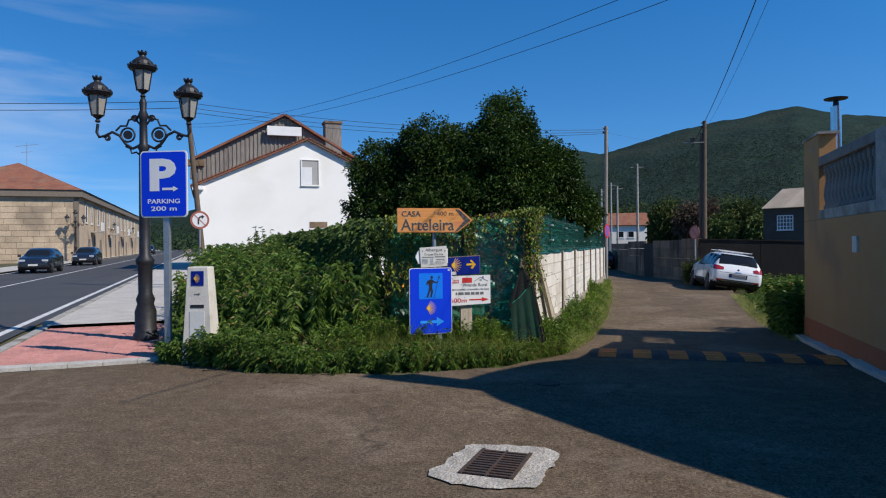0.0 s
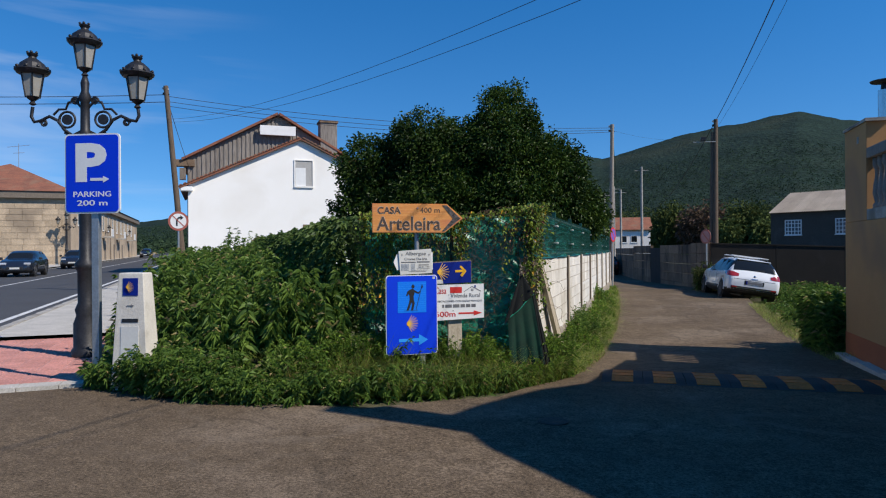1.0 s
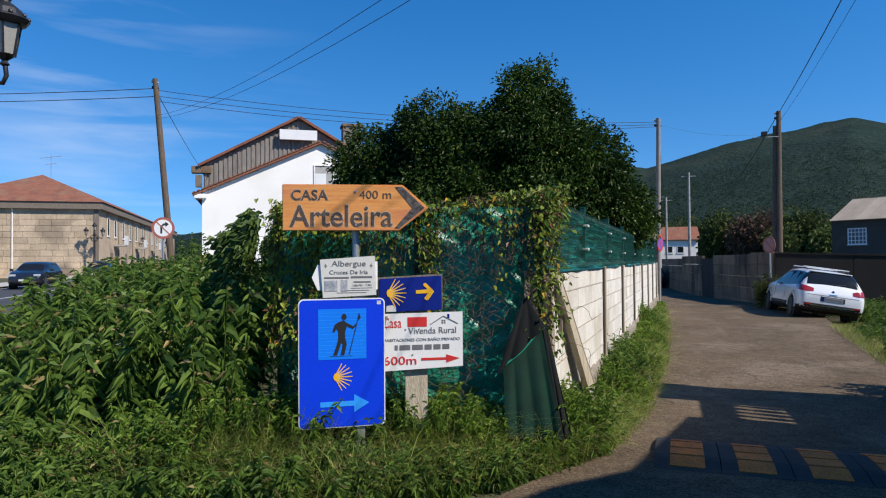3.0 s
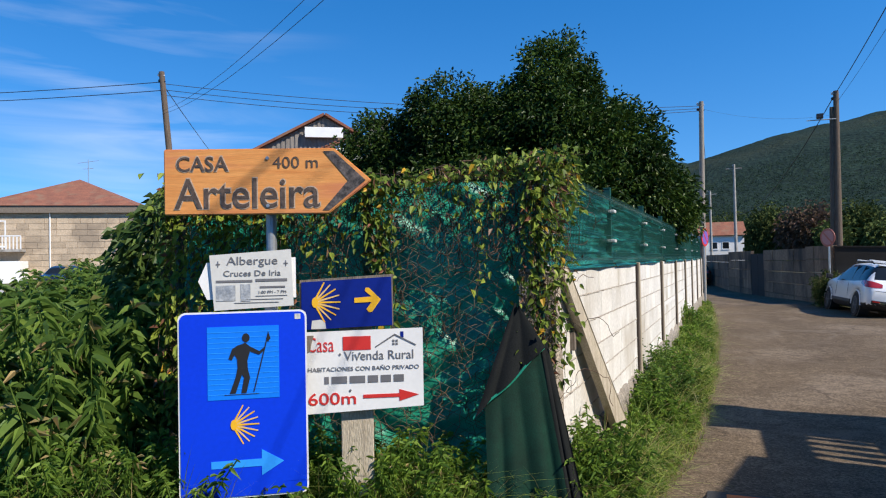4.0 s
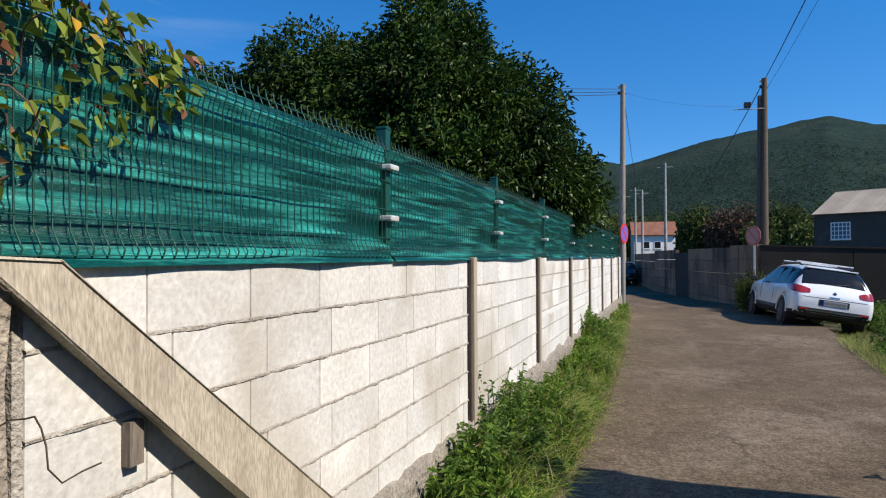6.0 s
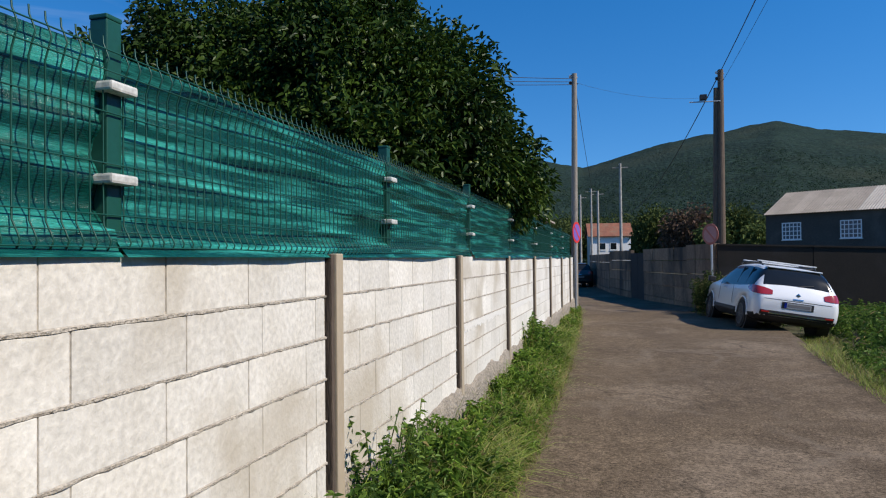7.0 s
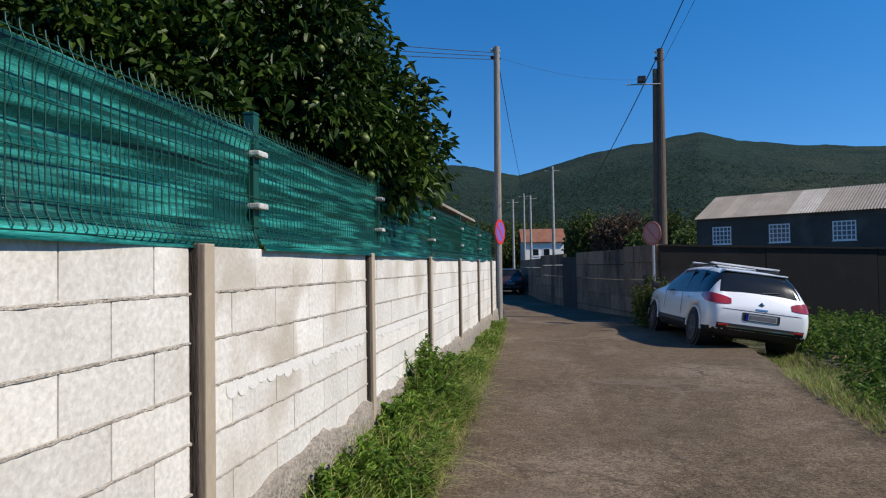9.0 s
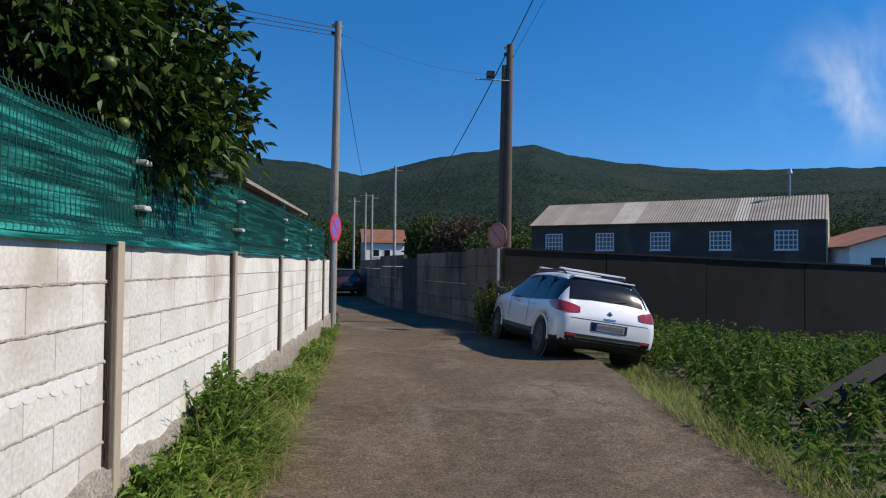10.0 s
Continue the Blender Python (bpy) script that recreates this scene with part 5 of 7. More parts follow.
for i in range(8):
    bm = B()
    box(bm, 2.64, 4.98 + i * 1.07, -0.4, 2.802, 6.04 + i * 1.07, 0.06 + lane_z(5.5 + i * 1.07), 0.01)
    part("kerb_stone", bm, PAVING, kerb)

# ---- speed bump ----
bump = thing("speed_bump", "black rubber speed bump with yellow pads across the lane", "speed bump", pose(-0.66, 10.02, -0.122, -1.7, 0, 1.0) @ Matrix.Diagonal((1.106, 1.25, 1.0, 1.0)))


def bump_z(y):
    return 0.004 + 0.042 * smooth01(min(y + 0.03, 0.83 - y) / 0.26)


for i in range(7):
    bm = B()
    rows = []
    for k in range(15):
        y = -0.03 + 0.86 * k / 14
        rows.append([bm.verts.new((x, y, bump_z(y))) for x in (i * 0.452 - 0.11, i * 0.452 + 0.336)])
    for a, b in zip(rows, rows[1:]):
        bm.faces.new((a[0], a[1], b[1], b[0]))
    for q in (0, 1):
        ends = [r[q] for r in rows]
        low = [bm.verts.new((v.co.x, v.co.y, -0.02)) for v in ends]
        for k in range(14):
            bm.faces.new((ends[k], ends[k + 1], low[k + 1], low[k]))
    bmesh.ops.recalc_face_normals(bm, faces=bm.faces)
    part("rubber_section", bm, RUBBER, bump)
    for k in range(4):
        bm = B()
        y0, y1 = 0.03 + k * 0.19, 0.03 + k * 0.19 + 0.165
        ys_ = [y0 + (y1 - y0) * q / 4 for q in range(5)]
        top = [[bm.verts.new((i * 0.452 + x, y, bump_z(y) + 0.006)) for x in (0.0, 0.235)] for y in ys_]
        low = [[bm.verts.new((i * 0.452 + x, y, bump_z(y) - 0.002)) for x in (0.0, 0.235)] for y in ys_]
        for q in range(4):
            bm.faces.new((top[q][0], top[q][1], top[q + 1][1], top[q + 1][0]))
            for e in (0, 1):
                bm.faces.new((top[q][e], top[q + 1][e], low[q + 1][e], low[q][e]))
        for q in (0, 4):
            bm.faces.new((top[q][0], top[q][1], low[q][1], low[q][0]))
        bmesh.ops.recalc_face_normals(bm, faces=bm.faces)
        part("yellow_pad", bm, PADYELLOW, bump)

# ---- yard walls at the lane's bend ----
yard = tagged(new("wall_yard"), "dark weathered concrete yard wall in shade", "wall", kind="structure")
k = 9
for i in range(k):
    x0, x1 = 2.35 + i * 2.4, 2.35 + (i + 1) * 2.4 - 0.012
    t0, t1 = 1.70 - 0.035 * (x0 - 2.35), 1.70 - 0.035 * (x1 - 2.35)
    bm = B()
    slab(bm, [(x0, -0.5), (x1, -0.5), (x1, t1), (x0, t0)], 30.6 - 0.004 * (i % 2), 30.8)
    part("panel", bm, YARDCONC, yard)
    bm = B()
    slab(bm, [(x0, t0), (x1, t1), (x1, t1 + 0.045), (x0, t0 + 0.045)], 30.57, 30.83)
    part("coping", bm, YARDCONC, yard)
bend = tagged(new("wall_bend"), "weathered concrete panel wall with a recessed metal gate", "wall", kind="structure")
pts = [(2.35, 30.6), (1.9, 32.9), (1.0, 36.4), (0.55, 38.4)]
def run(parent, a, b, z0, z1, mt, n, name="panel", th=0.14, rows=5):
    for i in range(n):
        for r in range(rows):
            ax, ay = a[0] + (b[0] - a[0]) * i / n, a[1] + (b[1] - a[1]) * i / n
            bx, by = a[0] + (b[0] - a[0]) * (i + 0.972) / n, a[1] + (b[1] - a[1]) * (i + 0.985) / n
            d = math.hypot(bx - ax, by - ay)
            nx, ny = (by - ay) / d, -(bx - ax) / d
            off = prand.uniform(0, 0.02)
            bm = B()
            plate(bm, [(ax - nx * off, ay - ny * off), (bx - nx * off, by - ny * off), (bx + nx * th, by + ny * th), (ax + nx * th, ay + ny * th)], z0 + (z1 - z0) * r / rows, z0 + (z1 - z0) * (r + 0.955) / rows)
            part(name, bm, mt, parent)
run(bend, (2.3, 30.75), (1.75, 33.3), -0.5, 1.78, OLDCONC, 3)
run(bend, (1.75, 33.3), (0.55, 38.0), -0.5, 1.72, OLDCONC, 4)
run(bend, (0.62, 37.9), (0.08, 40.3), -0.5, 1.66, TARRED, 2, "gate_leaf", 0.2, 1)
run(bend, (0.1, 40.2), (-0.9, 45.0), -0.5, 1.72, OLDCONC, 3)
run(bend, (-0.9, 45.0), (-2.4, 56.0), -0.6, 1.6, OLDCONC, 5)


# ---- poles and wires ----
GREYPOLE = mat("grey_pole_timber", (0.34, 0.30, 0.25), (0.22, 0.19, 0.155), rough=0.9, scale=6, fine=30, bump=0.5, dist=0.006, stretch=(6, 6, 0.5))


def pole(name, label, base, top, r0, r1, group, material=OLDWOOD):
    p = thing(name, label, "utility pole", pose(*base), group=group)
    b = Vector(base)
    bm = B()
    tube(bm, (0, 0, -0.3), tuple(Vector(top) - b), r0, r1, 14)
    part("shaft", bm, material, p)
    for dz in (0.12, 0.3):
        bm = B()
        d = Vector(top) - b
        c = d * ((d.length - dz) / d.length)
        tube(bm, c + Vector((-0.10, 0, 0)), c + Vector((0.10, 0, 0)), 0.02, seg=8)
        lathe(bm, [(0.02, 0), (0.045, 0.02), (0.045, 0.07), (0.02, 0.09)], 10, tuple(c + Vector((-0.11, 0, 0))))
        part("insulator", bm, CLIP if dz < 0.2 else CAST, p)
    return p


p_mid = pole("utility_pole", "tall weathered timber utility pole at the end of the wall", (-1.62, 30.9, -0.2), (-1.50, 30.3, 6.75), 0.105, 0.075, "utility poles", GREYPOLE)
p_right = pole("utility_pole", "dark timber utility pole with a floodlight arm", (2.67, 32.4, -0.3), (2.75, 32.5, 7.1), 0.13, 0.085, "utility poles", DARKPOLE)
bm = B()
tube(bm, (-0.17, 0.08, -0.3), (-0.06, 0.10, 6.85), 0.10, 0.07, 12)
part("brace_shaft", bm, DARKPOLE, p_right, "second shaft braced against the pole")
bm = B()
tube(bm, (0.05, 0, 6.42), (-0.85, -0.1, 6.42), 0.018, seg=8)
part("arm", bm, GALV, p_right)
bm = B()
box(bm, -0.55, -0.2, 6.46, -0.35, 0.0, 6.62, 0.01)
part("floodlight", bm, BLACK, p_right, "black floodlight")
p_road = pole("utility_pole", "leaning weathered utility pole beside the main road", (-15.3, 20.9, 0.08), (-16.0, 20.76, 7.25), 0.11, 0.08, "utility poles", DARKPOLE)
for bx, by, h in ((-0.45, 75, 10.2), (-5.2, 92, 9.0), (-4.3, 100, 10.5), (-3.0, 88, 9.0)):
    q = pole("utility_pole", "grey concrete utility pole down the lane", (bx, by, 0), (bx, by, h), 0.16, 0.11, "utility poles down the lane", CONCRETE)
    bm = B()
    tube(bm, (-0.7, 0, h - 0.4), (0.7, 0, h - 0.4), 0.04, seg=6)
    part("crossarm", bm, CONCRETE, q)


def cable(name, pts, sag, r=0.012, label="thin black overhead cable against the sky"):
    a, b = Vector(pts[0]), Vector(pts[1])
    line = []
    for i in range(25):
        t = i / 24
        p = a.lerp(b, t)
        p.z -= sag * 4 * t * (1 - t)
        line.append(tuple(p))
    o = wires(name, [line], r, CABLE, None, seg=5)
    return tagged(o, label, "cable", group="overhead cables")


T_MID, T_RIGHT, T_ROAD = (-1.5, 30.3, 6.6), (2.7, 32.5, 6.95), (-15.98, 20.76, 6.95)
cable("cable", (T_RIGHT, (2.07, 4.0, 6.94)), 0.3, 0.012)
cable("cable", ((2.84, 32.5, 6.8), (2.3, 4.0, 6.9)), 0.35, 0.005)
cable("cable", (T_RIGHT, (-0.45, 75, 5.6)), 1.3, 0.016)
cable("cable", ((-15.94, 20.76, 6.1), (15.8, -2.34, 7.1)), 1.75, 0.0045)
cable("cable", ((-15.94, 20.76, 6.0), (15.8, -2.2, 6.75)), 1.75, 0.0045)
for dz in (0.0, -0.18, -0.34):
    cable("cable", ((-15.98, 20.76, 6.9 + dz), (-1.5, 30.3, 6.6 + dz * 0.5)), 0.35 + dz * -0.2, 0.009)
for dz in (0.0, -0.25):
    cable("cable", ((-15.98, 20.76, 6.95 + dz), (-45, 14, 8.8 + dz)), 0.5, 0.012)
cable("cable", (T_MID, (-1.66, 30.9, 2.6)), 0.0, 0.006)
cable("cable", ((-1.5, 30.3, 6.5), (2.8, 32.5, 6.3)), 0.25, 0.003)
cable("cable", (T_MID, (-3.0, 88, 8.6)), 1.5, 0.010)
cable("cable", ((-15.98, 20.76, 6.9), (-38, 52, 7.0)), 0.5, 0.012)

# ---- lettering and flat marks on boards ----
def text_mesh(name, body, width, height, material, x, z, y, depth=0.002, align='LEFT', bold=0.0):
    """Built-in lettering scaled to a width and height; its lower left corner (or centre) at x, z, standing proud at y."""
    cu = bpy.data.curves.new(name, 'FONT')
    cu.body, cu.size, cu.extrude, cu.offset, cu.resolution_u = body, 1.0, 0.0, bold, 3
    tmp = new(name, cu)
    bpy.context.view_layer.update()
    me = bpy.data.meshes.new_from_object(tmp.evaluated_get(bpy.context.evaluated_depsgraph_get()))
    bpy.data.objects.remove(tmp)
    co = np.array([v.co[:] for v in me.vertices])
    lo, hi = co.min(axis=0), co.max(axis=0)
    sx, sz = width / (hi[0] - lo[0]), height / (hi[1] - lo[1])
    x0 = x - width / 2 if align == 'CENTER' else x
    for v in me.vertices:
        v.co = Vector((x0 + (v.co.x - lo[0]) * sx, y, z + (v.co.y - lo[1]) * sz))
    me.materials.clear()
    me.materials.append(material)
    bm = B()
    bm.from_mesh(me)
    r = bmesh.ops.extrude_face_region(bm, geom=list(bm.faces))
    for g in r["geom"]:
        if isinstance(g, bmesh.types.BMVert):
            g.co.y -= depth
    bmesh.ops.recalc_face_normals(bm, faces=bm.faces)
    bm.to_mesh(me)
    bm.free()
    me.shade_flat()
    me.name = name
    return me


def lettering(parent, body, width, height, material, x, z, y, align='LEFT', bold=0.0, depth=0.002):
    return part("lettering", text_mesh("lettering", body, width, height, material, x, z, y, depth, align, bold), None, parent)


def mark(parent, name, outline, y, material, depth=0.002, label=""):
    bm = B()
    slab(bm, outline, y - depth, y)
    return part(name, bm, material, parent, label)


def bar(parent, x, z, w, h, y, material, name="bar", label=""):
    return mark(parent, name, [(x, z), (x + w, z), (x + w, z + h), (x, z + h)], y, material, 0.0015, label)


def arrow_outline(x0, x1, z, shaft, head, hl):
    return [(x0, z - shaft / 2), (x1 - hl, z - shaft / 2), (x1 - hl, z - head / 2), (x1, z), (x1 - hl, z + head / 2), (x1 - hl, z + shaft / 2), (x0, z + shaft / 2)]


def shell(parent, x, z, r, y):
    """Scallop rays fanning out from one point."""
    for i in range(9):
        a = radians(-62 + 15.5 * i)
        ln = r * (0.72 + 0.28 * math.cos(a))
        d, p = Vector((math.cos(a), math.sin(a))), Vector((-math.sin(a), math.cos(a)))
        o = Vector((x, z))
        q = [o + p * r * 0.04, o - p * r * 0.04, o + d * ln - p * r * 0.022, o + d * ln + p * r * 0.022]
        mark(parent, "ray", [tuple(v) for v in q], y - 0.0002 * i, YELLOW if i % 2 == 0 else SHELLPALE, 0.002)
    mark(parent, "shell_heart", [(x + 0.12 * r * math.cos(t) + 0.05 * r, z + 0.2 * r * math.sin(t)) for t in [2 * math.pi * k / 14 for k in range(14)]], y - 0.002, YELLOW, 0.002)


SHELLPALE = mat("shell_pale_yellow", (0.75, 0.5, 0.2), (0.7, 0.45, 0.15), rough=0.45, fine_amt=0.05, bump=0)


def board(parent, name, outline, th, material, edge=None, edge_w=0.0, label=""):
    bm = B()
    slab(bm, outline, 0.0, th)
    return part(name, bm, material, parent, label)


# wooden arrow sign with the grey pipe that carries three signs
pole3 = thing("sign_pole", "grey steel pipe carrying three signs in the corner grass", "pole", pose(-2.816, 8.945, 0))
bm = B()
tube(bm, (0, 0, -0.2), (0, 0, 2.06), 0.028, seg=14)
part("pipe", bm, GALV, pole3)

WORNBLACK = mat("worn_black_paint", (0.13, 0.11, 0.10), (0.028, 0.026, 0.026), rough=0.75, scale=26, fine=90, bump=0.4, dist=0.002, contrast=(0.4, 0.62))
ws = thing("wooden_arrow_sign", "varnished wooden arrow sign with dark carved lettering", "sign", pose(-2.785, 8.862, -0.022, 0, 0, 25))
wood = [(-0.5168, 1.7500), (0.3222, 1.7452), (0.5450, 1.9141), (0.3554, 2.0830), (-0.5168, 2.0878)]
bm = B()
slab(bm, wood, 0.0, 0.04)
bmesh.ops.bevel(bm, geom=list(bm.edges), offset=0.005, segments=2, affect='EDGES')
part("plank", bm, SIGNWOOD, ws)
mark(ws, "arrow_band", [(0.292, 1.763), (0.328, 1.763), (0.514, 1.9141), (0.352, 2.067), (0.298, 2.067), (0.424, 1.9141)], -0.001, WORNBLACK, 0.002, "dark painted arrowhead")
CARVED = mat("carved_letter", (0.12, 0.085, 0.065), (0.06, 0.042, 0.034), rough=0.8, scale=18, bump=0.3)
CARVEDGE = mat("pale_letter_edge", (0.55, 0.42, 0.30), rough=0.7, bump=0.2)
for body, w, h, x, z, b in (("CASA", 0.262, 0.075, -0.450, 1.9720, 0.004), ("Arteleira", 0.74, 0.155, -0.462, 1.7790, 0.004)):
    lettering(ws, body, w + 0.012, h + 0.012, CARVEDGE, x - 0.006, z - 0.006, -0.001, bold=b + 0.022, depth=0.001)
    lettering(ws, body, w, h, CARVED, x, z, -0.0025, bold=b)
lettering(ws, "400 m", 0.232, 0.060, CARVED, 0.0383, 1.9816, -0.001)
for x, z in ((0.012, 2.035), (0.012, 1.79)):
    bm = B()
    tube(bm, (x, -0.006, z), (x, 0.002, z), 0.009, seg=10)
    part("bolt", bm, GALV, ws)

al = thing("hostel_sign", "small grey-white hostel sign with printed text and pictures", "sign", pose(-2.72, 8.728, 0, 0, 0, 35))
bm = B()
slab(bm, [(-0.215, 1.247), (0.16, 1.262), (0.15, 1.540), (-0.235, 1.515)], 0.0, 0.012)
part("panel", bm, PAPER, al)
lettering(al, "Albergue", 0.24, 0.052, GREYINK, -0.155, 1.455, -0.001)
lettering(al, "Cruces De Iria", 0.27, 0.028, GREYINK, -0.17, 1.412, -0.001)
for x in (-0.205, 0.115):
    mark(al, "cross_mark", [(x, 1.468), (x + 0.02, 1.468), (x + 0.02, 1.474), (x, 1.474)], -0.001, GREYINK, 0.001)
    mark(al, "cross_mark", [(x + 0.008, 1.458), (x + 0.012, 1.458), (x + 0.012, 1.486), (x + 0.008, 1.486)], -0.002, GREYINK, 0.001)
bar(al, -0.205, 1.382, 0.17, 0.011, -0.001, GREYINK)
bar(al, -0.02, 1.384, 0.15, 0.013, -0.001, GREYINK)
PHOTO = mat("printed_photo", (0.18, 0.21, 0.25), (0.45, 0.47, 0.48), rough=0.6, scale=22, fine=90, bump=0)
bar(al, -0.205, 1.293, 0.09, 0.075, -0.001, PHOTO, "printed_picture")
bar(al, -0.09, 1.290, 0.045, 0.083, -0.001, PHOTO, "printed_picture")
bar(al, 0.0, 1.352, 0.12, 0.009, -0.001, GREYINK)
lettering(al, "1:00 PM - 7 PM", 0.13, 0.014, GREYINK, -0.005, 1.325, -0.001)
for k in range(3):
    bar(al, -0.02 - 0.05 * k, 1.312 - 0.016 * k, 0.15 + 0.03 * k, 0.003, -0.001, GREYINK)
bm = B()
slab(bm, [(-0.29, 1.39), (-0.25, 1.30), (-0.2, 1.30), (-0.2, 1.48), (-0.25, 1.48)], 0.016, 0.024)
part("back_plate", bm, SIGNWHITE, al, "pale pointed plate behind the panel")
bm = B()
slab(bm, [(0.1, 1.30), (0.172, 1.30), (0.172, 1.50), (0.1, 1.50)], 0.016, 0.024)
part("back_plate", bm, SIGNWHITE, al)

bl = thing("pilgrim_route_sign", "blue pilgrim route sign with white border, pictogram and arrow", "sign", pose(-2.786, 8.680, 0, 0, 0, 35))
bm = B()
slab(bm, [(x, z + 0.79) for x, z in rounded(0.605, 0.90, 0.035)], 0.004, 0.02)
part("panel", bm, SIGNWHITE, bl, "white-edged steel panel")
bm = B()
box(bm, 0.10, 0.024, -0.2, 0.16, 0.06, 1.5, 0.004)
part("post", bm, GALV, bl)
mark(bl, "blue_field", [(x, z + 0.79) for x, z in rounded(0.588, 0.884, 0.03)], 0.004, SIGNBLUE, 0.004)
mark(bl, "pictogram_field", [(-0.168, 0.816), (0.168, 0.816), (0.168, 1.168), (-0.168, 1.168)], 0.0, BRIGHTBLUE, 0.002)
F0 = -0.0025
mark(bl, "pictogram", [(0.012 + 0.018 * math.cos(t), 1.112 + 0.022 * math.sin(t)) for t in [2 * math.pi * k / 14 for k in range(14)]], F0, BLACK)
mark(bl, "pictogram", [(-0.03, 1.075), (0.01, 1.088), (0.03, 1.07), (0.075, 1.045), (0.095, 1.062), (0.10, 1.05), (0.075, 1.028), (0.03, 1.045), (0.018, 1.0), (0.02, 0.96), (-0.028, 0.965), (-0.03, 1.01), (-0.042, 1.03), (-0.055, 1.005), (-0.07, 1.012), (-0.052, 1.06)], F0, BLACK)
mark(bl, "pictogram", [(-0.028, 0.966), (0.02, 0.960), (0.03, 0.92), (0.012, 0.845), (-0.012, 0.845), (0.002, 0.92), (-0.008, 0.935), (-0.038, 0.845), (-0.065, 0.845), (-0.035, 0.93)], F0 - 0.0005, BLACK)
mark(bl, "pictogram", [(0.116, 1.13), (0.121, 1.13), (0.05, 0.85), (0.045, 0.85)], F0 - 0.001, BLACK)
mark(bl, "pictogram", [(0.108, 1.10), (0.118, 1.14), (0.128, 1.105), (0.118, 1.09)], F0 - 0.0014, BLACK)
bar(bl, -0.09, 0.838, 0.16, 0.003, F0, BLACK)
for k in range(13):
    bar(bl, -0.165, 0.84 + k * 0.025, 0.33, 0.0022, -0.0018, ARROWBLUE, "stripe")
shell(bl, -0.055, 0.693, 0.125, 0.0)
mark(bl, "arrow", arrow_outline(-0.155, 0.185, 0.505, 0.035, 0.125, 0.105), 0.0, ARROWBLUE, 0.002)
bar(bl, 0.245, 1.195, 0.028, 0.026, 0.0, CLIP, "sticker")

st = thing("sign_stake", "rough wooden stake carrying two small signs", "stake", pose(-2.395, 9.085, 0, 0, 0, 30))
bm = B()
box(bm, -0.083, 0.0, -0.2, 0.083, 0.045, 1.36, 0.006)
part("board", bm, PLANKMAT, st)
nv = thing("shell_arrow_sign", "navy route sign with yellow scallop shell and arrow", "sign", pose(-2.405, 9.032, 0, 0, 0, 30))
bm = B()
slab(bm, [(-0.245, 1.127), (0.228, 1.140), (0.228, 1.405), (-0.245, 1.382)], 0.002, 0.035)
part("backing", bm, OLDWOOD, nv, "grey wooden backing")
mark(nv, "blue_field", [(-0.238, 1.13), (0.222, 1.143), (0.220, 1.392), (-0.236, 1.372)], 0.002, NAVY, 0.006)
shell(nv, -0.175, 1.268, 0.135, -0.004)
mark(nv, "arrow", [(0.03, 1.262), (0.118, 1.264), (0.09, 1.228), (0.104, 1.212), (0.12, 1.214), (0.165, 1.277), (0.105, 1.338), (0.088, 1.338), (0.084, 1.322), (0.118, 1.292), (0.03, 1.287)], -0.004, YELLOW, 0.003)
mark(nv, "torn_sticker", [(-0.19, 1.133), (-0.115, 1.133), (-0.12, 1.172), (-0.145, 1.18), (-0.185, 1.176)], -0.004, PAPER, 0.001)

wh = thing("lodging_sign", "white lodging sign with red lettering and red arrow", "sign", pose(-2.343, 9.07, 0, 0, 0, 30))
bm = B()
slab(bm, [(-0.305, 0.700), (0.305, 0.723), (0.305, 1.124), (-0.305, 1.117)], 0.0, 0.012)
part("panel", bm, SIGNWHITE, wh)
lettering(wh, "Casa", 0.135, 0.075, RED, -0.285, 1.015, -0.001)
bar(wh, -0.105, 1.02, 0.142, 0.07, -0.001, RED, "red_name_bar")
mark(wh, "roof_mark", [(0.06, 1.035), (0.16, 1.098), (0.27, 1.040), (0.268, 1.034), (0.16, 1.090), (0.062, 1.030)], -0.001, GREYINK)
bar(wh, 0.19, 1.078, 0.016, 0.03, -0.001, NAVY, "chimney_mark")
for dx in (0, 0.017):
    for dz in (0, 0.016):
        bar(wh, 0.148 + dx, 1.040 + dz, 0.011, 0.011, -0.001, GREYINK, "window_mark")
lettering(wh, "Vivenda Rural", 0.355, 0.046, GREYINK, -0.10, 0.968, -0.001)
lettering(wh, "HABITACIONES CON BAÑO PRIVADO", 0.565, 0.026, GREYINK, -0.282, 0.915, -0.001)
x = -0.20
for w in (0.022, 0.078, 0.078, 0.052, 0.052, 0.052):
    bar(wh, x, 0.852, w, 0.036, -0.001, GREYINK, "number_bar")
    x += w + 0.014
lettering(wh, "600m", 0.24, 0.062, RED, -0.282, 0.745, -0.001, bold=0.008)
mark(wh, "arrow", arrow_outline(-0.005, 0.28, 0.782, 0.018, 0.06, 0.10), -0.001, RED)
for x, z in ((-0.12, 1.0), (-0.02, 1.002), (-0.07, 0.815)):
    bm = B()
    tube(bm, (x, -0.004, z), (x, 0.0, z), 0.006, seg=8)
    part("screw", bm, GREYINK, wh)
mark(wh, "bird_dropping", [(-0.305, 1.0), (-0.27, 1.02), (-0.262, 1.06), (-0.25, 1.10), (-0.29, 1.10), (-0.305, 1.07)], -0.0035, OLDWOOD, 0.001, "dark dirt smear")

# parking sign
pk = thing("parking_sign", "blue parking sign with white letters on a square steel post", "sign", pose(-6.25, 7.63, 0, 0, 0, 10))
bm = B()
box(bm, -0.03, 0.03, -0.2, 0.055, 0.09, 2.8, 0.004)
part("post", bm, GALV, pk)
bm = B()
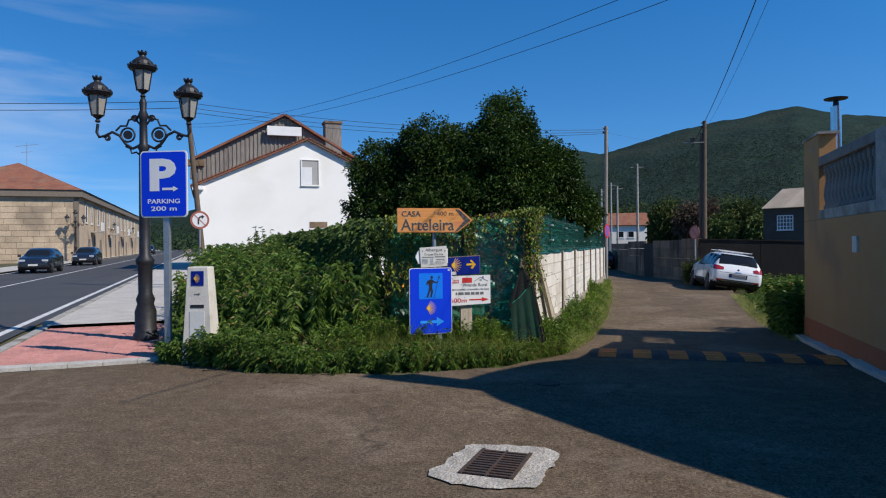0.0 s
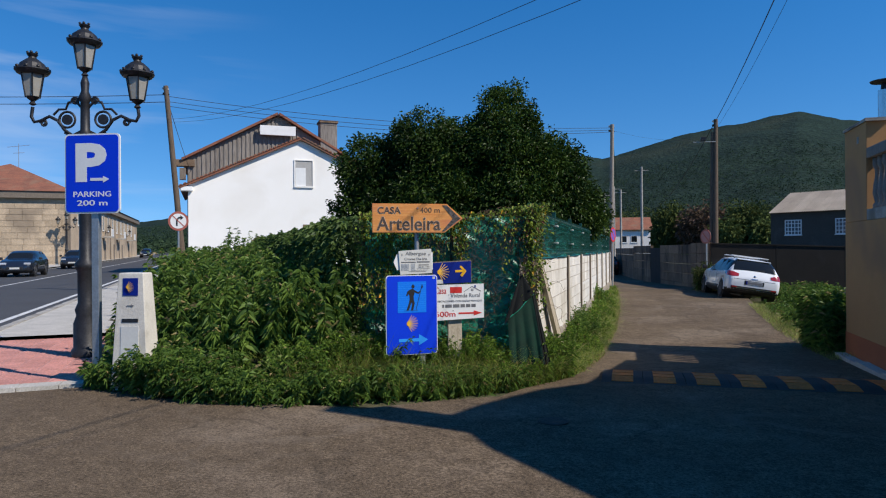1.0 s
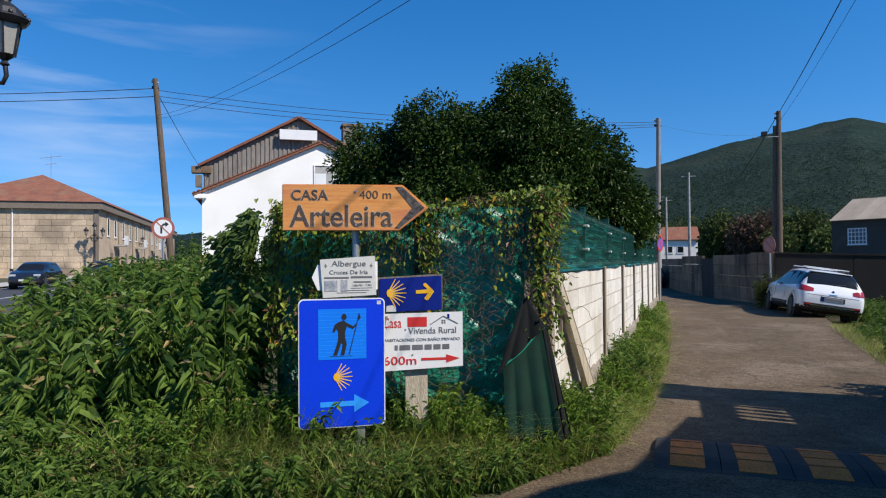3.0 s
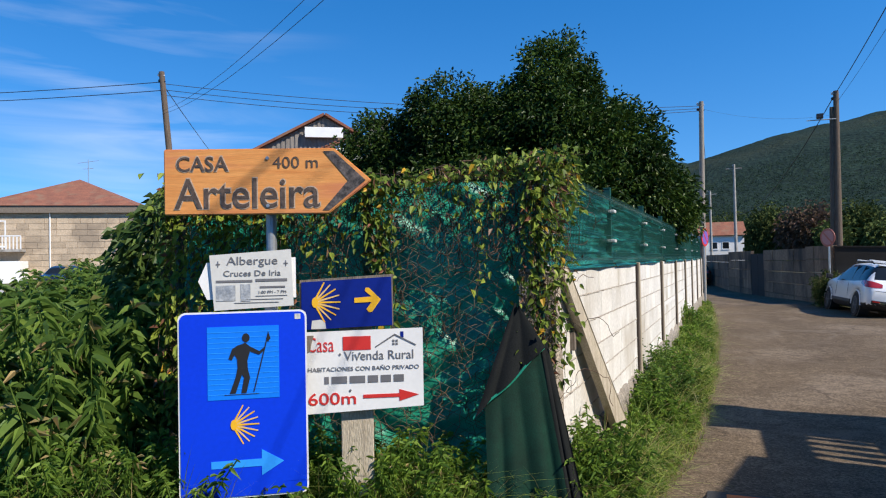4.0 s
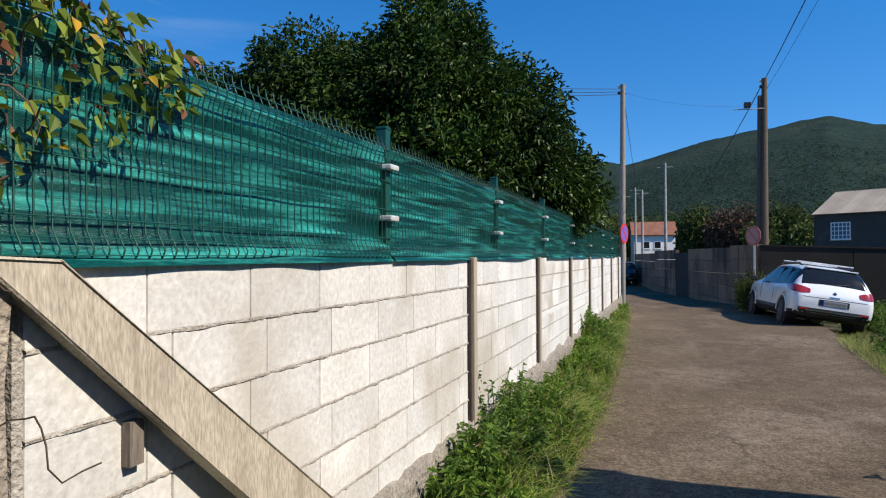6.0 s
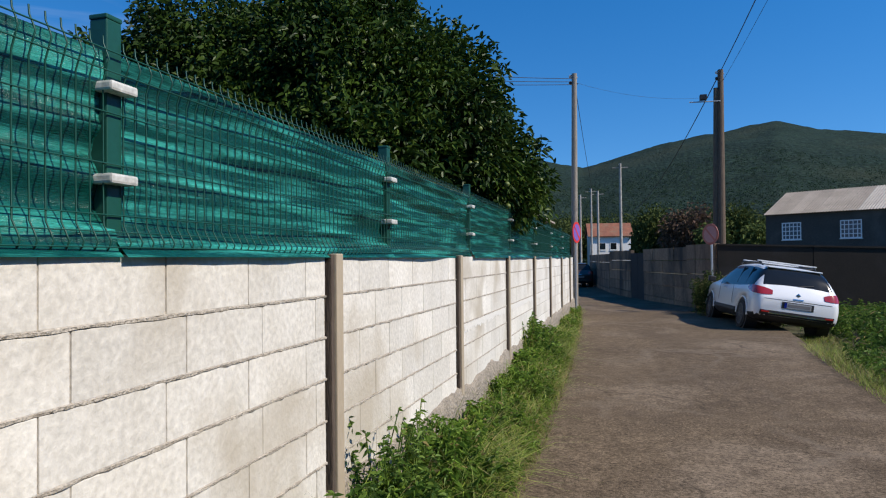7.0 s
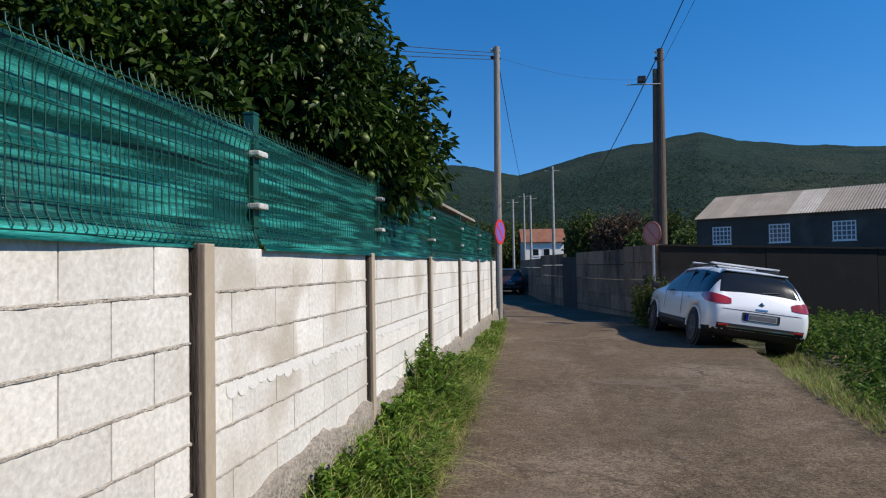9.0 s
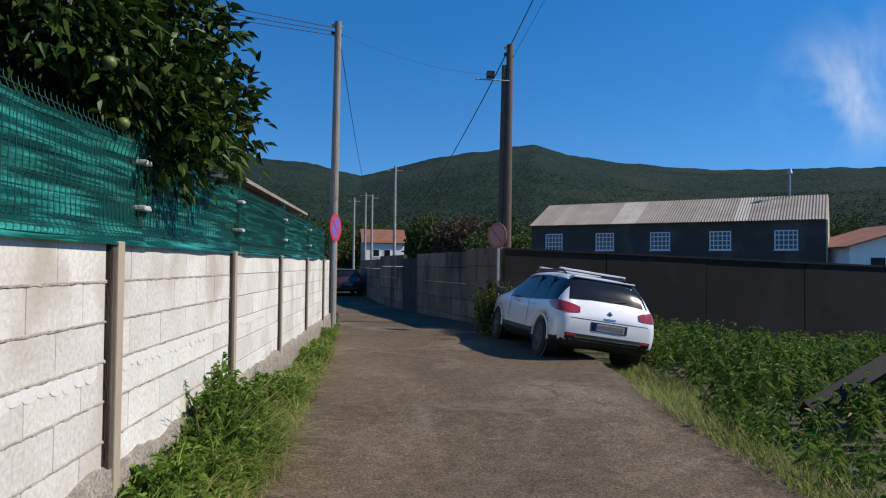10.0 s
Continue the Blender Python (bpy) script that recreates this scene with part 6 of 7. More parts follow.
slab(bm, [(x, z + 2.42) for x, z in rounded(0.67, 0.905, 0.05)], 0.008, 0.028)
part("panel", bm, SIGNWHITE, pk, "white-edged panel")
mark(pk, "blue_field", [(x, z + 2.42) for x, z in rounded(0.635, 0.87, 0.04)], 0.008, SIGNBLUE, 0.005)
lettering(pk, "P", 0.38, 0.44, SIGNWHITE, -0.20, 2.325, 0.003, bold=0.045)
mark(pk, "arrow", arrow_outline(-0.02, 0.21, 2.352, 0.032, 0.075, 0.075), 0.003, SIGNWHITE, 0.003)
lettering(pk, "PARKING", 0.46, 0.062, SIGNWHITE, 0.0, 2.155, 0.003, 'CENTER', bold=0.012)
lettering(pk, "200 m", 0.37, 0.062, SIGNWHITE, 0.0, 2.055, 0.003, 'CENTER', bold=0.012)

# waymarker stone
ms = thing("waymarker_stone", "pale concrete waymarker post with a scallop shell plaque", "waymarker", pose(-5.73, 7.62, 0, 0, 0, 15))
bm = B()
vs = []
for z, hw in ((-0.1, 0.215), (0.02, 0.21), (1.285, 0.138), (1.292, 0.130)):
    vs.append([bm.verts.new((sx * hw, sy * hw * 0.8 + 0.14, z)) for sx, sy in ((-1, -1), (1, -1), (1, 1), (-1, 1))])
for a, b in zip(vs, vs[1:]):
    for i in range(4):
        bm.faces.new((a[i], a[(i + 1) % 4], b[(i + 1) % 4], b[i]))
bm.faces.new(vs[-1]), bm.faces.new(vs[0][::-1])
bmesh.ops.bevel(bm, geom=[e for e in bm.edges], offset=0.006, segments=1, affect='EDGES')
part("stone", bm, mat("pale_cast_stone", (0.66, 0.63, 0.56), (0.54, 0.51, 0.45), rough=0.9, scale=4, fine=60, fine_amt=0.1, stain=(0.40, 0.37, 0.31), stain_scale=2.2), ms)
def face_y(z):
    return 0.14 - 0.8 * (0.21 - 0.072 * (z - 0.02) / 1.265)
for nm, x0, x1, z0, z1, mt in (("plaque", -0.085, 0.085, 1.04, 1.235, NAVY), ("number_bar", -0.09, 0.09, 0.745, 0.785, BLACK), ("inner_panel", -0.10, 0.10, 0.36, 0.70, PAPER)):
    bm = B()
    q = [bm.verts.new(p) for p in ((x0, face_y(z0) - 0.006, z0), (x1, face_y(z0) - 0.006, z0), (x1, face_y(z1) - 0.006, z1), (x0, face_y(z1) - 0.006, z1))]
    q2 = [bm.verts.new(v.co + Vector((0, 0.01, 0))) for v in q]
    bm.faces.new(q), bm.faces.new(q2[::-1])
    for i in range(4):
        bm.faces.new((q[i], q[(i + 1) % 4], q2[(i + 1) % 4], q2[i]))
    pq = part(nm, bm, mt, ms)
shell(ms, -0.035, 1.137, 0.08, face_y(1.137) - 0.022)
mark(ms, "arrow", arrow_outline(-0.035, 0.045, 0.93, 0.008, 0.03, 0.03), face_y(0.93) - 0.005, GREYINK, 0.003)


# street lamps
def lantern(parent, x, y, z, k=1.0):
    """One six-sided lantern whose foot is at z."""
    l = B()
    lathe(l, [(0.02 * k, 0), (0.05 * k, 0.02 * k), (0.025 * k, 0.06 * k), (0.075 * k, 0.10 * k), (0.10 * k, 0.125 * k), (0.03 * k, 0.13 * k)], 8, (x, y, z))
    cup = part("lantern", l, CAST, parent)
    g = B()
    lathe(g, [(0.098 * k, 0.125 * k), (0.155 * k, 0.45 * k)], 6, (x, y, z))
    part("glass", g, FROST, cup, "frosted glass panes")
    for i in range(6):
        a = 2 * math.pi * i / 6
        r = B()
        tube(r, (x + 0.102 * k * math.cos(a), y + 0.102 * k * math.sin(a), z + 0.12 * k), (x + 0.16 * k * math.cos(a), y + 0.16 * k * math.sin(a), z + 0.46 * k), 0.011 * k, seg=5)
        part("rib", r, CAST, cup)
    h = B()
    lathe(h, [(0.16 * k, 0.44 * k), (0.20 * k, 0.455 * k), (0.235 * k, 0.50 * k), (0.215 * k, 0.53 * k), (0.19 * k, 0.53 * k), (0.16 * k, 0.60 * k), (0.09 * k, 0.66 * k), (0.055 * k, 0.68 * k), (0.05 * k, 0.70 * k), (0.075 * k, 0.74 * k), (0.06 * k, 0.755 * k), (0.03 * k, 0.75 * k)], 18, (x, y, z))
    part("hood", h, CAST, cup)
    for i in range(9):
        a = 2 * math.pi * i / 9
        c = B()
        bmesh.ops.create_icosphere(c, subdivisions=1, radius=0.026 * k, matrix=Matrix.Translation((x + 0.215 * k * math.cos(a), y + 0.215 * k * math.sin(a), z + 0.535 * k)))
        part("crest", c, CAST, cup)
    for i in range(5):
        a = 2 * math.pi * i / 5
        c = B()
        bmesh.ops.create_icosphere(c, subdivisions=1, radius=0.022 * k, matrix=Matrix.Translation((x + 0.06 * k * math.cos(a), y + 0.06 * k * math.sin(a), z + 0.765 * k)))
        part("finial", c, CAST, cup)


def scroll(parent, pts, r=0.016):
    return wires("scroll", [pts], r, CAST, parent, seg=6)


lamp = thing("street_lamp", "black cast-iron three-lantern street lamp on the pavement", "street lamp", pose(-8.0, 9.29, 0.0, 0, 0, 16.7), group="street lamps")
bm = B()
lathe(bm, [(0.20, -0.1), (0.20, 0.12), (0.17, 0.16), (0.17, 0.5), (0.13, 0.62), (0.15, 0.70), (0.11, 0.80), (0.115, 1.25), (0.14, 1.30), (0.15, 1.36), (0.09, 1.44), (0.085, 2.0), (0.075, 3.0), (0.07, 3.18), (0.10, 3.24), (0.065, 3.30), (0.06, 3.7), (0.09, 3.76), (0.05, 3.86), (0.06, 3.98), (0.03, 4.08)], 14)
part("column", bm, CAST, lamp, smooth=True)
lantern(lamp, 0, 0, 4.07, 1.0)
for sgn in (-1, 1):
    lantern(lamp, sgn * 0.76, 0, 3.66 if sgn < 0 else 3.60, 1.0)
    arm = [(sgn * u, 0, z) for u, z in ((0.05, 3.28), (0.18, 3.22), (0.30, 3.30), (0.40, 3.44), (0.52, 3.50), (0.64, 3.44), (0.74, 3.42), (0.78, 3.50), (0.76, 3.64))]
    scroll(lamp, arm, 0.024)
    scroll(lamp, [(sgn * u, 0, z) for u, z in ((0.05, 3.62), (0.14, 3.72), (0.24, 3.70), (0.28, 3.60), (0.38, 3.60), (0.46, 3.52))], 0.018)
    scroll(lamp, [(sgn * (0.26 + 0.115 * math.cos(t)), 0, 3.45 + 0.115 * math.sin(t)) for t in [2 * math.pi * k / 16 for k in range(17)]], 0.018)
    scroll(lamp, [(sgn * (0.60 + 0.055 * (1 - k / 26) * math.cos(k * 0.6)), 0, 3.40 + 0.055 * (1 - k / 26) * math.sin(k * 0.6)) for k in range(20)], 0.014)
    scroll(lamp, [(sgn * (0.14 + 0.06 * (1 - k / 26) * math.cos(k * 0.6)), 0, 3.72 + 0.06 * (1 - k / 26) * math.sin(k * 0.6)) for k in range(20)], 0.014)
    scroll(lamp, [(sgn * u, 0, z) for u, z in ((0.05, 3.10), (0.12, 3.16), (0.2, 3.14), (0.22, 3.22), (0.3, 3.26))], 0.016)
    bm = B()
    tube(bm, (sgn * 0.26, -0.012, 3.45), (sgn * 0.26, 0.012, 3.45), 0.075, seg=16)
    part("rosette", bm, CAST, lamp)
for s, n in ((71.0, -11.7), (95.0, -11.9), (118, -11.9)):
    x, y = along(s, n)
    c = copy_thing(lamp, pose(x, y, road_z(s) + 0.1, 0, 0, 20))


# round traffic signs
def ring_sign(name, label, at, yaw, face, dia, height, tilt=0):
    s = thing(name, label, "sign", pose(*at, 0, tilt, yaw))
    bm = B()
    tube(bm, (0, 0.04, -0.2), (0, 0.04, height + dia / 2), 0.03, seg=10)
    part("post", bm, GALV, s)
    bm = B()
    tube(bm, (0, 0.006, height), (0, -0.008, height), dia / 2, seg=36)
    part("rim", bm, RED if face == "park" else FADEDRED, s, "red rim")
    bm = B()
    tube(bm, (0, -0.004, height), (0, -0.012, height), dia * (0.39 if face != "back" else 0.41), seg=36)
    part("field", bm, {"turn": SIGNWHITE, "park": PURPLE, "worn": FADED}[face], s)
    if face == "turn":
        o = [(-0.07, -0.15), (-0.02, -0.15), (-0.02, 0.03), (0.03, 0.08), (0.06, 0.08), (0.06, 0.03), (0.15, 0.105), (0.06, 0.18), (0.06, 0.13), (0.01, 0.13), (-0.07, 0.05)]
        mark(s, "turn_arrow", [(x * dia / 0.6, height + z * dia / 0.6) for x, z in o], -0.012, BLACK, 0.003)
        mark(s, "slash", [(-0.19 * dia / 0.6, height + 0.17 * dia / 0.6), (-0.17 * dia / 0.6, height + 0.19 * dia / 0.6), (0.19 * dia / 0.6, height - 0.17 * dia / 0.6), (0.17 * dia / 0.6, height - 0.19 * dia / 0.6)], -0.015, FADEDRED, 0.002)
    else:
        k = dia / 0.6
        mark(s, "slash", [(-0.19 * k, height + 0.15 * k), (-0.15 * k, height + 0.19 * k), (0.19 * k, height - 0.15 * k), (0.15 * k, height - 0.19 * k)], -0.012, RED if face != "worn" else FADEDRED, 0.003)
    return s


PURPLE = mat("sun_faded_blue", (0.16, 0.10, 0.42), (0.20, 0.12, 0.42), rough=0.4, fine_amt=0.1, scale=5, bump=0)
FADED = mat("faded_sign_face", (0.42, 0.20, 0.19), (0.36, 0.17, 0.17), rough=0.5, fine_amt=0.1, bump=0)
ring_sign("no_turn_sign", "round no-right-turn sign with a red rim beside the road", (-14.6, 19.6, 0.1), 35, "turn", 0.62, 2.42)
ring_sign("no_parking_sign", "round faded no-parking sign at the end of the wall", (-1.50, 30.35, -0.2), 72, "park", 0.62, 2.33)
ring_sign("no_parking_sign", "worn round no-parking sign by the yard wall corner", (2.12, 30.25, -0.2), -52, "worn", 0.58, 2.2)


# ---- cars ----
from mathutils.bvhtree import BVHTree

PAINT_WHITE = mat("white_car_paint", (0.78, 0.79, 0.80), (0.76, 0.77, 0.78), rough=0.25, fine_amt=0.02, bump=0, coat=0.6)
PAINT_DARK = mat("dark_car_paint", (0.012, 0.014, 0.02), (0.014, 0.016, 0.024), rough=0.25, fine_amt=0.02, bump=0, coat=0.8)
PAINT_BROWN = mat("brown_car_paint", (0.04, 0.015, 0.012), (0.035, 0.015, 0.012), rough=0.3, fine_amt=0.02, bump=0, coat=0.6)
TAIL = mat("tail_light_red", (0.42, 0.022, 0.016), (0.26, 0.012, 0.010), rough=0.15, fine_amt=0.1, bump=0, coat=1.0)
CLEARLAMP = mat("clear_lamp", (0.7, 0.72, 0.75), (0.5, 0.52, 0.55), rough=0.1, metal=0.3, bump=0)
PLATE = mat("plate_grey", (0.34, 0.35, 0.36), rough=0.5, fine_amt=0.05, bump=0)
TRIM = mat("black_trim", (0.02, 0.02, 0.022), rough=0.55, fine_amt=0.1, bump=0)
ALLOY = mat("dark_alloy", (0.10, 0.10, 0.105), (0.06, 0.06, 0.065), rough=0.5, metal=0.5, bump=0)

# station: (y from rear bumper, underside, sill widest z, belt z, half width, roof z, roof half width)
ESTATE = [(0.00, 0.42, 0.55, 0.72, 0.70, 0.74, 0.60), (0.05, 0.33, 0.55, 0.80, 0.80, 0.86, 0.66), (0.14, 0.27, 0.56, 0.90, 0.84, 1.02, 0.66), (0.30, 0.25, 0.58, 0.95, 0.855, 1.26, 0.60), (0.46, 0.24, 0.58, 0.96, 0.86, 1.385, 0.57),
          (0.75, 0.22, 0.58, 0.95, 0.865, 1.42, 0.575), (1.25, 0.20, 0.58, 0.93, 0.865, 1.445, 0.585), (1.85, 0.20, 0.58, 0.92, 0.865, 1.445, 0.585), (2.35, 0.20, 0.58, 0.91, 0.865, 1.42, 0.575), (2.75, 0.20, 0.58, 0.91, 0.865, 1.31, 0.56),
          (3.20, 0.20, 0.58, 0.93, 0.86, 1.00, 0.62), (3.55, 0.20, 0.57, 0.89, 0.85, 0.93, 0.58), (3.90, 0.22, 0.55, 0.80, 0.81, 0.84, 0.54), (4.13, 0.26, 0.52, 0.66, 0.73, 0.69, 0.50), (4.22, 0.36, 0.50, 0.58, 0.60, 0.60, 0.42)]


def wheel(parent, x, y, r=0.315, w=0.2):
    s = 1 if x > 0 else -1
    bm = B()
    prof = [(r * 0.70, -w / 2), (r * 0.96, -w / 2), (r, -w / 2 + 0.03), (r, w / 2 - 0.03), (r * 0.96, w / 2), (r * 0.70, w / 2)]
    lathe(bm, prof, 28)
    bmesh.ops.rotate(bm, verts=bm.verts, matrix=Matrix.Rotation(radians(90), 3, 'Y'))
    bmesh.ops.translate(bm, verts=bm.verts, vec=(x, y, r))
    ty = part("wheel", bm, RUBBER, parent, smooth=False)
    bm = B()
    for k in range(10):
        a = 2 * math.pi * k / 10
        tube(bm, (x + s * w * 0.50, y, r), (x + s * w * 0.46, y + r * 0.66 * math.cos(a), r + r * 0.66 * math.sin(a)), 0.024, 0.015, 6)
    part("rim_spokes", bm, ALLOY, ty)
    bm = B()
    tube(bm, (x + s * w * 0.30, y, r), (x + s * (w * 0.5 + 0.004), y, r), r * 0.72, r * 0.70, 28)
    part("rim_well", bm, BLACK, ty)
    bm = B()
    lathe(bm, [(r * 0.66, -0.008), (r * 0.72, -0.008), (r * 0.72, 0.008), (r * 0.66, 0.008)], 28)
    for f in [f for f in bm.faces if len(f.verts) > 4]:
        bm.faces.remove(f)
    bmesh.ops.rotate(bm, verts=bm.verts, matrix=Matrix.Rotation(radians(90), 3, 'Y'))
    bmesh.ops.translate(bm, verts=bm.verts, vec=(x + s * (w * 0.5 + 0.006), y, r))
    part("rim_ring", bm, ALLOY, ty)


def car(name, label, m, paint, rails=False, group=""):
    c = thing(name, label, "car", m, group=group)
    st_ = ESTATE
    bm = B()
    rings = []
    for y, zu, zs, zb, hw, zr, rw in st_:
        half = [(0.0, zu), (hw * 0.72, zu), (hw * 0.95, zu + 0.07), (hw, zs), (hw * 0.985, (zs + zb) / 2 + 0.04), (hw * 0.95, zb), (rw + (hw * 0.95 - rw) * 0.12, zr - (zr - zb) * 0.14), (rw * 0.86, zr - 0.008), (rw * 0.45, zr + 0.012), (0.0, zr + 0.016)]
        rings.append([bm.verts.new((x, y, z)) for x, z in half] + [bm.verts.new((-x, y, z)) for x, z in half[-2:0:-1]])
    n = len(rings[0])
    glass, body = [], []
    for i in range(len(rings) - 1):
        for k in range(n):
            f = bm.faces.new((rings[i][k], rings[i][(k + 1) % n], rings[i + 1][(k + 1) % n], rings[i + 1][k]))
            side = k in (5, n - 6)
            if side and 3 <= i <= 8:
                glass.append(f)
            elif k in (6, 7, 8, 9, 10, 11) and i in (2, 3) and k in (6, 7, 8, n - 9, n - 8, n - 7):
                glass.append(f)
            elif k in (6, 7, 8, n - 9, n - 8, n - 7) and i == 9:
                glass.append(f)
    bm.faces.new(rings[0][::-1]), bm.faces.new(rings[-1])
    for f in glass:
        f.material_index = 1
    bmesh.ops.recalc_face_normals(bm, faces=bm.faces)
    cut = bm
    wheel_y = ((0.78, 0.37), (3.40, 0.37))
    bmesh.ops.subdivide_edges(cut, edges=cut.edges, cuts=2, use_grid_fill=True, smooth=0.6)
    # wheel arches
    for wy, wr in wheel_y:
        for v in list(cut.verts):
            d = math.hypot(v.co.y - wy, v.co.z - 0.32)
            if d < wr and abs(v.co.x) > 0.55:
                v.co.x *= 0.72
    gb_full = cut.copy()
    gb = cut.copy()
    bmesh.ops.delete(gb, geom=[f for f in gb.faces if f.material_index == 0], context='FACES')
    bmesh.ops.delete(cut, geom=[f for f in cut.faces if f.material_index == 1], context='FACES')
    skin = BVHTree.FromBMesh(gb_full)
    gb_full.free()

    def tail_y(x, z):
        hit = skin.ray_cast(Vector((x, -2.0, z)), Vector((0, 1, 0)))[0]
        return hit.y if hit else 0.0
    low = cut.copy()
    bmesh.ops.delete(low, geom=[f for f in low.faces if f.calc_center_median().z > 0.385], context='FACES')
    bmesh.ops.delete(cut, geom=[f for f in cut.faces if f.calc_center_median().z <= 0.385], context='FACES')
    part("body", cut, paint, c, smooth=True)
    part("underbody", low, TRIM, c, "black plastic underbody", smooth=True)
    def which(f):
        p = f.calc_center_median()
        return "front" if p.y > 2.78 and abs(f.normal.y) > abs(f.normal.x) else "rear" if p.y < 0.55 and abs(f.normal.x) < 0.75 else "off" if p.x < 0 else "near"
    for side in ("front", "rear", "off", "near"):
        one = gb.copy()
        bmesh.ops.delete(one, geom=[f for f in one.faces if which(f) != side], context='FACES')
        for f in one.faces:
            f.material_index = 0
        part("window", one, GLASS, c, "dark tinted glass", smooth=True)
    gb.free()
    for wy, wr in wheel_y:
        for s in (-1, 1):
            pts = [(0.845 * s, wy + wr * math.cos(t), 0.32 + wr * math.sin(t)) for t in [math.pi * k / 14 for k in range(15)]]
            wires("arch_lip", [pts], 0.022, paint, c, seg=6)
            bmx = B()
            tube(bmx, (0.60 * s, wy, 0.32), (0.835 * s, wy, 0.32), wr, seg=24)
            part("wheel_well", bmx, BLACK, c)
            wheel(c, 0.76 * s, wy)
    # lower trim, bumper, lights, plate: laid on the tail's own surface
    def on_tail(name, x0, x1, z0, z1, material, proud=0.008, label="", nx=14, nz=4):
        q = B()
        rows = []
        for a in range(nx + 1):
            x = x0 + (x1 - x0) * a / nx
            rows.append([q.verts.new((x, tail_y(x, z0 + (z1 - z0) * b / nz) - proud, z0 + (z1 - z0) * b / nz)) for b in range(nz + 1)])
        for r0, r1 in zip(rows, rows[1:]):
            for b in range(nz):
                q.faces.new((r0[b], r1[b], r1[b + 1], r0[b + 1]))
        ext = bmesh.ops.extrude_face_region(q, geom=list(q.faces))
        for g in ext["geom"]:
            if isinstance(g, bmesh.types.BMVert):
                g.co.y += proud + 0.006
        bmesh.ops.recalc_face_normals(q, faces=q.faces)
        return part(name, q, material, c, label)
    on_tail("bumper_trim", -0.72, 0.72, 0.39, 0.49, TRIM, 0.014, "black lower bumper trim")
    on_tail("bumper_strip", -0.56, 0.56, 0.425, 0.445, STEEL, 0.022, "bright bumper strip")
    on_tail("plate_recess", -0.31, 0.31, 0.565, 0.70, TRIM, 0.006)
    on_tail("number_plate", -0.26, 0.26, 0.575, 0.685, PLATE, 0.012)
    on_tail("plate_bar", -0.20, 0.24, 0.60, 0.66, GREYINK, 0.015)
    on_tail("plate_band", -0.26, -0.215, 0.575, 0.685, NAVY, 0.016)
    on_tail("name_bar", -0.10, 0.10, 0.765, 0.785, STEEL, 0.010)
    on_tail("hatch_crease", -0.66, 0.66, 0.725, 0.735, TRIM, 0.002)
    bm = B()
    lathe(bm, [(0.055, 0.0), (0.03, 0.015)], 4)
    bmesh.ops.rotate(bm, verts=bm.verts, matrix=Matrix.Rotation(radians(90), 3, 'X'))
    bmesh.ops.translate(bm, verts=bm.verts, vec=(0, tail_y(0, 0.85) - 0.002, 0.85))
    part("badge", bm, STEEL, c, "chrome lozenge badge")
    for s in (-1, 1):
        bm = B()
        rows = []
        for a in range(15):
            t = a / 14
            ang = radians(-82 + 72 * t)
            d = Vector((math.cos(ang), math.sin(ang), 0))
            mid_z = 0.865 + 0.06 * t
            half = 0.078 * math.sin(math.pi * min(1.0, 0.12 + 0.88 * t)) ** 0.7 + 0.004
            row = []
            for b in range(5):
                z = mid_z + half * (b / 2 - 1)
                o = Vector((0.42, 0.62, z))
                hit = skin.ray_cast(o, d)[0] or o + d * 0.5
                p = hit + d * 0.012
                row.append(bm.verts.new((s * p.x, p.y, p.z)))
            rows.append(row)
        for r0, r1 in zip(rows, rows[1:]):
            for b in range(4):
                bm.faces.new((r0[b], r1[b], r1[b + 1], r0[b + 1]))
        bmesh.ops.recalc_face_normals(bm, faces=bm.faces)
        part("tail_light", bm, TAIL, c, "red wrap-round tail light", smooth=True)
        bm = B()
        box(bm, s * 0.62 - 0.08, tail_y(s * 0.62, 0.45) - 0.02, 0.44, s * 0.62 + 0.08, tail_y(s * 0.62, 0.45) + 0.06, 0.475, 0.006)
        part("reflector", bm, TAIL, c)
        bm = B()
        box(bm, s * 0.58 - 0.16, 3.98, 0.66, s * 0.58 + 0.16, 4.14, 0.78, 0.03)
        part("headlight", bm, CLEARLAMP, c)
        bm = B()
        box(bm, s * 0.98 - 0.10, 2.86, 0.93, s * 0.98 + 0.07, 2.98, 1.07, 0.03)
        part("door_mirror", bm, TRIM, c, "black door mirror")
        bm = B()
        box(bm, s * 0.875 - 0.012, 0.9 + 0.2, 0.83, s * 0.875 + 0.012, 1.32, 0.855, 0.006)
        part("door_handle", bm, paint, c)
        bm = B()
        box(bm, s * 0.875 - 0.012, 2.05, 0.83, s * 0.875 + 0.012, 2.27, 0.855, 0.006)
        part("door_handle", bm, paint, c)
        bm = B()
        box(bm, s * 0.868 - 0.012, 1.2, 0.36, s * 0.868 + 0.012, 2.9, 0.44, 0.008)
        part("door_moulding", bm, TRIM, c, "black door moulding")
        wires("pillar", [[(s * 0.79, 1.48, 0.98), (s * 0.655, 1.50, 1.37)]], 0.018, TRIM, c, seg=5)
        wires("pillar", [[(s * 0.79, 0.86, 0.99), (s * 0.655, 0.90, 1.35)]], 0.018, TRIM, c, seg=5)
        wires("door_gap", [[(s * 0.862, 1.50, 0.94), (s * 0.872, 1.50, 0.60), (s * 0.85, 1.50, 0.30)], [(s * 0.862, 2.55, 0.92), (s * 0.872, 2.58, 0.60), (s * 0.85, 2.60, 0.30)]], 0.004, BLACK, c, seg=4)
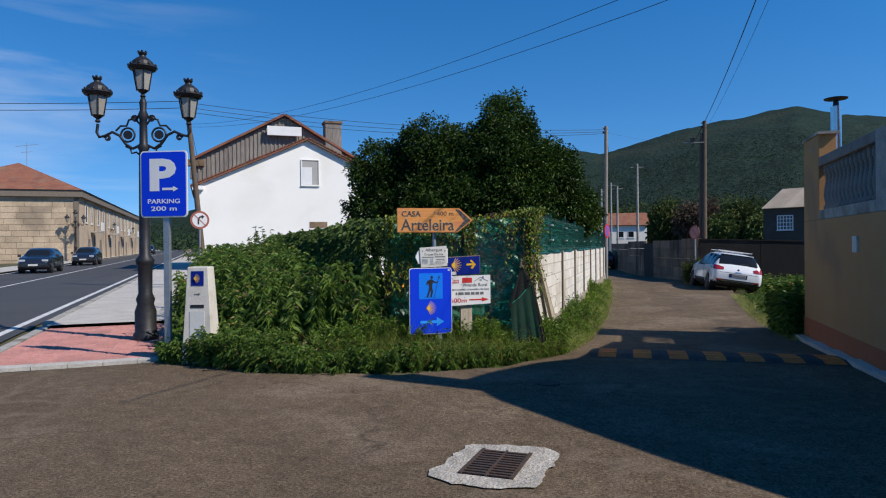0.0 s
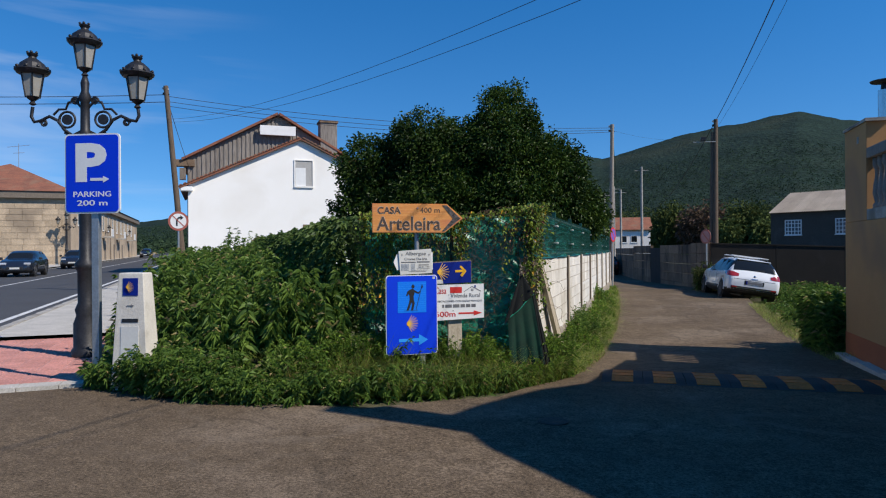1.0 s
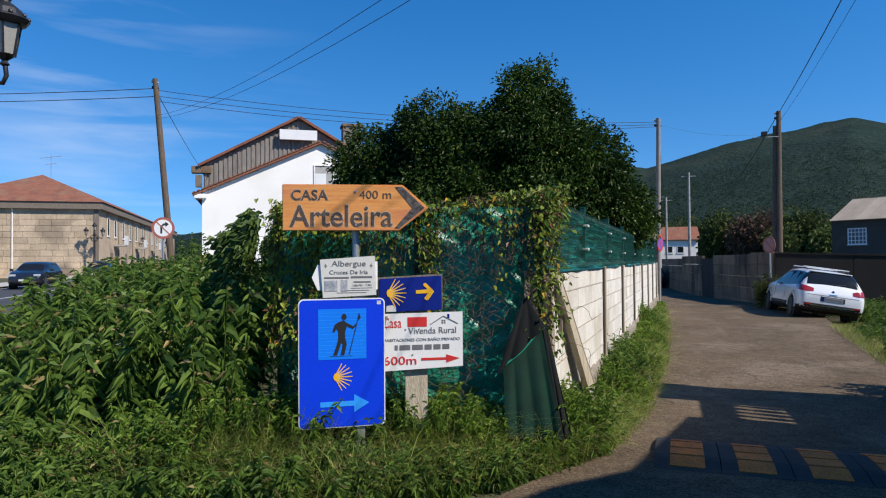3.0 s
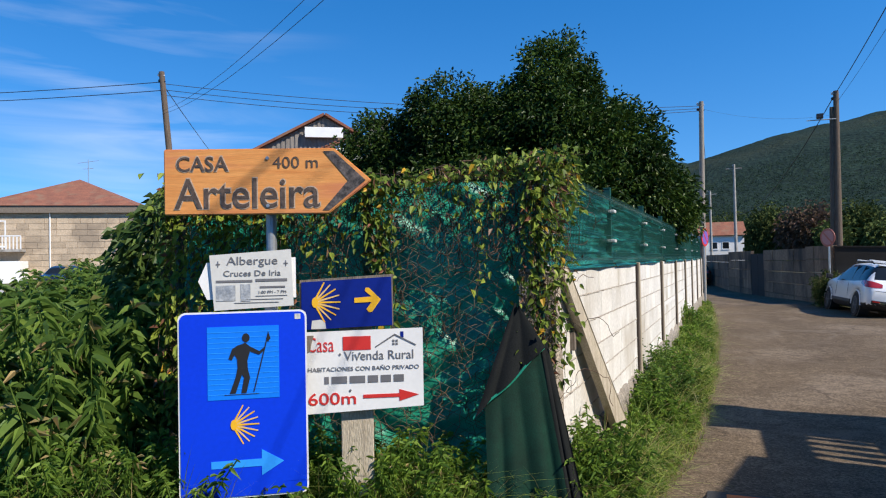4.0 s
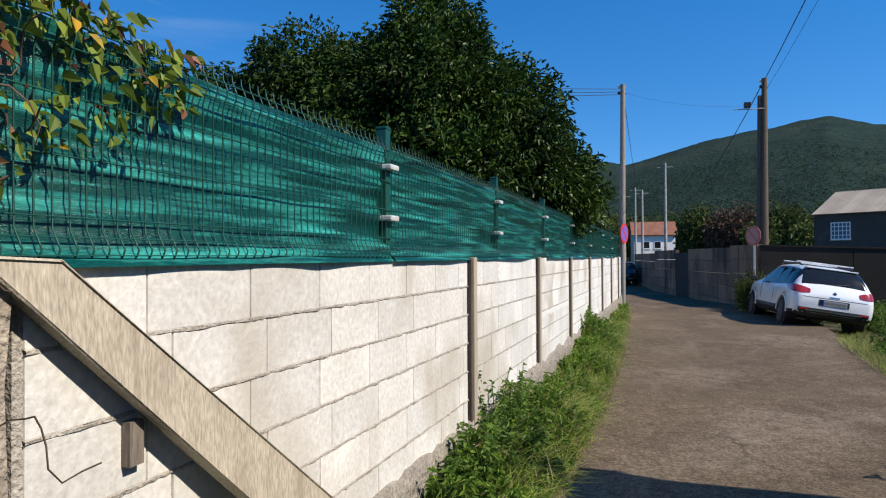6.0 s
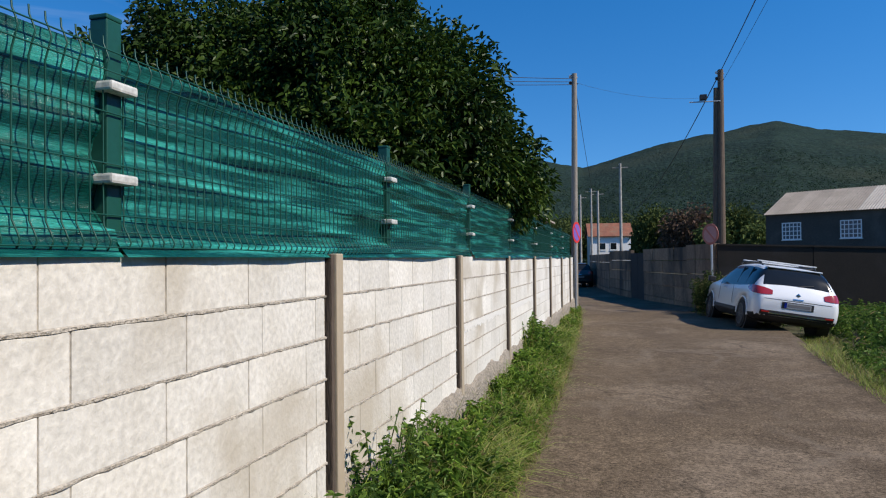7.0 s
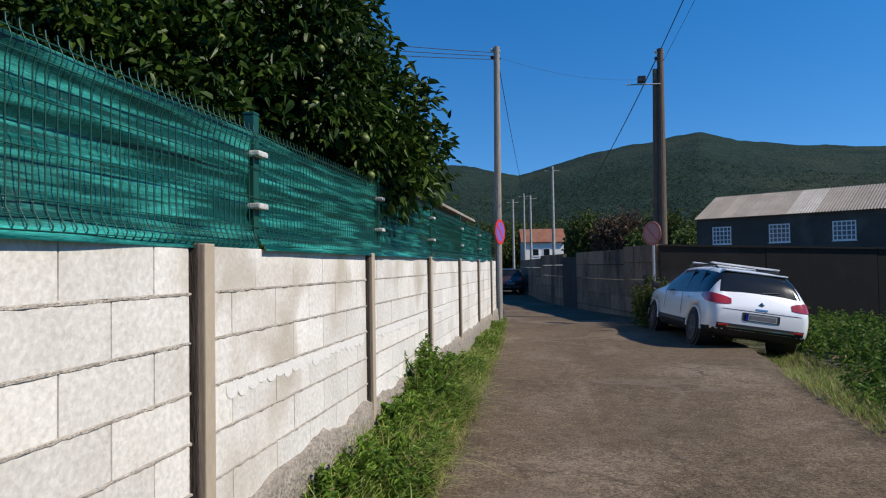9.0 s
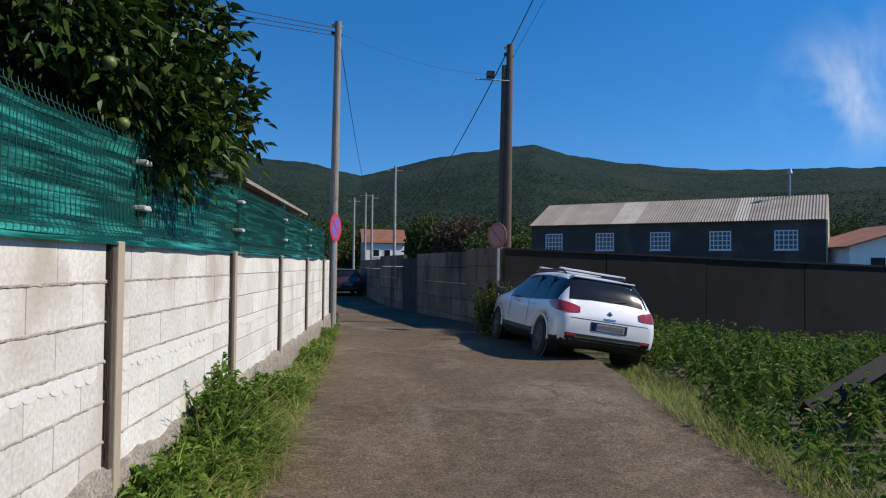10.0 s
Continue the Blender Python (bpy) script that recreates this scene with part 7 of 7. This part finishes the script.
        if rails:
            wires("roof_rail", [[(s * 0.54, 0.75, 1.43), (s * 0.55, 0.85, 1.475), (s * 0.55, 2.1, 1.49), (s * 0.54, 2.25, 1.44)]], 0.018, TRIM, c, seg=6)
    bm = B()
    box(bm, -0.54, 0.38, 1.375, 0.54, 0.56, 1.405, 0.012)
    part("spoiler", bm, paint, c)
    wires("rear_wiper", [[(0.02, tail_y(0.02, 1.05) - 0.01, 1.05), (0.32, tail_y(0.32, 1.09) - 0.01, 1.09)]], 0.010, BLACK, c, seg=5)
    bm = B()
    box(bm, -0.40, 4.18, 0.40, 0.40, 4.235, 0.56, 0.015)
    part("grille", bm, TRIM, c)
    bm = B()
    box(bm, -0.24, 4.225, 0.42, 0.24, 4.245, 0.52)
    part("front_plate", bm, PAPER, c)
    if rails:
        for y in (0.95, 1.95):
            bm = B()
            box(bm, -0.60, y - 0.04, 1.50, 0.62, y + 0.04, 1.53, 0.01)
            part("roof_bar", bm, ALU, c, "pale aluminium roof bar")
    return c


car("estate_car", "white estate car with roof bars parked half on the verge", Matrix.Translation((3.15, 25.73, -0.29)) @ pose(0, 0, 0, 0, 8.3, 7.35) , PAINT_WHITE, rails=True, group="")
x, y = along(48.0, -9.4)
car("dark_car", "black hatchback driving in the oncoming lane with headlights", pose(x, y, road_z(48) + 0.004, 0, 0, 36.2 + 180), PAINT_DARK, group="cars on the main road")
x, y = along(63.0, -9.2)
car("dark_car", "dark saloon car behind the black hatchback on the road", pose(x, y, road_z(63) + 0.004, 0, 0, 36.2 + 180), PAINT_DARK, group="cars on the main road")
x, y = along(125.0, -9.2)
car("dark_car", "small dark car far along the main road", pose(x, y, road_z(125) + 0.004, 0, 0, 36.2 + 180), PAINT_DARK, group="cars on the main road")
car("brown_car", "dark brown car parked at the lane's bend", pose(-2.75, 51.0, -0.36, 0, 0, 12), PAINT_BROWN)


# ---- houses ----
def window(parent, name, origin, u, w, h, z, material=GLASS, frame=SIGNWHITE, recess=0.06, grid=(1, 1), fw=0.05):
    """A framed window on a wall: origin and direction u of the wall line in plan; its outer face looks to the right of u."""
    ux, uy = u
    nx, ny = uy, -ux

    def P(a, d, zz):
        return (origin[0] + ux * a + nx * d, origin[1] + uy * a + ny * d, zz)

    def slabq(a0, a1, z0, z1, d0, d1):
        bm = B()
        q = [bm.verts.new(P(a, d, zz)) for d in (d0, d1) for a, zz in ((a0, z0), (a1, z0), (a1, z1), (a0, z1))]
        bm.faces.new(q[:4]), bm.faces.new(q[4:][::-1])
        for i in range(4):
            bm.faces.new((q[i], q[(i + 1) % 4], q[4 + (i + 1) % 4], q[4 + i]))
        bmesh.ops.recalc_face_normals(bm, faces=bm.faces)
        return bm
    win = part(name, slabq(0, w, z, z + h, 0.004, 0.012), material, parent)
    for a0, a1, z0, z1 in ((0, fw, z, z + h), (w - fw, w, z, z + h), (fw, w - fw, z, z + fw), (fw, w - fw, z + h - fw, z + h)):
        part("frame", slabq(a0, a1, z0, z1, 0.002, 0.04), frame, win)
    for i in range(1, grid[0]):
        part("bar", slabq(w * i / grid[0] - fw * 0.35, w * i / grid[0] + fw * 0.35, z + fw, z + h - fw, 0.01, 0.035), frame, win)
    for j in range(1, grid[1]):
        part("bar", slabq(fw, w - fw, z + h * j / grid[1] - fw * 0.35, z + h * j / grid[1] + fw * 0.35, 0.01, 0.033), frame, win)
    part("sill", slabq(-0.06, w + 0.06, z - 0.06, z, 0.002, 0.08), frame, win)
    return win


def prism_house(name, label, m, w, d, eave, ridge_, wallmat, roofmat, over=0.25, category="house", apex=0.5, group=""):
    """Gabled house: gable on local x from 0 to w at y 0, ridge along y to d."""
    h = thing(name, label, category, m, group=group)
    bm = B()
    slab(bm, [(0, -0.4), (w, -0.4), (w, eave if isinstance(eave, float) else eave[1]), (w * apex, ridge_), (0, eave if isinstance(eave, float) else eave[0])], 0, d)
    part("wall", bm, wallmat, h)
    e0, e1 = (eave, eave) if isinstance(eave, float) else eave
    for a, b in (((0, e0), (w * apex, ridge_)), ((w * apex, ridge_), (w, e1))):
        dx, dz = b[0] - a[0], b[1] - a[1]
        L = math.hypot(dx, dz)
        ox, oz = dx / L * over, dz / L * over
        left = a[0] == 0
        p0 = (a[0] - ox, a[1] - oz) if left else a
        p1 = b if left else (b[0] + ox, b[1] + oz)
        nx, nz = -dz / L * 0.12, dx / L * 0.12
        bm = B()
        slab(bm, [p0, p1, (p1[0] + nx, p1[1] + nz), (p0[0] + nx, p0[1] + nz)], -over, d + over)
        part("roof", bm, roofmat, h)
    return h


# white house with the brown clad gable behind
HM = Matrix.Translation((-20.65, 36.57, 0)) @ pose(0, 0, 0, 0, 0, 36.2)
wh_ = thing("white_house", "white rendered house with a long red-tiled gable roof", "house", HM)
wall_out = [(-5.3, -0.5), (-5.3, 5.30), (1.0, 8.15), (6.6, 5.45), (6.6, -0.5)]
bm = B()
slab(bm, wall_out, 0.0, 9.0)
part("wall", bm, WHITEWALL, wh_)
for a, b in (((-5.75, 5.10), (1.0, 8.16)), ((1.0, 8.16), (7.0, 5.27))):
    dx, dz = b[0] - a[0], b[1] - a[1]
    L = math.hypot(dx, dz)
    bm = B()
    slab(bm, [a, b, (b[0] - dz / L * 0.13, b[1] + dx / L * 0.13), (a[0] - dz / L * 0.13, a[1] + dx / L * 0.13)], -0.25, 9.2)
    rf = part("roof", bm, TILE, wh_)
    n = int(L / 0.24)
    for i in range(n):
        t = (i + 0.5) / n
        bm = B()
        cx, cz = a[0] + dx * t - dz / L * 0.12, a[1] + dz * t + dx / L * 0.12
        q = [(cx - 0.10 * dx / L, cz - 0.10 * dz / L), (cx + 0.11 * dx / L, cz + 0.11 * dz / L), (cx + 0.06 * dx / L - dz / L * 0.07, cz + 0.06 * dz / L + dx / L * 0.07), (cx - 0.06 * dx / L - dz / L * 0.07, cz - 0.06 * dz / L + dx / L * 0.07)]
        slab(bm, q, -0.30, 0.25)
        part("tile", bm, TILE, rf)
bm = B()
box(bm, -5.7, -0.22, 4.98, -5.05, 0.3, 5.22, 0.03)
part("eave_return", bm, WHITEWALL, wh_)
# flat grey plate: shade inside the window opening given as colour
w1 = B()
box(w1, 0.66, -0.012, 5.40, 1.68, -0.004, 6.93)
shut = part("window", w1, mat("shadowed_reveal", (0.40, 0.39, 0.37), (0.36, 0.35, 0.33), rough=0.8, bump=0), wh_)
w1 = B()
box(w1, 0.68, -0.03, 5.42, 1.28, -0.012, 6.50)
part("shutter", w1, SIGNWHITE, shut, "white lowered shutter")
w1 = B()
box(w1, 0.6, -0.10, 5.32, 1.74, -0.004, 5.40)
part("sill", w1, WHITEWALL, shut)
for a, b, c, d in ((0.60, 0.66, 5.4, 6.99), (1.68, 1.74, 5.4, 6.99), (0.66, 1.68, 6.93, 6.99)):
    w1 = B()
    box(w1, a, -0.06, c, b, -0.004, d)
    part("reveal", w1, WHITEWALL, shut)
window(wh_, "window", (3.62, 0.0), (1, 0), 0.55, 0.85, 5.56, fw=0.12)
w1 = B()
box(w1, 1.1, -0.02, 2.75, 2.2, -0.004, 3.12)
part("vent_window", w1, OLDCONC, wh_)
bh = thing("brown_clad_house", "taller house with brown ribbed gable cladding and tiled roof", "house", HM @ pose(0, 3.2, 0))
K = 1.075
pts = [(-5.05 * K, -0.5), (-5.05 * K, 7.25), (-0.0, 10.15), (4.75 * K, 7.2), (4.75 * K, -0.5)]
bm = B()
slab(bm, pts, 0, 8.0)
part("wall", bm, CORRUG, bh)
for i in range(40):
    u = -5.0 * K + i * 0.262
    top = 7.25 + (10.15 - 7.25) * (u + 5.05 * K) / (5.05 * K) if u < 0 else 10.15 - (10.15 - 7.2) * u / (4.75 * K)
    bm = B()
    box(bm, u, -0.05, 4.8, u + 0.12, -0.003, top - 0.05)
    part("rib", bm, CORRUG, bh)
for a, b in (((-5.7, 7.1), (0.0, 10.2)), ((0.0, 10.2), (5.6, 6.95))):
    dx, dz = b[0] - a[0], b[1] - a[1]
    L = math.hypot(dx, dz)
    bm = B()
    slab(bm, [a, b, (b[0] - dz / L * 0.14, b[1] + dx / L * 0.14), (a[0] - dz / L * 0.14, a[1] + dx / L * 0.14)], -0.35, 8.3)
    part("roof", bm, TILE, bh)
bm = B()
box(bm, -1.15, -0.45, 8.85, 1.05, -0.30, 9.45, 0.02)
part("blank_sign_box", bm, SIGNWHITE, bh, "white sign box on the gable")
bm = B()
box(bm, 2.65, -0.30, 7.0, 3.72, 0.75, 9.85)
ch = part("chimney", bm, CORRUG, bh)
bm = B()
box(bm, 2.58, -0.37, 9.85, 3.79, 0.82, 10.0)
part("chimney_cap", bm, OLDCONC, ch)
bm = B()
box(bm, -6.1, -0.2, 6.75, -5.0, 0.4, 7.15, 0.02)
part("eave_return", bm, OLDCONC, bh)
bm = B()
box(bm, -5.85, -0.5, 5.9, -5.5, -0.1, 6.6, 0.02)
part("satellite_box", bm, OLDWOOD, bh)

# long granite house across the road
GM = Matrix.Translation((-52.0, 51.4, 0.36)) @ pose(0, 0, 0, 0, 0, 36.2)
gh = thing("granite_house", "long two-storey granite house with hipped clay tile roof", "house", GM)
LEN, DEP, EAVE = 62.0, 13.0, 6.9
bm = B()
box(bm, -DEP, 0, -0.8, 0, LEN, EAVE)
part("wall", bm, GRANITE, gh)
bm = B()
e = 0.55
r0 = [bm.verts.new(p) for p in ((-DEP - e, -e, EAVE), (e, -e, EAVE), (e, LEN + e, EAVE), (-DEP - e, LEN + e, EAVE))]
r1 = [bm.verts.new(p) for p in ((-DEP / 2, DEP / 2 + 0.5, EAVE + 3.3), (-DEP / 2, LEN - 6, EAVE + 3.3))]
bm.faces.new((r0[0], r0[1], r1[0])), bm.faces.new((r0[1], r0[2], r1[1], r1[0])), bm.faces.new((r0[2], r0[3], r1[1])), bm.faces.new((r0[3], r0[0], r1[0], r1[1])), bm.faces.new(r0[::-1])
bmesh.ops.recalc_face_normals(bm, faces=bm.faces)
part("roof", bm, TILE, gh)
bm = B()
box(bm, -DEP - 0.4, -0.42, EAVE - 0.65, 0.42, LEN + 0.4, EAVE - 0.02)
part("eave_band", bm, OLDWOOD, gh, "dark eave band")
# ashlar courses on the end and along the street
for r in range(13):
    z0 = -0.3 + r * 0.56
    if z0 + 0.5 > EAVE - 0.7:
        break
    x = -DEP + 0.05 + (0.6 if r % 2 else 0.0)
    while x < -0.25:
        L = min(prand.choice((1.0, 1.3, 1.6)), -0.05 - x)
        if L > 0.2:
            bm = B()
            box(bm, x, -0.035, z0, x + L - 0.035, -0.002, z0 + 0.525)
            part("stone", bm, GRANITE, gh)
        x += L
bm = B()
box(bm, -0.35, -0.10, -0.6, 0.06, 0.04, EAVE - 0.65)
part("corner_pipe", bm, OLDWOOD, gh)
for x in (-7.0, ):
    bm = B()
    tube(bm, (x, -0.09, -0.4), (x, -0.09, EAVE - 0.6), 0.06, seg=8)
    part("downpipe", bm, SIGNWHITE, gh)
for i, y in enumerate([4, 7.5, 12, 16, 20.5, 25, 29, 33.5, 38, 42, 47, 52]):
    window(gh, "window", (0.0, y), (0, 1), 1.1, 1.9, 3.9, fw=0.1)
    if i % 2 == 0:
        window(gh, "door", (0.0, y + 1.4), (0, 1), 1.2, 2.4, -0.1, material=OLDWOOD, frame=OLDWOOD, fw=0.1)
    if i % 3 == 1:
        bm = B()
        box(bm, 0.01, y - 0.4, 3.0, 1.1, y + 1.6, 3.18)
        bal_ = part("balcony", bm, CONCRETE, gh)
        bm = B()
        box(bm, 1.03, y - 0.4, 3.18, 1.08, y + 1.6, 4.1)
        part("parapet", bm, SIGNWHITE, bal_)
for y in (9.5, 18, 27, 36):
    bm = B()
    tube(bm, (0.0, y, EAVE - 0.7), (0.12, y, -0.3), 0.06, seg=8)
    part("downpipe", bm, OLDWOOD, gh)
# balcony on the near end
window(gh, "window", (-12.2, 0.0), (1, 0), 1.6, 2.4, 3.2, fw=0.12)
bm = B()
box(bm, -12.6, -1.2, 2.75, -9.0, -0.01, 2.95)
bal_ = part("balcony", bm, CONCRETE, gh)
for i in range(13):
    bm = B()
    box(bm, -12.55 + i * 0.29, -1.18, 2.95, -12.45 + i * 0.29, -1.12, 4.1)
    part("rail_post", bm, SIGNWHITE, bal_)
bm = B()
box(bm, -12.6, -1.2, 4.1, -9.0, -1.08, 4.2)
part("rail", bm, SIGNWHITE, bal_)
bm = B()
box(bm, -12.2, -2.0, -0.6, -8.8, -0.05, 1.9)
part("porch", bm, WHITEWALL, gh, "low white porch")
an = thing("roof_aerial", "thin television aerial above the granite house", "aerial", GM @ pose(-6, 8.0, EAVE + 2.9))
wires("mast", [[(0, 0, -0.6), (0, 0, 2.6)]], 0.03, GALV, an)
wires("element", [[(-1.0, 0, 2.2), (1.0, 0, 2.5)], [(-0.5, 0, 1.6), (0.5, 0, 1.7)]], 0.025, GALV, an)
hedge("street_hedge", "low green hedge along the granite house", [along(74, -12.9), along(120, -12.9)], 1.3, 0.4, 3500, LEAF_WEED, leaf=0.22)

# shed beyond the yard wall
SA = math.degrees(math.atan2(62.16 - 75.41, 31.19 - 12.01))
sd = thing("long_shed", "long grey shed with fibre-cement roof and barred windows", "shed", Matrix.Translation((12.01, 75.41, 0)) @ pose(0, 0, 0, 0, 0, SA))
LS = math.hypot(31.19 - 12.01, 62.16 - 75.41)
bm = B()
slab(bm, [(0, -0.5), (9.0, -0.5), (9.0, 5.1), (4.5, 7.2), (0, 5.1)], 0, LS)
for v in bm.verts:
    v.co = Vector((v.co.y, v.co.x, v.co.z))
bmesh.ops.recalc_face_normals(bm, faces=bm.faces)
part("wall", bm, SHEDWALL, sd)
NS = 22
for side in (0, 1):
    for i in range(NS):
        bm = B()
        x0, x1 = -0.1 + (LS + 0.2) * i / NS, -0.1 + (LS + 0.2) * (i + 0.99) / NS
        ya, za, yb, zb = (-0.35, 5.0, 4.5, 7.26) if side == 0 else (9.35, 5.0, 4.5, 7.26)
        m = 10
        prev = None
        for k in range(m + 1):
            x = x0 + (x1 - x0) * k / m
            dz = 0.06 * (k % 2)
            row = [bm.verts.new((x, ya, za + dz)), bm.verts.new((x, yb, zb + dz))]
            if prev:
                bm.faces.new((prev[0], row[0], row[1], prev[1]))
            prev = row
        bmesh.ops.recalc_face_normals(bm, faces=bm.faces)
        part("roof_sheet", bm, FIBRO_PALE if side == 0 and i in (7, 8, 16) else FIBRO, sd)
dim = mat("dim_pane", (0.10, 0.12, 0.14), rough=0.2, bump=0)
for i in range(5):
    window(sd, "window", ((0.094 + 0.1985 * i) * LS - 0.8, 0.0), (1, 0), 1.6, 1.5, 2.78, fw=0.09, grid=(5, 4), material=dim)
# separate pale slab: the end's sunlit look is put into its material
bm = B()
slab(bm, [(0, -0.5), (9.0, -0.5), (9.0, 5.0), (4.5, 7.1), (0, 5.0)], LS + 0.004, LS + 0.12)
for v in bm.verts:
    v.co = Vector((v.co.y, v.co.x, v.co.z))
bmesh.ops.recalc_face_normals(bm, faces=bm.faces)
part("end_wall", bm, PLANKMAT, sd, "end wall coloured pale for its sunlit side")
bm = B()
tube(bm, (LS - 2.6, 4.4, 7.2), (LS - 2.6, 4.4, 9.3), 0.07, seg=8)
tube(bm, (LS - 2.6, 4.4, 9.1), (LS - 2.6, 4.4, 9.5), 0.22, 0.12, seg=10)
part("roof_vent", bm, GALV, sd, "pale vent pipe above the ridge")
wr = prism_house("white_annexe", "white house with a red-tiled roof behind the yard wall", Matrix.Translation((31.6, 60.2, 0)) @ pose(0, 0, 0, 0, 0, -8), 11.0, 8.0, 3.0, 4.7, WHITEWALL, TILE, over=0.5)
for a in (1.3, 4.2):
    window(wr, "window", (a, 0.0), (1, 0), 1.2, 1.7, 0.6, fw=0.1)

gs = thing("garden_shed", "low garden shed with a grey sheet roof behind the wall", "shed", pose(0, 0, 0))
bm = B()
box(bm, -4.6, 24.4, -0.4, -2.35, 30.0, 2.3)
part("wall", bm, OLDCONC, gs)
for i in range(7):
    bm = B()
    y0, y1 = 24.2 + i * 0.86, 24.2 + i * 0.86 + 0.85
    q = [bm.verts.new(p) for p in ((-2.1, y0, 2.38), (-2.1, y1, 2.38), (-4.8, y1, 2.75), (-4.8, y0, 2.75), (-2.1, y0, 2.43), (-2.1, y1, 2.43), (-4.8, y1, 2.80), (-4.8, y0, 2.80))]
    for f in ((0, 1, 2, 3), (7, 6, 5, 4), (0, 4, 5, 1), (1, 5, 6, 2), (2, 6, 7, 3), (3, 7, 4, 0)):
        bm.faces.new([q[k] for k in f])
    bmesh.ops.recalc_face_normals(bm, faces=bm.faces)
    part("roof_sheet", bm, FIBRO, gs)

# houses far down the lane
fh = prism_house("red_roofed_house", "white house with an orange tiled roof down the lane", Matrix.Translation((0.8, 119, 0)) @ pose(0, 0, 0, 0, 0, 98), 6.0, 6.2, 4.9, 6.9, WHITEWALL, TILE, over=0.4)
for a in (0.2, 1.9):
    window(fh, "window", (0.0, a + 3.0), (0, -1), 1.1, 1.2, 2.6, fw=0.1)
for x, y, w, d, e, r, yaw in ((22, 170, 9, 8, 5.0, 7.2, 20), (30, 150, 8, 9, 5.2, 7.0, -20), (41, 165, 10, 8, 5.5, 7.5, 10), (-45, 150, 9, 9, 5.5, 8.0, 36), (-64, 160, 10, 9, 6.0, 8.0, 36)):
    fz = ground_z(x, y)
    hh = prism_house("hillside_house", "small white house with a tiled roof among trees", Matrix.Translation((x, y, fz)) @ pose(0, 0, 0, 0, 0, yaw), w, d, float(e), float(r), WHITEWALL, TILE, over=0.4, group="hillside houses")
    for a in (1.5, w - 2.7):
        window(hh, "window", (a, 0.0), (1, 0), 1.2, 1.3, 2.6, fw=0.1)

# ---- trees between the houses and on the lower slope ----
far_specs = [(3.9, 108, 2.2, 8.3, 0), (8.0, 103, 2.7, 8.0, 1), (18, 105, 2.6, 6.4, 0), (13.2, 101, 1.8, 7.9, 0), (15.6, 98, 1.5, 5.2, 2), (10.6, 99, 1.2, 5.4, 2), (20.5, 99, 1.6, 5.8, 2), (25, 108, 3.5, 7.5, 2), (33, 112, 5, 9, 0), (4.5, 135, 4, 9, 0), (-8, 130, 5, 9, 0), (-14, 118, 4.5, 8.5, 0), (-20, 140, 5, 10, 0), (40, 118, 6, 10, 0), (50, 112, 6, 10, 0), (60, 105, 6, 9.5, 0), (70, 95, 5, 9, 0),
             (15, 150, 6, 11, 0), (28, 160, 6, 12, 0), (48, 150, 6, 12, 0), (-2, 160, 6, 11, 0), (-12, 165, 6, 11, 0), (-30, 75, 3, 5.5, 0), (-50, 120, 5, 8, 0), (-40, 110, 4, 7, 0), (-55, 150, 6, 9, 0), (36, 92, 4, 8, 0), (30, 86, 4, 7.5, 0), (82, 110, 6, 10, 0)]
for k, (x, y, r, h, kind_) in enumerate(far_specs):
    lob = [(0, 0, h * 0.62, r, r, h * 0.36)] + [(r * 0.5 * math.cos(q), r * 0.5 * math.sin(q), h * (0.45 + 0.1 * (i % 2)), r * 0.62, r * 0.62, h * 0.24) for i, q in enumerate((0.4 + k, 2.3 + k, 4.4 + k))]
    tree("brown_tree" if kind_ == 1 else "broadleaf_tree", ("dark green broadleaf tree below the mountain", "reddish-brown leafy tree down the lane", "small light green tree beside the hillside houses")[kind_], (x, y, ground_z(x, y)), lob, h * 0.35, 0.2, 5200, 0.62, (LEAF_MID, LEAF_FARBROWN, LEAF_PALE)[kind_], clump=1.3, per=20, seed=k)


def hill_woods():
    """Tree clumps strewn over the mountain's lower and middle slopes."""
    P0, D0, LN = [], [], []
    for _ in range(22000):
        b = rng.uniform(-46, 42)
        r = 165 + 620 * rng.random()
        x, y = r * math.sin(radians(b)), r * math.cos(radians(b))
        z = ground_z(x, y)
        h = rng.uniform(3, 6)
        for q in range(8):
            P0.append((x + rng.normal() * h * 0.3, y + rng.normal() * h * 0.3, z + h * rng.uniform(0.1, 0.6)))
            D0.append((rng.normal(), rng.normal(), 0.1))
            LN.append(h * rng.uniform(0.12, 0.24))
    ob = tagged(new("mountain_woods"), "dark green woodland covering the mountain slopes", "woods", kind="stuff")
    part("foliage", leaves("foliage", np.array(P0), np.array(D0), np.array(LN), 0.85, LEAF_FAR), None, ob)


hill_woods()

# fallen post in the field, loose things
fp = thing("leaning_post", "dark square post leaning out of the field weeds", "post", pose(0, 0, 0))
bm = B()
a, b = Vector((4.05, 21.9, -0.14)), Vector((6.4, 22.5, 0.86))
tube(bm, a, b, 0.12, 0.12, 4)
part("shaft", bm, TARRED, fp)
